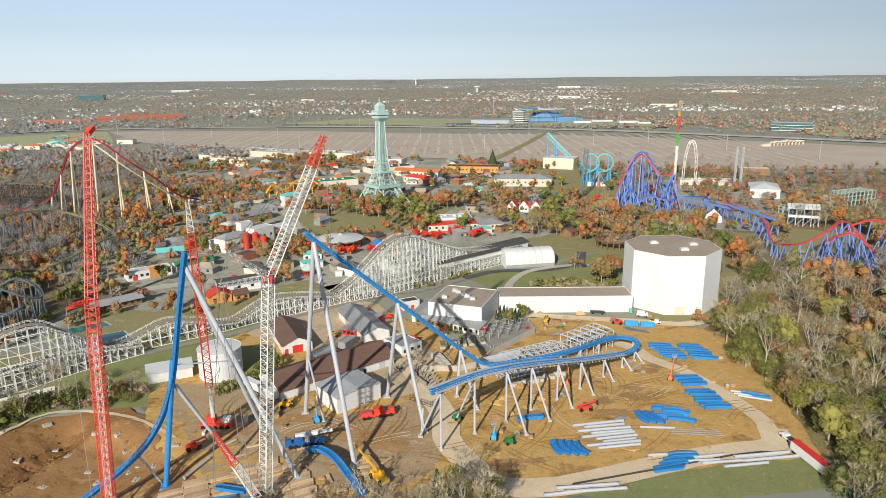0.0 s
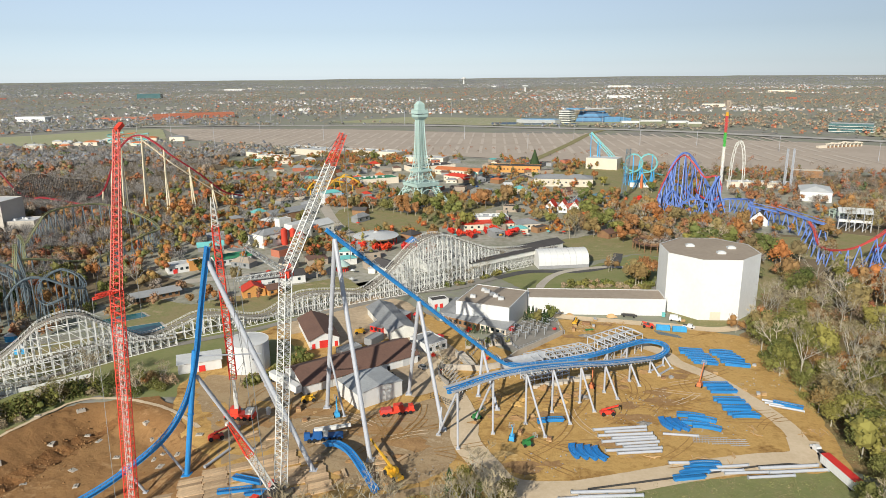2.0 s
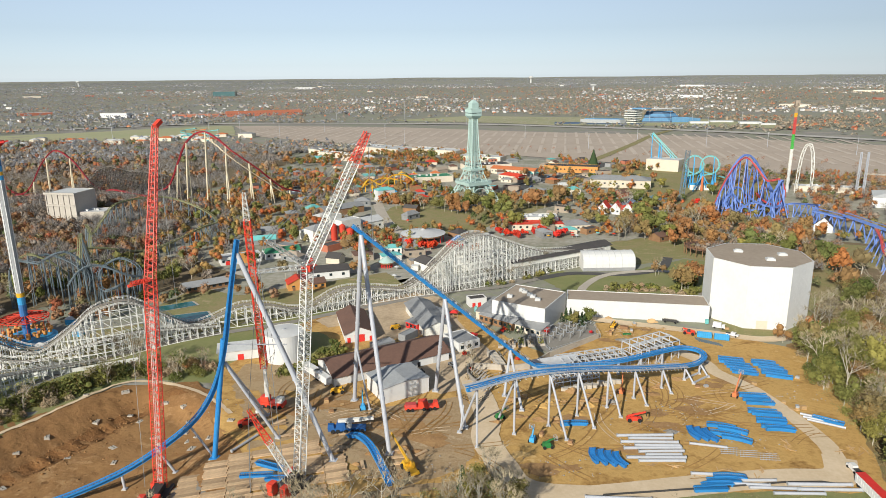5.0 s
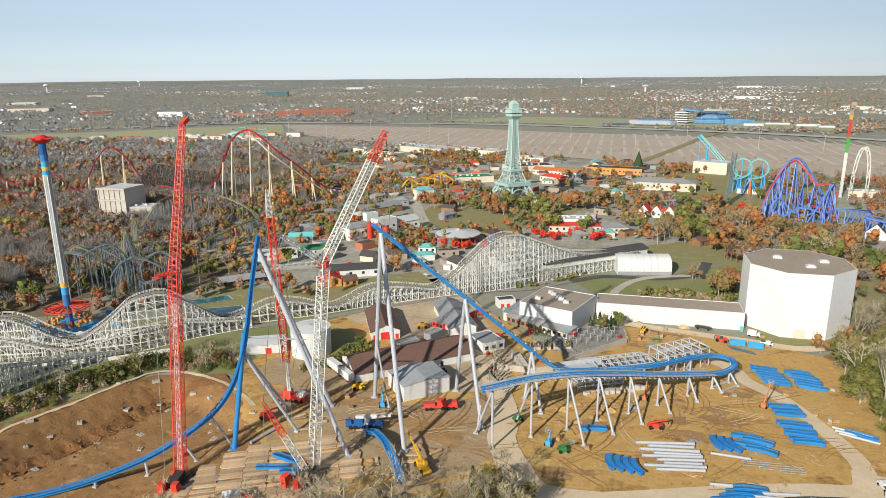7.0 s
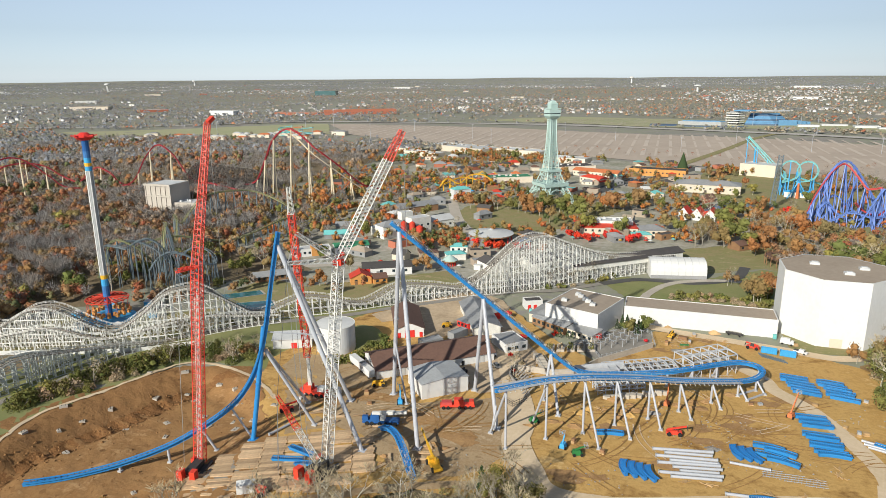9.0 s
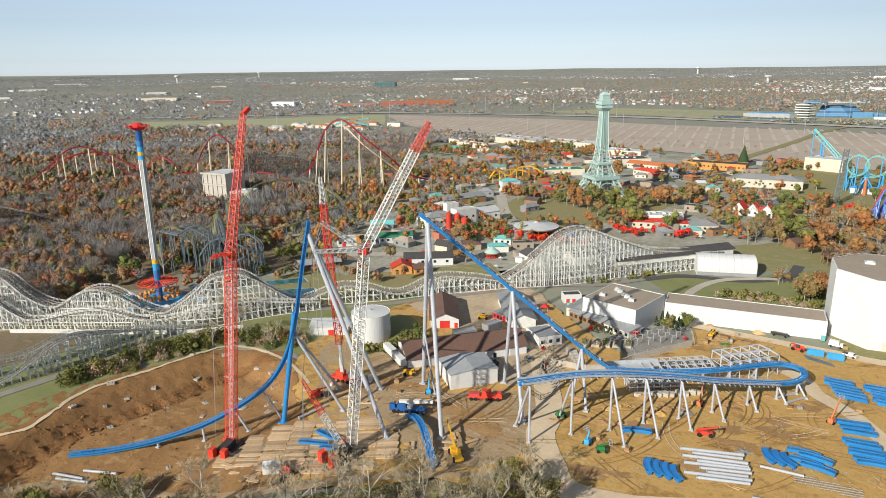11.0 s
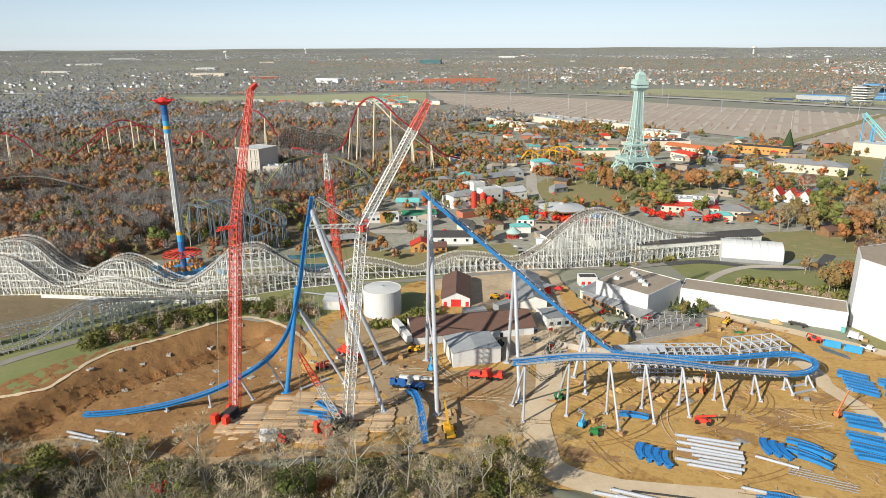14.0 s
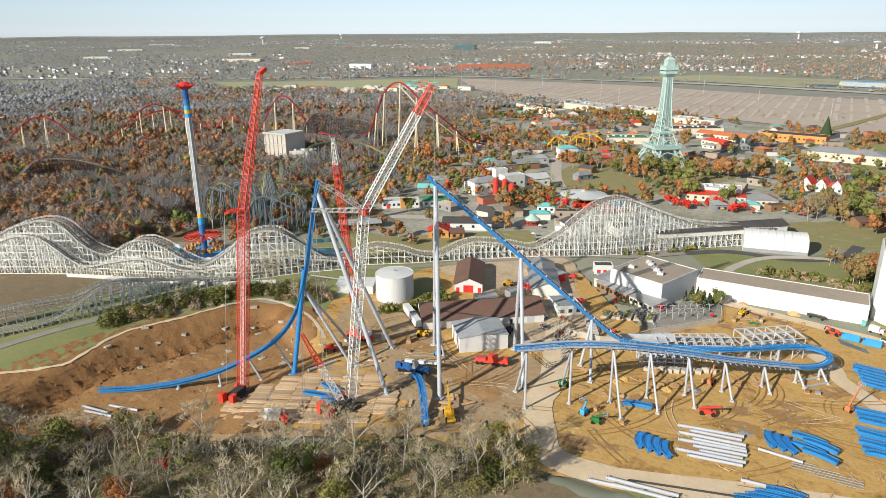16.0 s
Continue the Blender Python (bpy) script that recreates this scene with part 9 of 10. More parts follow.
def stadium():
    z = land(200, 1650)
    th = thing("stadium", 200, 1650, z, "blue tennis stadium with a white stair tower", "stadium")
    for k in range(6):
        part("tower_floor", MB().prism([(160, 1640), (186, 1632), (200, 1650), (184, 1672), (162, 1664)], z + k * 5.2, z + k * 5.2 + 1.5), M_WHITE_D, th)
    part("tower_core", MB().prism([(168, 1646), (184, 1642), (190, 1652), (176, 1662)], z, z + 31), M_ROOF_GR, th)
    part("tower_canopy", MB().prism([(176, 1640), (206, 1630), (222, 1650), (196, 1672)], z + 31, z + 33.5), M_SEATS, th, "blue canopy")
    for k in range(8):
        a0, a1 = 4 + k * 3.0, 26 - k * 2.6
        part("seating_tier", MB().prism([(200 + k * 2, 1640 + k * 5), (262 - k * 2, 1634 + k * 5), (296 - k * 3, 1652 + k * 5), (296 - k * 3, 1657 + k * 5), (262 - k * 2, 1640 + k * 5), (200 + k * 2, 1646 + k * 5)], z, z + a0), M_SEATS if k % 3 else M_COURT, th)
        if k % 2:
            part("side_stand", MB().prism([(262 + k * 5, 1632 + k * 4), (300 + k * 5, 1640 + k * 4), (300 + k * 5, 1646 + k * 4), (262 + k * 5, 1638 + k * 4)], z, z + 6 + a1 * 0.3), M_SEATS, th)
    part("concourse_wall", MB().prism([(60, 1650), (100, 1628), (150, 1622), (164, 1636), (150, 1652), (90, 1664)], z, z + 8), M_ROOF_PALE, th, "pale blue-grey concourse wall")
    part("concourse_roof", MB().prism([(70, 1650), (104, 1632), (148, 1626), (160, 1638), (146, 1650), (92, 1660)], z + 8, z + 9.5), M_SEATS, th)
    part("upper_rail", MB().prism([(204, 1660), (256, 1654), (292, 1668), (292, 1670), (256, 1657), (204, 1663)], z + 30, z + 33), M_ROOF_PALE, th)
    for x0, y0, x1, y1 in ((0, 1590, 60, 1650), (70, 1580, 150, 1610), (170, 1570, 270, 1612), (290, 1560, 400, 1590), (310, 1600, 400, 1640), (330, 1650, 420, 1690)):
        part("court", MB().box(x0, y0, z - 2, x1, y1, z + 0.8), M_COURT, th, "slate blue tennis court surface")
    for x0, y0, w_, d_, h in ((300, 1596, 40, 16, 6), (352, 1640, 50, 20, 5), (404, 1590, 46, 20, 6), (440, 1560, 30, 18, 5)):
        part("clubhouse", MB().box(x0, y0, z - 1, x0 + w_, y0 + d_, z + h), M_ROOF_WH, th, "low pale clubhouse")


M_SEATS = surf("faded_blue_seats", (0.13, 0.29, 0.46), (0.1, 0.22, 0.36), 0.1, 0.7)
M_COURT = surf("slate_blue_court", (0.1, 0.15, 0.22), (0.08, 0.12, 0.18), 0.05, 0.8)
stadium()
ln = MB()
for k in range(26):
    x0, y0 = -330 + k * 26, 1600 + (k % 2) * 14 - max(0, k - 14) * 9
    if not 60 < x0 < 390:
        ln.box(x0, y0, 0, x0 + 3, y0 + 90, 0.1)
        ln.box(x0, y0 + 130, 0, x0 + 3, y0 + 220, 0.1)
ln.v = [(x + (y - 1600) * 0.8, y, land(x + (y - 1600) * 0.8, y) + 0.8 + z) for x, y, z in ln.v]
solid("overflow_parking_lanes", ln, M_LOTLINE, "pale gravel lanes of a grass overflow car park", "lanes", kind="stuff")


def water_tower(x, y, h, r, label):
    x, y, k = drawn_in(x, y)
    z = land(x, y)
    th = thing("water_tower", x, y, z, label, "water tower")
    part("stem", MB().tube((x, y, z - 2), (x, y, z + h * 0.75 * k), r * 0.35 * k, r * 0.25 * k, 12), M_WHITE, th)
    part("bowl", MB().tube((x, y, z + h * 0.68 * k), (x, y, z + h * 0.8 * k), r * 0.3 * k, r * k, 20).tube((x, y, z + h * 0.8 * k), (x, y, z + h * 0.92 * k), r * k, r * k, 20).tube((x, y, z + h * 0.92 * k), (x, y, z + h * k), r * k, r * 0.3 * k, 20), M_WHITE, th)


water_tower(197, 4500, 44, 20, "white spheroid water tower in the distance")
water_tower(-376, 8000, 78, 26, "white water tower standing on the skyline")
water_tower(-4150, 4300, 66, 20, "white water tower standing on the skyline")
water_tower(-5600, 7200, 70, 24, "white water tower standing on the skyline")
for k, (x, y, h) in enumerate(((148, 1212, 26), (-244, 1117, 24), (-46, 1217, 24), (328, 1097, 23), (-392, 1749, 46), (-116, 1944, 54), (136, 1968, 52), (323, 2150, 46), (492, 2130, 46), (-837, 1175, 38), (-610, 1252, 43), (-482, 1149, 28), (-573, 1730, 40), (-459, 1319, 24), (240, 1100, 24), (420, 1010, 24), (-150, 1330, 24), (60, 1060, 22), (-300, 1200, 26), (500, 900, 24), (-720, 1330, 36), (-200, 1560, 34), (300, 1400, 34), (150, 1630, 26), (215, 1625, 26), (260, 1620, 24), (310, 1630, 26), (360, 1640, 24), (90, 1640, 24), (410, 1600, 24))):
    z = land(x, y)
    t = thing("light_mast", x, y, z, "tall pale light mast in the parking lot", "lamp", "parking lot masts")
    part("mast", MB().tube((x, y, z - 0.5), (x, y, z + h), 0.34, 0.2, 6), M_STEELW, t)
    part("lamp_ring", MB().box(x - 1.6, y - 0.5, z + h - 0.5, x + 1.6, y + 0.5, z + h + 0.4), M_ROOF_GR, t)
hs = MB()
hw = MB()
pick = random.Random(11)
n_house = 0
while n_house < 5000:
    az, far = radians(pick.uniform(-67, 37)), 2000 + 9500 * pick.random() ** 1.25
    x, y = 30 + far * math.sin(az), far * math.cos(az)
    dens = noise.noise((x / 900, y / 900, 4.2)) + 0.35 * noise.noise((x / 260, y / 260, 8.1))
    if dens < 0.1 or (far < 2300 and az > -0.25 and y < 2050):
        continue
    if az < -0.4 and far < 4200 and pick.random() < 0.65:
        continue
    n_house += 1
    dx, dy, k = drawn_in(x, y)
    z = land(dx, dy) - 0.5
    w_, d_, h_, r_ = pick.uniform(8, 13) * k, pick.uniform(7, 9) * k, pick.uniform(4.5, 6.5) * k, pick.uniform(2.2, 3.4) * k
    a = round(pick.uniform(0, 3)) * 0.8 + 0.3
    cu, su = math.cos(a), math.sin(a)
    P = lambda i, j, c: (dx + cu * i - su * j, dy + su * i + cu * j, z + c)
    hw.add([P(i, j, c) for c in (0, h_) for i, j in ((0, 0), (w_, 0), (w_, d_), (0, d_))], [(0, 1, 5, 4), (1, 2, 6, 5), (2, 3, 7, 6), (3, 0, 4, 7)])
    hs.add([P(-0.5, -0.5, h_), P(w_ + 0.5, -0.5, h_), P(w_ + 0.5, d_ + 0.5, h_), P(-0.5, d_ + 0.5, h_), P(w_ * 0.2, d_ / 2, h_ + r_), P(w_ * 0.8, d_ / 2, h_ + r_)], [(0, 1, 5, 4), (1, 2, 5), (2, 3, 4, 5), (3, 0, 4)])
solid("far_house_walls", hw, M_FARWALL, "thousands of pale suburban house walls in the distance", "houses", kind="stuff")
solid("far_house_roofs", hs, M_FARROOF, "grey and brown roofs of distant suburban houses", "houses", kind="stuff")

# ---- trees ----
def limb(mb, tips, p, d, length, r, depth, rg):
    q = p + d * length
    mb.tube(p, q, r, r * 0.62, 4 if depth > 2 else 3, caps=False)
    if depth == 0:
        tips.append((q, d))
        return
    for k in range(rg.choice((2, 3)) if depth < 4 else 4):
        side = Vector((rg.gauss(0, 1), rg.gauss(0, 1), rg.gauss(0.25, 0.5))).normalized()
        limb(mb, tips, p.lerp(q, rg.uniform(0.55, 1.0)), (d * 0.8 + side * 0.75 + Vector((0, 0, 0.15))).normalized(), length * rg.uniform(0.5, 0.72), r * 0.55, depth - 1, rg)


def leaf(mb, c, s, rg):
    n = Vector((rg.gauss(0, 1), rg.gauss(0, 1), rg.gauss(0.4, 1))).normalized()
    a = n.orthogonal().normalized()
    a = (a * math.cos(t := rg.uniform(0, 6.28)) + n.cross(a) * math.sin(t)) * s
    b = n.cross(a) * rg.uniform(0.55, 1.0)
    mb.add([c - a - b * 0.6, c + a * 0.8 - b, c + a + b * 0.7, c - a * 0.7 + b], [(0, 1, 2, 3)])


def lump(mb, c, r, rg):
    """A rough clump inside a crown."""
    g = 1.618
    vs = [Vector(p).normalized() * r * rg.uniform(0.7, 1.1) for p in ((-1, g, 0), (1, g, 0), (-1, -g, 0), (1, -g, 0), (0, -1, g), (0, 1, g), (0, -1, -g), (0, 1, -g), (g, 0, -1), (g, 0, 1), (-g, 0, -1), (-g, 0, 1))]
    mb.add([c + v_ for v_ in vs], [(0, 11, 5), (0, 5, 1), (0, 1, 7), (0, 7, 10), (0, 10, 11), (1, 5, 9), (5, 11, 4), (11, 10, 2), (10, 7, 6), (7, 1, 8), (3, 9, 4), (3, 4, 2), (3, 2, 6), (3, 6, 8), (3, 8, 9), (4, 9, 5), (2, 4, 11), (6, 2, 10), (8, 6, 7), (9, 8, 1)])


def bare_tree(h, seed, label):
    rg = random.Random(seed)
    th = thing("bare_tree", 0, 0, 0, label, "tree")
    wood, tips = MB(), []
    limb(wood, tips, Vector((0, 0, -0.3)), Vector((rg.gauss(0, 0.05), rg.gauss(0, 0.05), 1)).normalized(), h * 0.45, h * 0.014, 4, rg)
    part("trunk", wood, M_BARK, th)
    tw = MB()
    for q, d in tips:
        for k in range(7):
            e = (d + Vector((rg.gauss(0, 0.55), rg.gauss(0, 0.55), rg.gauss(0.25, 0.4)))).normalized() * rg.uniform(0.06, 0.13) * h
            s = e.orthogonal().normalized() * 0.04
            tw.add([q - s, q + s, q + e], [(0, 1, 2)])
    part("crown", tw, M_TWIG, th, "bare grey-brown twigs")
    return th


def leafy_tree(h, w, seed, mat, n, label, name="leafy_tree", size=0.4):
    rg = random.Random(seed)
    th = thing(name, 0, 0, 0, label, "tree")
    wood, tips = MB(), []
    limb(wood, tips, Vector((0, 0, -0.3)), Vector((0, 0, 1)), h * 0.42, h * 0.02, 2, rg)
    part("trunk", wood, M_BARK, th)
    lobes = [(Vector((rg.gauss(0, w * 0.24), rg.gauss(0, w * 0.24), h * rg.uniform(0.42, 0.82))), rg.uniform(0.2, 0.34) * w) for _ in range(9)]
    cr = MB()
    for c, r in lobes:
        lump(cr, c, r * (0.86 if size > 0.3 else 0.55), rg)
    for k in range(n):
        c, r = rg.choice(lobes)
        d = Vector((rg.gauss(0, 1), rg.gauss(0, 1), rg.gauss(0.15, 1))).normalized()
        leaf(cr, c + d * r * rg.uniform(0.75, 1.12), rg.uniform(0.6, 1.25) * size, rg)
    part("crown", cr, mat, th)
    return th


def conifer(h, w, seed, label):
    rg = random.Random(seed)
    th = thing("conifer", 0, 0, 0, label, "tree")
    part("trunk", MB().tube((0, 0, -0.3), (0, 0, h * 0.9), h * 0.018, 0.04, 5), M_BARK, th)
    cr = MB()
    for k in range(360):
        t = rg.random() ** 0.7
        a, r = rg.uniform(0, 6.28), w / 2 * (1 - t) * rg.uniform(0.55, 1.08) + 0.1
        c = Vector((math.cos(a) * r, math.sin(a) * r, h * (0.1 + 0.9 * t)))
        leaf(cr, c, rg.uniform(0.25, 0.5), rg)
    part("crown", cr, M_NEEDLE, th)
    return th


def bush(h, w, seed, mat, label, n=200, size=1.0):
    rg = random.Random(seed)
    th = thing("bush", 0, 0, 0, label, "bush")
    st = MB()
    for k in range(5):
        st.tube((0, 0, -0.2), (rg.gauss(0, w * 0.2), rg.gauss(0, w * 0.2), h * 0.6), 0.07, 0.03, 3)
    part("stem", st, M_BARK, th)
    cr = MB()
    for k in range(4):
        lump(cr, Vector((rg.gauss(0, w * 0.16), rg.gauss(0, w * 0.16), h * rg.uniform(0.3, 0.6))), w * 0.2 * size, rg)
    for k in range(n):
        d = Vector((rg.gauss(0, 1), rg.gauss(0, 1), abs(rg.gauss(0, 1)))).normalized()
        leaf(cr, Vector((d.x * w * 0.5, d.y * w * 0.5, d.z * h)) * rg.uniform(0.55, 1.05), rg.uniform(0.14, 0.34) * size, rg)
    part("crown", cr, mat, th)
    return th


PROTO = {
    "bare": [bare_tree(14, s, "leafless grey deciduous tree in late autumn") for s in (1, 2, 3, 4, 5)],
    "autumn": [leafy_tree(12, 9, s, M_LEAF_A, 330, "broad tree with thinning orange-brown autumn leaves", "autumn_tree") for s in (11, 12, 13, 14)],
    "scarlet": [leafy_tree(6.5, 5.5, s, M_LEAF_R, 260, "small scarlet maple in full autumn colour", "red_maple", size=0.42) for s in (21, 22)],
    "green": [leafy_tree(12, 8.5, s, M_LEAF_G, 400, "broad tree still in olive green leaf", "green_tree", size=0.4) for s in (31, 32, 33)],
    "near_green": [leafy_tree(12, 8.5, s, M_LEAF_G, 1500, "broad tree still in olive green leaf", "green_tree", size=0.21) for s in (33, 34, 35)],
    "near_autumn": [leafy_tree(12, 8.5, s, M_LEAF_A, 1300, "broad tree with thinning orange-brown autumn leaves", "autumn_tree", size=0.21) for s in (36, 37)],
    "near_bush": [bush(3.0, 4.5, s, M_LEAF_G, "dense olive green bush beside the site", 620, 0.62) for s in (53, 54, 55)],
    "near_brush": [bush(2.4, 4.0, s, M_BRUSH, "brown leafless brush on rough ground", 420, 0.6) for s in (63, 64)],
    "pine": [conifer(12, 5.5, s, "dark green conical evergreen tree") for s in (41, 42)],
    "bush": [bush(3.0, 4.5, s, M_LEAF_G, "dense olive green bush beside the site") for s in (51, 52)],
    "brush": [bush(2.4, 4.0, s, M_BRUSH, "brown leafless brush on rough ground") for s in (61, 62)],
}
first = set()
tree_rnd = random.Random(5)
planted = []


def plant(kind, x, y, s=1.0):
    k = tree_rnd.randrange(len(PROTO[kind]))
    sc = s * tree_rnd.uniform(0.8, 1.2)
    m = Matrix.Translation((x, y, land(x, y))) @ Matrix.Rotation(tree_rnd.uniform(0, 6.28), 4, "Z") @ Matrix.Diagonal((sc * tree_rnd.uniform(0.85, 1.15), sc * tree_rnd.uniform(0.85, 1.15), sc, 1))
    planted.append((x, y))
    if (kind, k) not in first:
        first.add((kind, k))
        PROTO[kind][k].matrix_basis = m
    else:
        copy_thing(PROTO[kind][k], m)


def scatter(poly, n, mix, s=1.0, gap=3.0, keep=None):
    """n plants at random inside an outline; mix: kinds by weight."""
    xs, ys = [p[0] for p in poly], [p[1] for p in poly]
    kinds, weights = zip(*mix.items())
    got, tries = 0, 0
    while got < n and tries < n * 30:
        tries += 1
        x, y = tree_rnd.uniform(min(xs), max(xs)), tree_rnd.uniform(min(ys), max(ys))
        if not inside(x, y, poly) or (keep and not keep(x, y)) or any(abs(x - a) < gap and abs(y - b) < gap for a, b in planted[-400:]):
            continue
        got += 1
        plant(tree_rnd.choices(kinds, weights)[0], x, y, s)


WOOD_R = [(150, 345), (124, 300), (121, 280), (120, 228), (122, 196), (120, 176), (132, 150), (170, 160), (250, 260), (290, 360), (200, 380), (170, 372)]
WOOD_F = [(-185, 82), (-165, 99), (-150, 103), (-126, 108), (-112, 118), (-94, 122), (-76, 126), (-58, 133), (-36, 149), (-17, 160), (0, 165), (10, 166), (16, 158), (0, 136), (-50, 102), (-100, 74), (-150, 60)]
WOOD_L = [(-240, 262), (-290, 214), (-420, 190), (-520, 330), (-420, 440), (-300, 300), (-262, 330), (-246, 296)]
scatter(WOOD_R, 225, {"bare": 8, "autumn": 3, "near_autumn": 1, "near_green": 2.5, "green": 2.5, "bush": 3, "pine": 0.3}, 1.15, 2.0)
scatter([(121, 290), (119, 228), (121, 196), (119, 176), (132, 165), (150, 200), (150, 260), (138, 295)], 88, {"near_bush": 5, "near_green": 4, "near_brush": 2, "bare": 3, "near_autumn": 1}, 1.0, 1.8)
scatter([(112, 168), (118, 172), (126, 160), (120, 145), (96, 150)], 14, {"pine": 2, "near_green": 3, "bare": 1}, 0.8, 2)
scatter(WOOD_F, 120, {"bare": 10, "near_autumn": 0.5, "near_green": 0.8}, 1.0, 2.0)
plant("near_green", -104, 121, 0.9), plant("near_green", -101, 124, 0.7), plant("pine", -3, 163, 0.7), plant("near_green", 2, 160, 0.75), plant("near_green", 5, 163, 0.6)
scatter(WOOD_F, 70, {"near_bush": 5, "near_brush": 4, "near_green": 0.5}, 1.0, 1.5)
plant("scarlet", -78, 113, 0.6), plant("green", 122.9, 182.7, 0.55)
scatter(WOOD_L, 50, {"bare": 3, "autumn": 6, "green": 2}, 1.0, 3.5)
scatter([(-168, 172), (-166, 194), (-156, 203), (-152, 214), (-145, 224), (-130, 225), (-112, 228), (-112, 220), (-130, 217), (-147, 214), (-155, 194), (-160, 178)], 40, {"near_bush": 5, "near_brush": 5, "bare": 1.5, "near_autumn": 0.4}, 0.9, 1.1)
scatter([(-88, 229), (-83, 228), (-75, 236), (-68, 252), (-73, 256), (-80, 240)], 30, {"bush": 5, "brush": 1}, 0.85, 0.9)
HEDGE = spline([(-176, 162, 0), (-171, 178, 0), (-166, 192, 0), (-155, 209, 0), (-146, 220, 0), (-132, 226, 0), (-116, 229, 0)], 1.3)
for p in HEDGE:
    kind_, size_ = tree_rnd.choices((("near_bush", 1.7), ("near_brush", 1.6), ("near_green", 0.5), ("near_autumn", 0.45), ("bare", 0.6)), (8, 2, 3, 1, 2))[0]
    plant(kind_, p.x + tree_rnd.gauss(0, 1.4), p.y + tree_rnd.gauss(0, 1.2), size_)
plant("green", -71, 252, 0.62)
scatter([(22, 298), (33, 298), (37, 304), (32, 310), (25, 308)], 14, {"pine": 5, "green": 2}, 0.55, 1.2)
scatter([(-6, 286), (4, 282), (8, 288), (-2, 292)], 5, {"pine": 3, "scarlet": 1}, 0.5, 1.2)
for x, y in ((16.5, 287), (37, 291), (-16, 258), (-12, 244), (6, 256)):
    plant("scarlet", x, y, 0.6)
scatter([(-14, 260), (-10, 258), (-6, 232), (-11, 230)], 12, {"brush": 5, "bare": 1}, 0.8, 1.0)
scatter([(44, 362), (72, 366), (90, 358), (92, 350), (72, 357), (46, 354)], 46, {"brush": 6, "bush": 1.0}, 1.0, 1.3)
scatter([(80, 356), (90, 350), (97, 364), (94, 378), (84, 368)], 20, {"bush": 3, "autumn": 1, "green": 1}, 0.9, 1.6)
plant("autumn", 79, 390, 0.85), plant("bare", 77, 388, 0.8), plant("autumn", 128, 291, 1.1), plant("green", 124, 287, 0.7), plant("autumn", 119, 294, 0.8)
scatter([(-20, 350), (10, 372), (20, 392), (12, 392), (-14, 366)], 22, {"bush": 4, "bare": 2, "brush": 2}, 0.8, 1.5)
plant("pine", -238, 320, 1.15), plant("pine", -226, 300, 0.9), plant("autumn", -140, 322, 0.75), plant("autumn", -148, 318, 0.6)
for k in range(9):
    plant("scarlet", -22 + k * 6 + tree_rnd.uniform(-2, 2), 478 + tree_rnd.uniform(-6, 6), 1.55)
for x, y in ((-16.5, 472), (-8, 466), (8, 487), (19, 473), (122, 640), (-88, 436), (-62, 433), (-70, 428), (-80, 432), (-64, 428), (-50, 428), (-96, 440), (112, 590), (138, 610), (90, 560)):
    plant("scarlet", x, y, 1.6)
scatter([(-246, 284), (-180, 330), (-222, 386), (-300, 346)], 42, {"autumn": 4, "bare": 4, "green": 2, "pine": 1}, 0.85, 3.5)
scatter([(-214, 302), (-196, 312), (-192, 308), (-210, 298)], 8, {"bush": 3, "brush": 1}, 0.9, 1.5)
plant("autumn", -216, 300, 0.9)
PARK = [(-235, 345), (-150, 300), (-110, 330), (-60, 360), (20, 420), (60, 470), (150, 500), (200, 640), (150, 760), (60, 880), (-150, 950), (-340, 900), (-340, 560), (-250, 430)]
scatter(PARK, 90, {"autumn": 8, "green": 4, "bare": 1.5, "pine": 1.5, "scarlet": 1.2}, 0.95, 4, lambda x, y: all(math.hypot(x - a, y - b) > 8 for a, b in stall_spots) and math.hypot(x + 59, y - 613) > 22)
scatter([(-130, 560), (-60, 545), (10, 580), (40, 620), (0, 600), (-60, 575)], 34, {"autumn": 6, "green": 3, "pine": 1, "bare": 2}, 1.15, 6, lambda x, y: math.hypot(x + 59, y - 613) > 24)
scatter([(60, 470), (150, 430), (200, 470), (150, 560), (90, 620), (60, 560)], 60, {"autumn": 7, "green": 3, "bare": 3}, 1.15, 4)
scatter([(160, 400), (210, 400), (240, 440), (330, 420), (340, 600), (260, 640), (190, 480)], 60, {"autumn": 5, "bare": 4, "green": 1}, 1.1, 4, lambda x, y: not inside(x, y, RIDE_PAVE) and not inside(x, y, RIDE_LAWN))


# ---- woods too large to count ----
nr = np.random.default_rng(21)


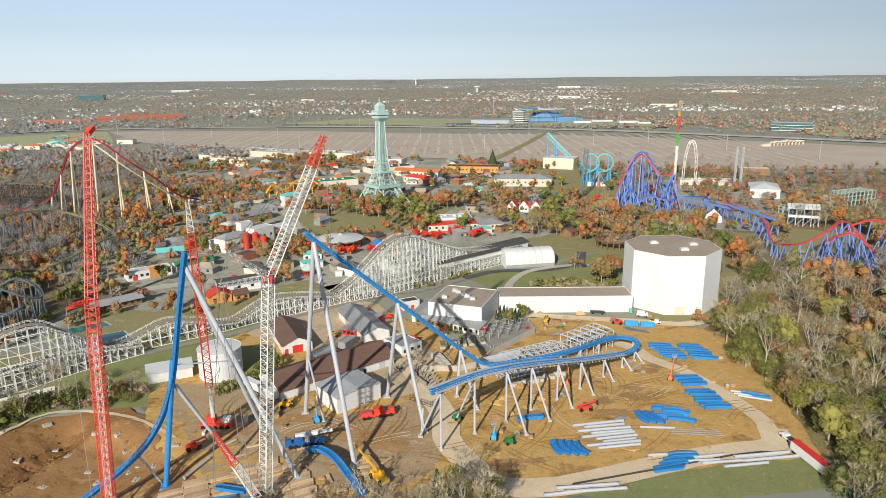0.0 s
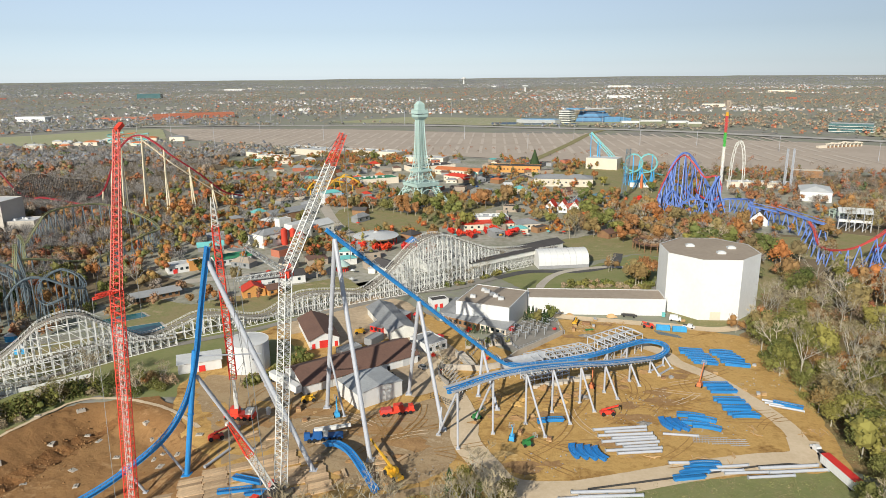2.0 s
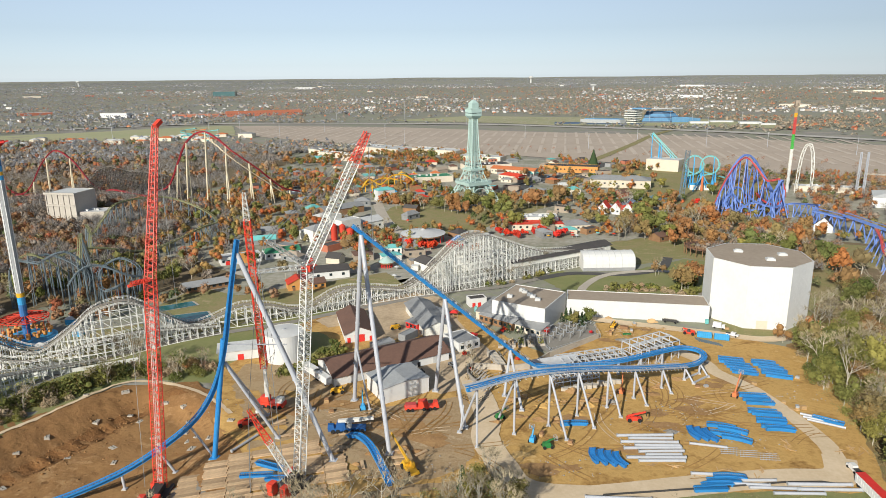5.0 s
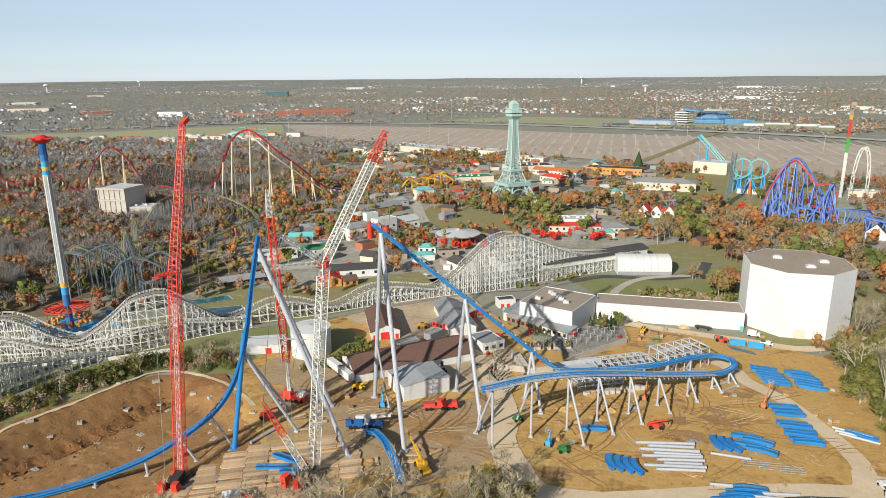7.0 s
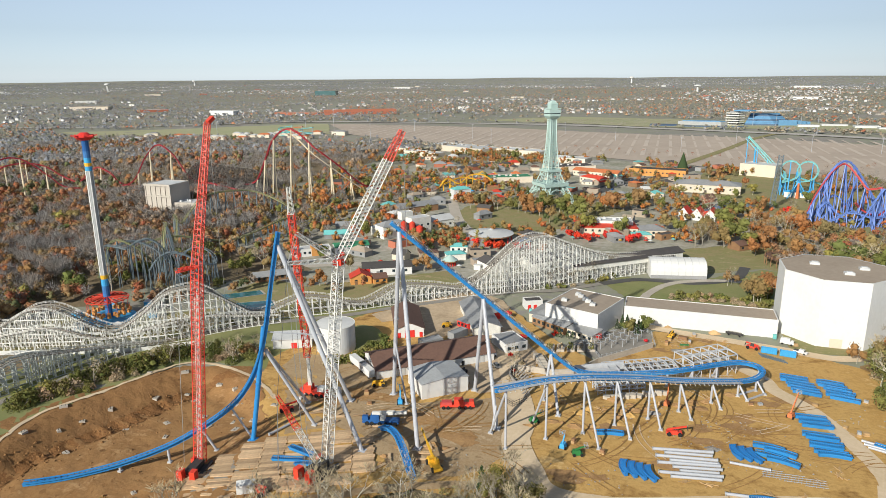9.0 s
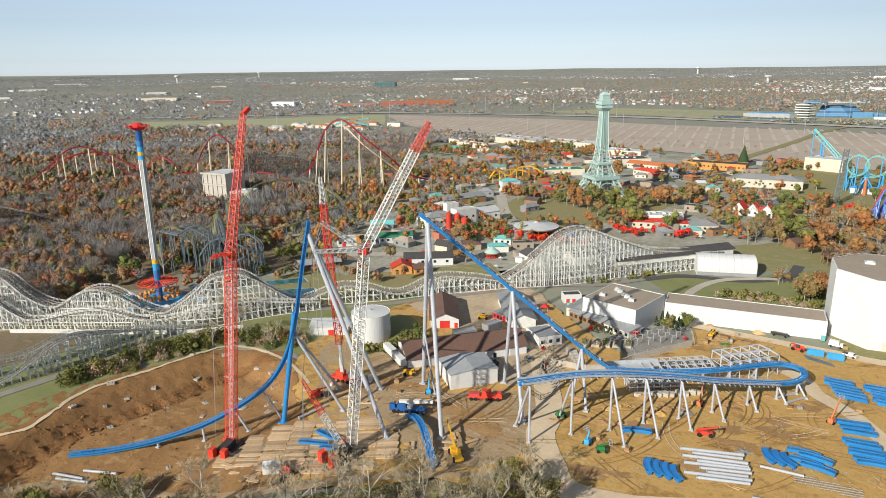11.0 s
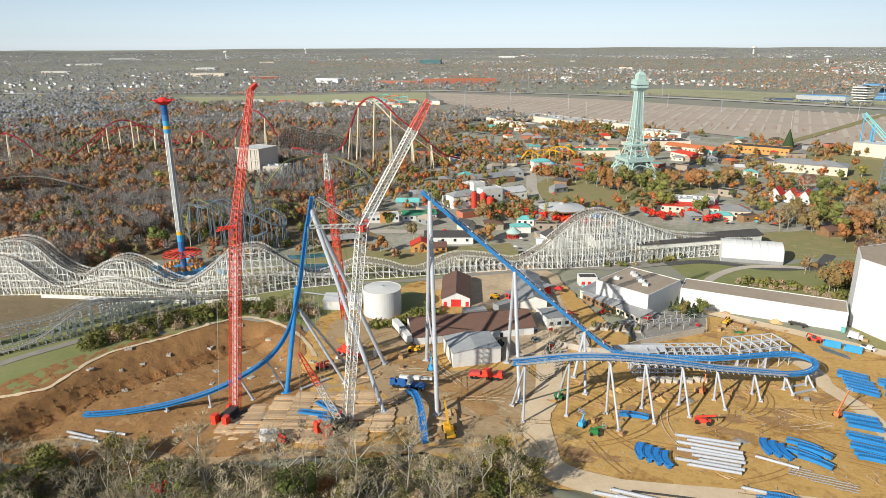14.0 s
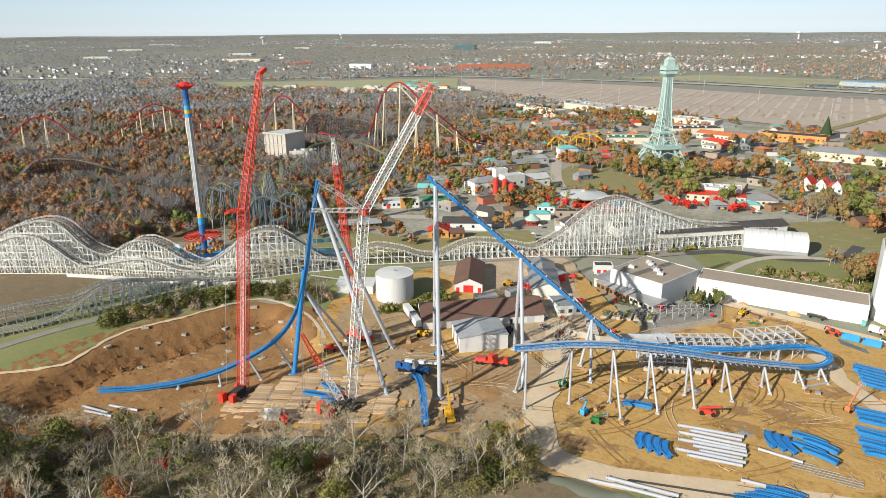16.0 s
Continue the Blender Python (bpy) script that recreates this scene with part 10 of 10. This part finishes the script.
def leaf_cloud(name, trees, per, mat, label, cat, size, low=0.25, wide=0.66):
    """One mesh of loose leaf faces round many plants: rows of x, y, z, width, height, tint."""
    T = np.repeat(np.array(trees, float), per, 0)
    n = len(T)
    c = T[:, :3].copy()
    d = nr.normal(0, 1, (n, 3)) + np.array((0, 0, 0.35))
    d /= np.linalg.norm(d, axis=1, keepdims=True)
    d *= nr.uniform(0.62, 1.12, (n, 1))
    mid = 0.5 + low / 2
    c[:, :2] += d[:, :2] * T[:, 3:4] * wide
    c[:, 2] += T[:, 4] * (mid + (1.0 - mid) * d[:, 2])
    s = (size * nr.uniform(0.6, 1.3, n) * T[:, 3] / 4.2)[:, None]
    nn = unit(nr.normal(0, 1, (n, 3)) + np.array((0, 0, 0.4)))
    a = unit(np.cross(nn, nr.normal(0, 1, (n, 3))))
    b = np.cross(nn, a) * s * nr.uniform(0.55, 1.0, (n, 1))
    a = a * s
    V, m = np.stack([c - a - b, c + a * 1.1 - b * 0.4, c + b * 1.3], 1), 3
    return raw_mesh(name, V.reshape(-1, 3), np.arange(n * m), T[:, 5], m, mat, label, cat)


def raw_mesh(name, V, ix, tn, m, mat, label, cat):
    """One mesh from arrays: points, corner indices, a tint for each face of m corners."""
    me = bpy.data.meshes.new(name)
    me.vertices.add(len(V))
    me.vertices.foreach_set("co", V.reshape(-1).astype(np.float32))
    me.loops.add(len(ix))
    me.loops.foreach_set("vertex_index", ix.astype(np.int32))
    me.polygons.add(len(tn))
    me.polygons.foreach_set("loop_start", np.arange(0, len(ix), m, dtype=np.int32))
    me.update(calc_edges=True)
    me.attributes.new("tint", "FLOAT", "FACE").data.foreach_set("value", tn.astype(np.float32))
    me.materials.append(mat)
    return tagged(new(name, me), label, cat, kind="stuff")


ICO = np.array([(-1, 1.618, 0), (1, 1.618, 0), (-1, -1.618, 0), (1, -1.618, 0), (0, -1, 1.618), (0, 1, 1.618), (0, -1, -1.618), (0, 1, -1.618), (1.618, 0, -1), (1.618, 0, 1), (-1.618, 0, -1), (-1.618, 0, 1)]) / 1.902
ICO_F = np.array([(0, 11, 5), (0, 5, 1), (0, 1, 7), (0, 7, 10), (0, 10, 11), (1, 5, 9), (5, 11, 4), (11, 10, 2), (10, 7, 6), (7, 1, 8), (3, 9, 4), (3, 4, 2), (3, 2, 6), (3, 6, 8), (3, 8, 9), (4, 9, 5), (2, 4, 11), (6, 2, 10), (8, 6, 7), (9, 8, 1)])


OCTA = np.array([(1, 0, 0), (0, 1, 0), (-1, 0, 0), (0, -1, 0), (0, 0, 1)]) * 1.25
OCTA_F = np.array([(0, 1, 4), (1, 2, 4), (2, 3, 4), (3, 0, 4)])


def unit(v):
    return v / np.linalg.norm(v, axis=-1, keepdims=True)


def crowns(name, trees, lobes, leaves, mat, label, cat, size, ball=ICO, faces=ICO_F):
    """Leafy crowns: each of several uneven lobes, with loose leaf sprays standing off them. Rows of x, y, z, radius, height, tint."""
    T = np.array(trees, float)
    L = np.repeat(T, lobes, 0)
    n = len(L)
    a, q = nr.uniform(0, 2 * np.pi, n), np.sqrt(nr.uniform(0, 1, n))
    c = L[:, :3].copy()
    c[:, 0] += np.cos(a) * q * L[:, 3] * 0.58
    c[:, 1] += np.sin(a) * q * L[:, 3] * 0.58
    r = L[:, 3] * nr.uniform(0.34, 0.56, n)
    c[:, 2] += L[:, 4] * (0.8 - 0.34 * q * q) - r * 0.6 + nr.normal(0, 0.5, n)
    b_ = len(ball)
    V1 = c[:, None] + ball[None] * nr.uniform(0.72, 1.12, (n, b_, 1)) * r[:, None, None]
    F1 = (faces[None] + (b_ * np.arange(n))[:, None, None]).reshape(-1)
    tl = np.clip(L[:, 5] + nr.normal(0, 0.025, n), 0, 1)
    pick_ = np.repeat(np.arange(n), leaves)
    k = len(pick_)
    d = unit(nr.normal(0, 1, (k, 3)) + np.array((0, -0.15, 0.35)))
    p = c[pick_] + d * (r[pick_] * nr.uniform(0.85, 1.28, k))[:, None]
    s_ = (size * nr.uniform(0.6, 1.4, k))[:, None]
    e = unit(np.cross(d + nr.normal(0, 0.5, (k, 3)), nr.normal(0, 1, (k, 3))))
    g = unit(np.cross(d, e)) * s_
    e = e * s_
    V2 = np.stack([p - e - g * 0.7, p + e * 1.1 - g * 0.3, p + g * 1.2], 1).reshape(-1, 3)
    V = np.concatenate([V1.reshape(-1, 3), V2])
    ix = np.concatenate([F1, len(V1) * b_ + np.arange(3 * k)])
    return raw_mesh(name, V, ix, np.concatenate([np.repeat(tl, len(faces)), tl[pick_]]), 3, mat, label, cat)


def twigs(name, trees, per, mat, label, cat, wide=0.1):
    """Bare crowns: long thin sprays from the limbs out to a dome."""
    T = np.repeat(np.array(trees, float), per, 0)
    n = len(T)
    d = nr.normal(0, 1, (n, 3))
    d[:, 2] = np.abs(d[:, 2]) * 1.1 - 0.25
    d = unit(d) * nr.uniform(0.75, 1.1, (n, 1))
    root = T[:, :3] + np.stack([nr.normal(0, 0.25, n), nr.normal(0, 0.25, n), T[:, 4] * nr.uniform(0.25, 0.6, n)], 1)
    end = T[:, :3] + np.stack([d[:, 0] * T[:, 3], d[:, 1] * T[:, 3], T[:, 4] * (0.55 + 0.45 * d[:, 2])], 1)
    f = nr.uniform(0.3, 0.75, (n, 1))
    a = root + (end - root) * f + nr.normal(0, 0.25, (n, 3))
    w_ = unit(np.cross(end - a, nr.normal(0, 1, (n, 3)))) * wide * nr.uniform(0.6, 1.5, (n, 1))
    V = np.stack([a - w_, a + w_, end], 1).reshape(-1, 3)
    return raw_mesh(name, V, np.arange(3 * n), np.clip(T[:, 5] + nr.normal(0, 0.03, n), 0, 1), 3, mat, label, cat)


def leaf_tint(x, y, z_, rg):
    """Kinds of tree stand in loose groups: 0.42 and up are brown, orange, gold, rust, olive, dark green."""
    return min(1.0, max(0.38, 0.66 + 0.42 * noise.noise((x / 70, y / 70, z_)) + rg.gauss(0, 0.16)))


fr_ = random.Random(9)
near_leaf, near_bare, far_leaf, far_bare, wood = [], [], [], [], MB()
WOODRIDE = [(-448, 258), (-468, 256), (-492, 300), (-490, 320), (-462, 340), (-420, 356), (-404, 350), (-420, 322), (-458, 316), (-462, 300)]
while len(near_leaf) + len(near_bare) < 2300 or len(far_leaf) + len(far_bare) < 3600:
    x, y = fr_.uniform(-1000, -225), fr_.uniform(215, 1050)
    if x > -300 + (330 - y) * 0.4 and y < 330 or (x > -330 and y > 520) or (x > -235 - (y - 300) * 0.2) or inside(x, y, [(-408, 462), (-335, 457), (-335, 512), (-408, 512)]) or y < 40 - 0.35 * x or inside(x, y, WOODRIDE):
        continue
    if y > 1000 - (x + 330) * 0.1 and x > -700:
        continue
    far = math.hypot(x - 30, y) > 720
    if len(far_leaf) + len(far_bare) >= 3600 if far else len(near_leaf) + len(near_bare) >= 2300:
        continue
    h_ = fr_.uniform(9, 15)
    z = land(x, y)
    k = noise.noise((x / 55, y / 55, 3.3)) + fr_.uniform(-0.45, 0.45)
    if k > (0.17 if far else 0.08):
        (far_leaf if far else near_leaf).append((x, y, z, fr_.uniform(3.8, 7.4), h_, leaf_tint(x, y, 5.5, fr_)))
    else:
        (far_bare if far else near_bare).append((x, y, z, fr_.uniform(4.2, 7.0), h_ * 1.05, fr_.uniform(0, 0.36)))
    if not far:
        wood.tube((x, y, z), (x + fr_.gauss(0, 0.5), y + fr_.gauss(0, 0.5), z + h_ * 0.75), 0.24, 0.07, 3, caps=False)
        for _ in range(3):
            a = fr_.uniform(0, 6.28)
            wood.tube((x, y, z + h_ * fr_.uniform(0.25, 0.5)), (x + 3.0 * math.cos(a), y + 3.0 * math.sin(a), z + h_ * fr_.uniform(0.7, 0.95)), 0.13, 0.04, 3, caps=False)
FILL = [(-236, 268), (-250, 235), (-300, 205), (-420, 180), (-540, 240), (-540, 340), (-420, 420), (-330, 440), (-262, 420), (-300, 380), (-252, 320)]
n_fill = 0
while n_fill < 420:
    x, y = fr_.uniform(-540, -230), fr_.uniform(180, 440)
    if not inside(x, y, FILL) or inside(x, y, WOODRIDE) or math.hypot(x + 214.5, y - 246) < 24:
        continue
    n_fill += 1
    row = (x, y, land(x, y), fr_.uniform(3.2, 5.4), fr_.uniform(8, 14))
    near_leaf.append((*row, leaf_tint(x, y, 7.5, fr_))) if fr_.random() < 0.6 else near_bare.append((*row, fr_.uniform(0, 0.36)))
for x0, x1, y0, y1, n in ((-236, -196, 268, 300, 16), (-300, -232, 300, 400, 34), (-190, -110, 300, 345, 12), (-335, -240, 420, 560, 60)):
    for _ in range(n):
        x, y = fr_.uniform(x0, x1), fr_.uniform(y0, y1)
        near_leaf.append((x, y, land(x, y), fr_.uniform(2.4, 4.4), fr_.uniform(6, 11), leaf_tint(x, y, 7.5, fr_)))
crowns("forest_leaves", near_leaf, 6, 26, M_FOREST, "brown and orange leaves of a dense late autumn forest", "forest", 0.42, ICO * 0.75)
twigs("forest_twigs", near_bare, 135, M_FOREST, "bare grey twigs of a dense late autumn forest", "forest", 0.085)
crowns("forest_brush", near_bare, 3, 30, M_FOREST, "dense grey-brown twig masses inside the bare crowns", "forest", 0.27, OCTA * 0.2, OCTA_F)
crowns("far_forest_brush", far_bare, 2, 12, M_FOREST, "dense grey-brown twig masses inside the far bare crowns", "forest", 0.4, OCTA * 0.2, OCTA_F)
for _ in range(46):
    x, y = fr_.gauss(-640, 26), fr_.gauss(505, 22)
    far_leaf.append((x, y, land(x, y), fr_.uniform(3.0, 4.6), fr_.uniform(11, 16), fr_.uniform(0.93, 1.0)))
crowns("far_forest_leaves", far_leaf, 4, 12, M_FOREST, "brown and orange leaves of the forest's far side", "forest", 0.6)
twigs("far_forest_twigs", far_bare, 46, M_FOREST, "bare grey twigs of the forest's far side", "forest", 0.14)
solid("forest_trunks", wood, M_BARK, "grey trunks of a dense forest", "forest", kind="stuff")
LOT = [(-400, 1100), (-120, 990), (62, 910), (140, 865), (314, 805), (640, 795), (900, 795), (900, 1300), (-400, 1300)]
leafy_, bare_ = [], []
while len(leafy_) + len(bare_) < 3600:
    x, y = fr_.uniform(150, 1000), fr_.uniform(140, 900)
    if x < 190 + max(0, 380 - y) * 0.3 and not (x > 165 and y < 350) or (x < 315 and 372 < y < 720) or inside(x, y, LOT) or math.hypot(x - 243, y - 382) < 26 or math.hypot(x - 280, y - 378) < 22:
        continue
    if fr_.random() < 0.45:
        leafy_.append((x, y, land(x, y), fr_.uniform(3.2, 5.4), fr_.uniform(8, 14), leaf_tint(x, y, 9.5, fr_)))
    else:
        bare_.append((x, y, land(x, y), fr_.uniform(3.2, 5.6), fr_.uniform(9, 15), fr_.uniform(0.15, 0.5)))
crowns("wood_leaves", leafy_, 4, 18, M_FOREST, "brown and orange leaves of the wood beside the park", "wood", 0.45, ICO * 0.7)
twigs("wood_twigs", bare_, 70, M_FOREST, "bare grey twigs of the wood beside the park", "wood", 0.1)
SIDE = [(128, 372), (170, 372), (205, 470), (262, 560), (330, 640), (320, 740), (230, 660), (205, 620), (150, 620), (122, 600), (140, 520), (100, 470), (112, 430)]
side_leaf, side_bare = [], []
while len(side_leaf) + len(side_bare) < 300:
    x, y = fr_.uniform(100, 330), fr_.uniform(372, 740)
    if inside(x, y, SIDE) and not 132 < x < 232 or inside(x, y, [(128, 372), (170, 372), (200, 460), (190, 540), (140, 530), (100, 470)]):
        row = (x, y, land(x, y), fr_.uniform(2.8, 4.8), fr_.uniform(7, 12))
        side_leaf.append((*row, leaf_tint(x, y, 4.5, fr_))) if fr_.random() < 0.65 else side_bare.append((*row, fr_.uniform(0, 0.4)))
west_leaf, west_bare = [], []
while len(west_leaf) + len(west_bare) < 620:
    x, y = fr_.uniform(-335, -110), fr_.uniform(335, 760)
    if not inside(x, y, [(-250, 330), (-180, 345), (-190, 420), (-150, 500), (-165, 560), (-130, 700), (-200, 760), (-335, 760), (-335, 500), (-270, 420)]) or any(abs(x - a) < 7 and abs(y - b) < 7 for a, b in stall_spots) or noise.noise((x / 30, y / 30, 8.8)) < -0.25:
        continue
    row = (x, y, land(x, y), fr_.uniform(2.8, 5.0), fr_.uniform(8, 13))
    west_leaf.append((*row, min(1, max(0, 0.5 + fr_.uniform(-0.5, 0.5))))) if fr_.random() < 0.5 else west_bare.append((*row, fr_.uniform(0, 0.4)))
crowns("park_west_leaves", west_leaf, 5, 20, M_PARKTREE, "green and orange trees along the park's wooded side", "woodland", 0.42)
twigs("park_west_twigs", west_bare, 90, M_FOREST, "bare grey trees along the park's wooded side", "woodland", 0.09)
crowns("park_west_brush", west_bare, 2, 16, M_FOREST, "grey-brown twig masses inside the park's bare crowns", "woodland", 0.3, OCTA * 0.2, OCTA_F)
crowns("ride_side_leaves", side_leaf, 6, 28, M_FOREST, "brown and orange trees between the hall and the rides", "wood", 0.4, ICO * 0.7)
twigs("ride_side_twigs", side_bare, 90, M_FOREST, "bare grey trees between the hall and the rides", "wood", 0.09)
crowns("wood_brush", bare_, 2, 16, M_FOREST, "dense grey-brown twig masses inside the wood's bare crowns", "wood", 0.32, OCTA * 0.2, OCTA_F)
trees_ = []
while len(trees_) < 1400:
    x, y = fr_.uniform(-335, 335), fr_.uniform(400, 1000)
    if noise.noise((x / 45, y / 45, 6.6)) < 0.0 or math.hypot(x + 59, y - 613) < 27 or inside(x, y, LOT) or (inside(x, y, RIDE_PAVE) and noise.noise((x / 22, y / 22, 3.3)) < 0.12) or inside(x, y, RIDE_LAWN) or (x > 120 and fr_.random() < 0.5) or (y < 470 and x > -70) or (y > 640 and x < 30 and x > -110 and noise.noise((x / 20, y / 20, 1.6)) < 0.1) or any(abs(x - a) < 8 and abs(y - b) < 8 for a, b in stall_spots):
        continue
    trees_.append((x, y, land(x, y), fr_.uniform(2.6, 4.8), fr_.uniform(7, 13), min(1, max(0, 0.5 + 0.6 * noise.noise((x / 40, y / 40, 2.5)) + fr_.uniform(-0.4, 0.4)))))
crowns("park_woodland", trees_, 4, 22, M_PARKTREE, "autumn trees filling in between the park rides", "woodland", 0.4, ICO * 0.75)
trees_ = []
while len(trees_) < 47000:
    az, far = radians(fr_.uniform(-68, 38)), 1050 + 13500 * fr_.random() ** (1.7 if len(trees_) < 38000 else 4.5)
    x, y = 30 + far * math.sin(az), far * math.cos(az)
    if inside(x, y, [(-1250, 1140), (-1072, 1300), (-740, 1560), (-80, 1590), (470, 1320), (860, 1010), (640, 790), (314, 805), (140, 860), (-122, 985), (-400, 1120), (-640, 1190), (-1028, 1000)]) or inside(x, y, [(0, 1560), (460, 1450), (480, 1560), (330, 1800), (60, 1850), (-240, 1900), (-420, 1700)]):
        continue
    if noise.noise((x / 900, y / 900, 4.2)) + 0.35 * noise.noise((x / 260, y / 260, 8.1)) > 0.22 and fr_.random() < 0.4:
        continue
    if noise.noise((x / 500, y / 500, 12.2)) < -0.28 and fr_.random() < 0.85:
        continue
    dx, dy, k = drawn_in(x, y)
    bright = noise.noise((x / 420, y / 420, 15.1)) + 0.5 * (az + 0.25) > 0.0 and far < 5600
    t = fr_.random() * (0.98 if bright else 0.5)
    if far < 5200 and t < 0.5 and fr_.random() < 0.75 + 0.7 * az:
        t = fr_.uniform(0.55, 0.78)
    # Beyond 5600 m only the haze-grey end of the ramp is used.
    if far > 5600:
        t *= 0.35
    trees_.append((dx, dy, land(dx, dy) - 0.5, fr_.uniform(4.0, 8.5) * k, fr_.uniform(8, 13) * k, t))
crowns("far_woodland", trees_, 2, 2, M_FARWOOD, "grey and rust coloured woodland, tinted with haze toward the horizon", "woodland", 1.6, OCTA, OCTA_F)
# undergrowth between the near trees
und = []
for poly, n in ((WOOD_R, 1900), (WOOD_F, 2300)):
    xs, ys = [p[0] for p in poly], [p[1] for p in poly]
    k = 0
    while k < n:
        x, y = fr_.uniform(min(xs), max(xs)), fr_.uniform(min(ys), max(ys))
        if inside(x, y, poly):
            k += 1
            und.append((x, y, land(x, y) - 0.2, fr_.uniform(1.4, 3.0), fr_.uniform(0.6, 2.6), fr_.random()))
grass = []
while len(grass) < 1500:
    x, y = fr_.uniform(30, 160), fr_.uniform(158, 300)
    if inside(x, y, [(34, 164), (60, 174), (106, 182), (118, 176), (108, 166), (60, 160)]) or inside(x, y, [(116, 190), (123, 180), (140, 160), (150, 200), (146, 290), (122, 288), (117, 250), (120, 215)]):
        grass.append((x, y, land(x, y) + 0.1, fr_.uniform(0.8, 1.8), fr_.uniform(0.3, 0.9), fr_.random()))
M_UNDER = tints("undergrowth_leaves", [(0.26, 0.21, 0.12), (0.2, 0.22, 0.075), (0.3, 0.25, 0.13), (0.25, 0.26, 0.09), (0.33, 0.26, 0.16), (0.17, 0.18, 0.075)], "attr", 0.35)
leaf_cloud("verge_grass", grass, 26, M_UNDER, "tufts of rough olive grass on the verge", "grass", 0.36, low=0.0, wide=0.9)
leaf_cloud("undergrowth", und, 46, M_UNDER, "tangled green and brown undergrowth below bare trees", "undergrowth", 0.34, low=0.0, wide=0.62)
leaf_cloud("parking_lot_trees", [(-120 + k * 11.5, 1035 - k * 4.0 + (k % 3) * 26, land(-120 + k * 11.5, 1035), 3.4, 5.5, 0.4 + 0.2 * (k % 3)) for k in range(46)], 40, M_FOREST, "rows of small rust coloured trees in the parking lot", "trees", 0.5)
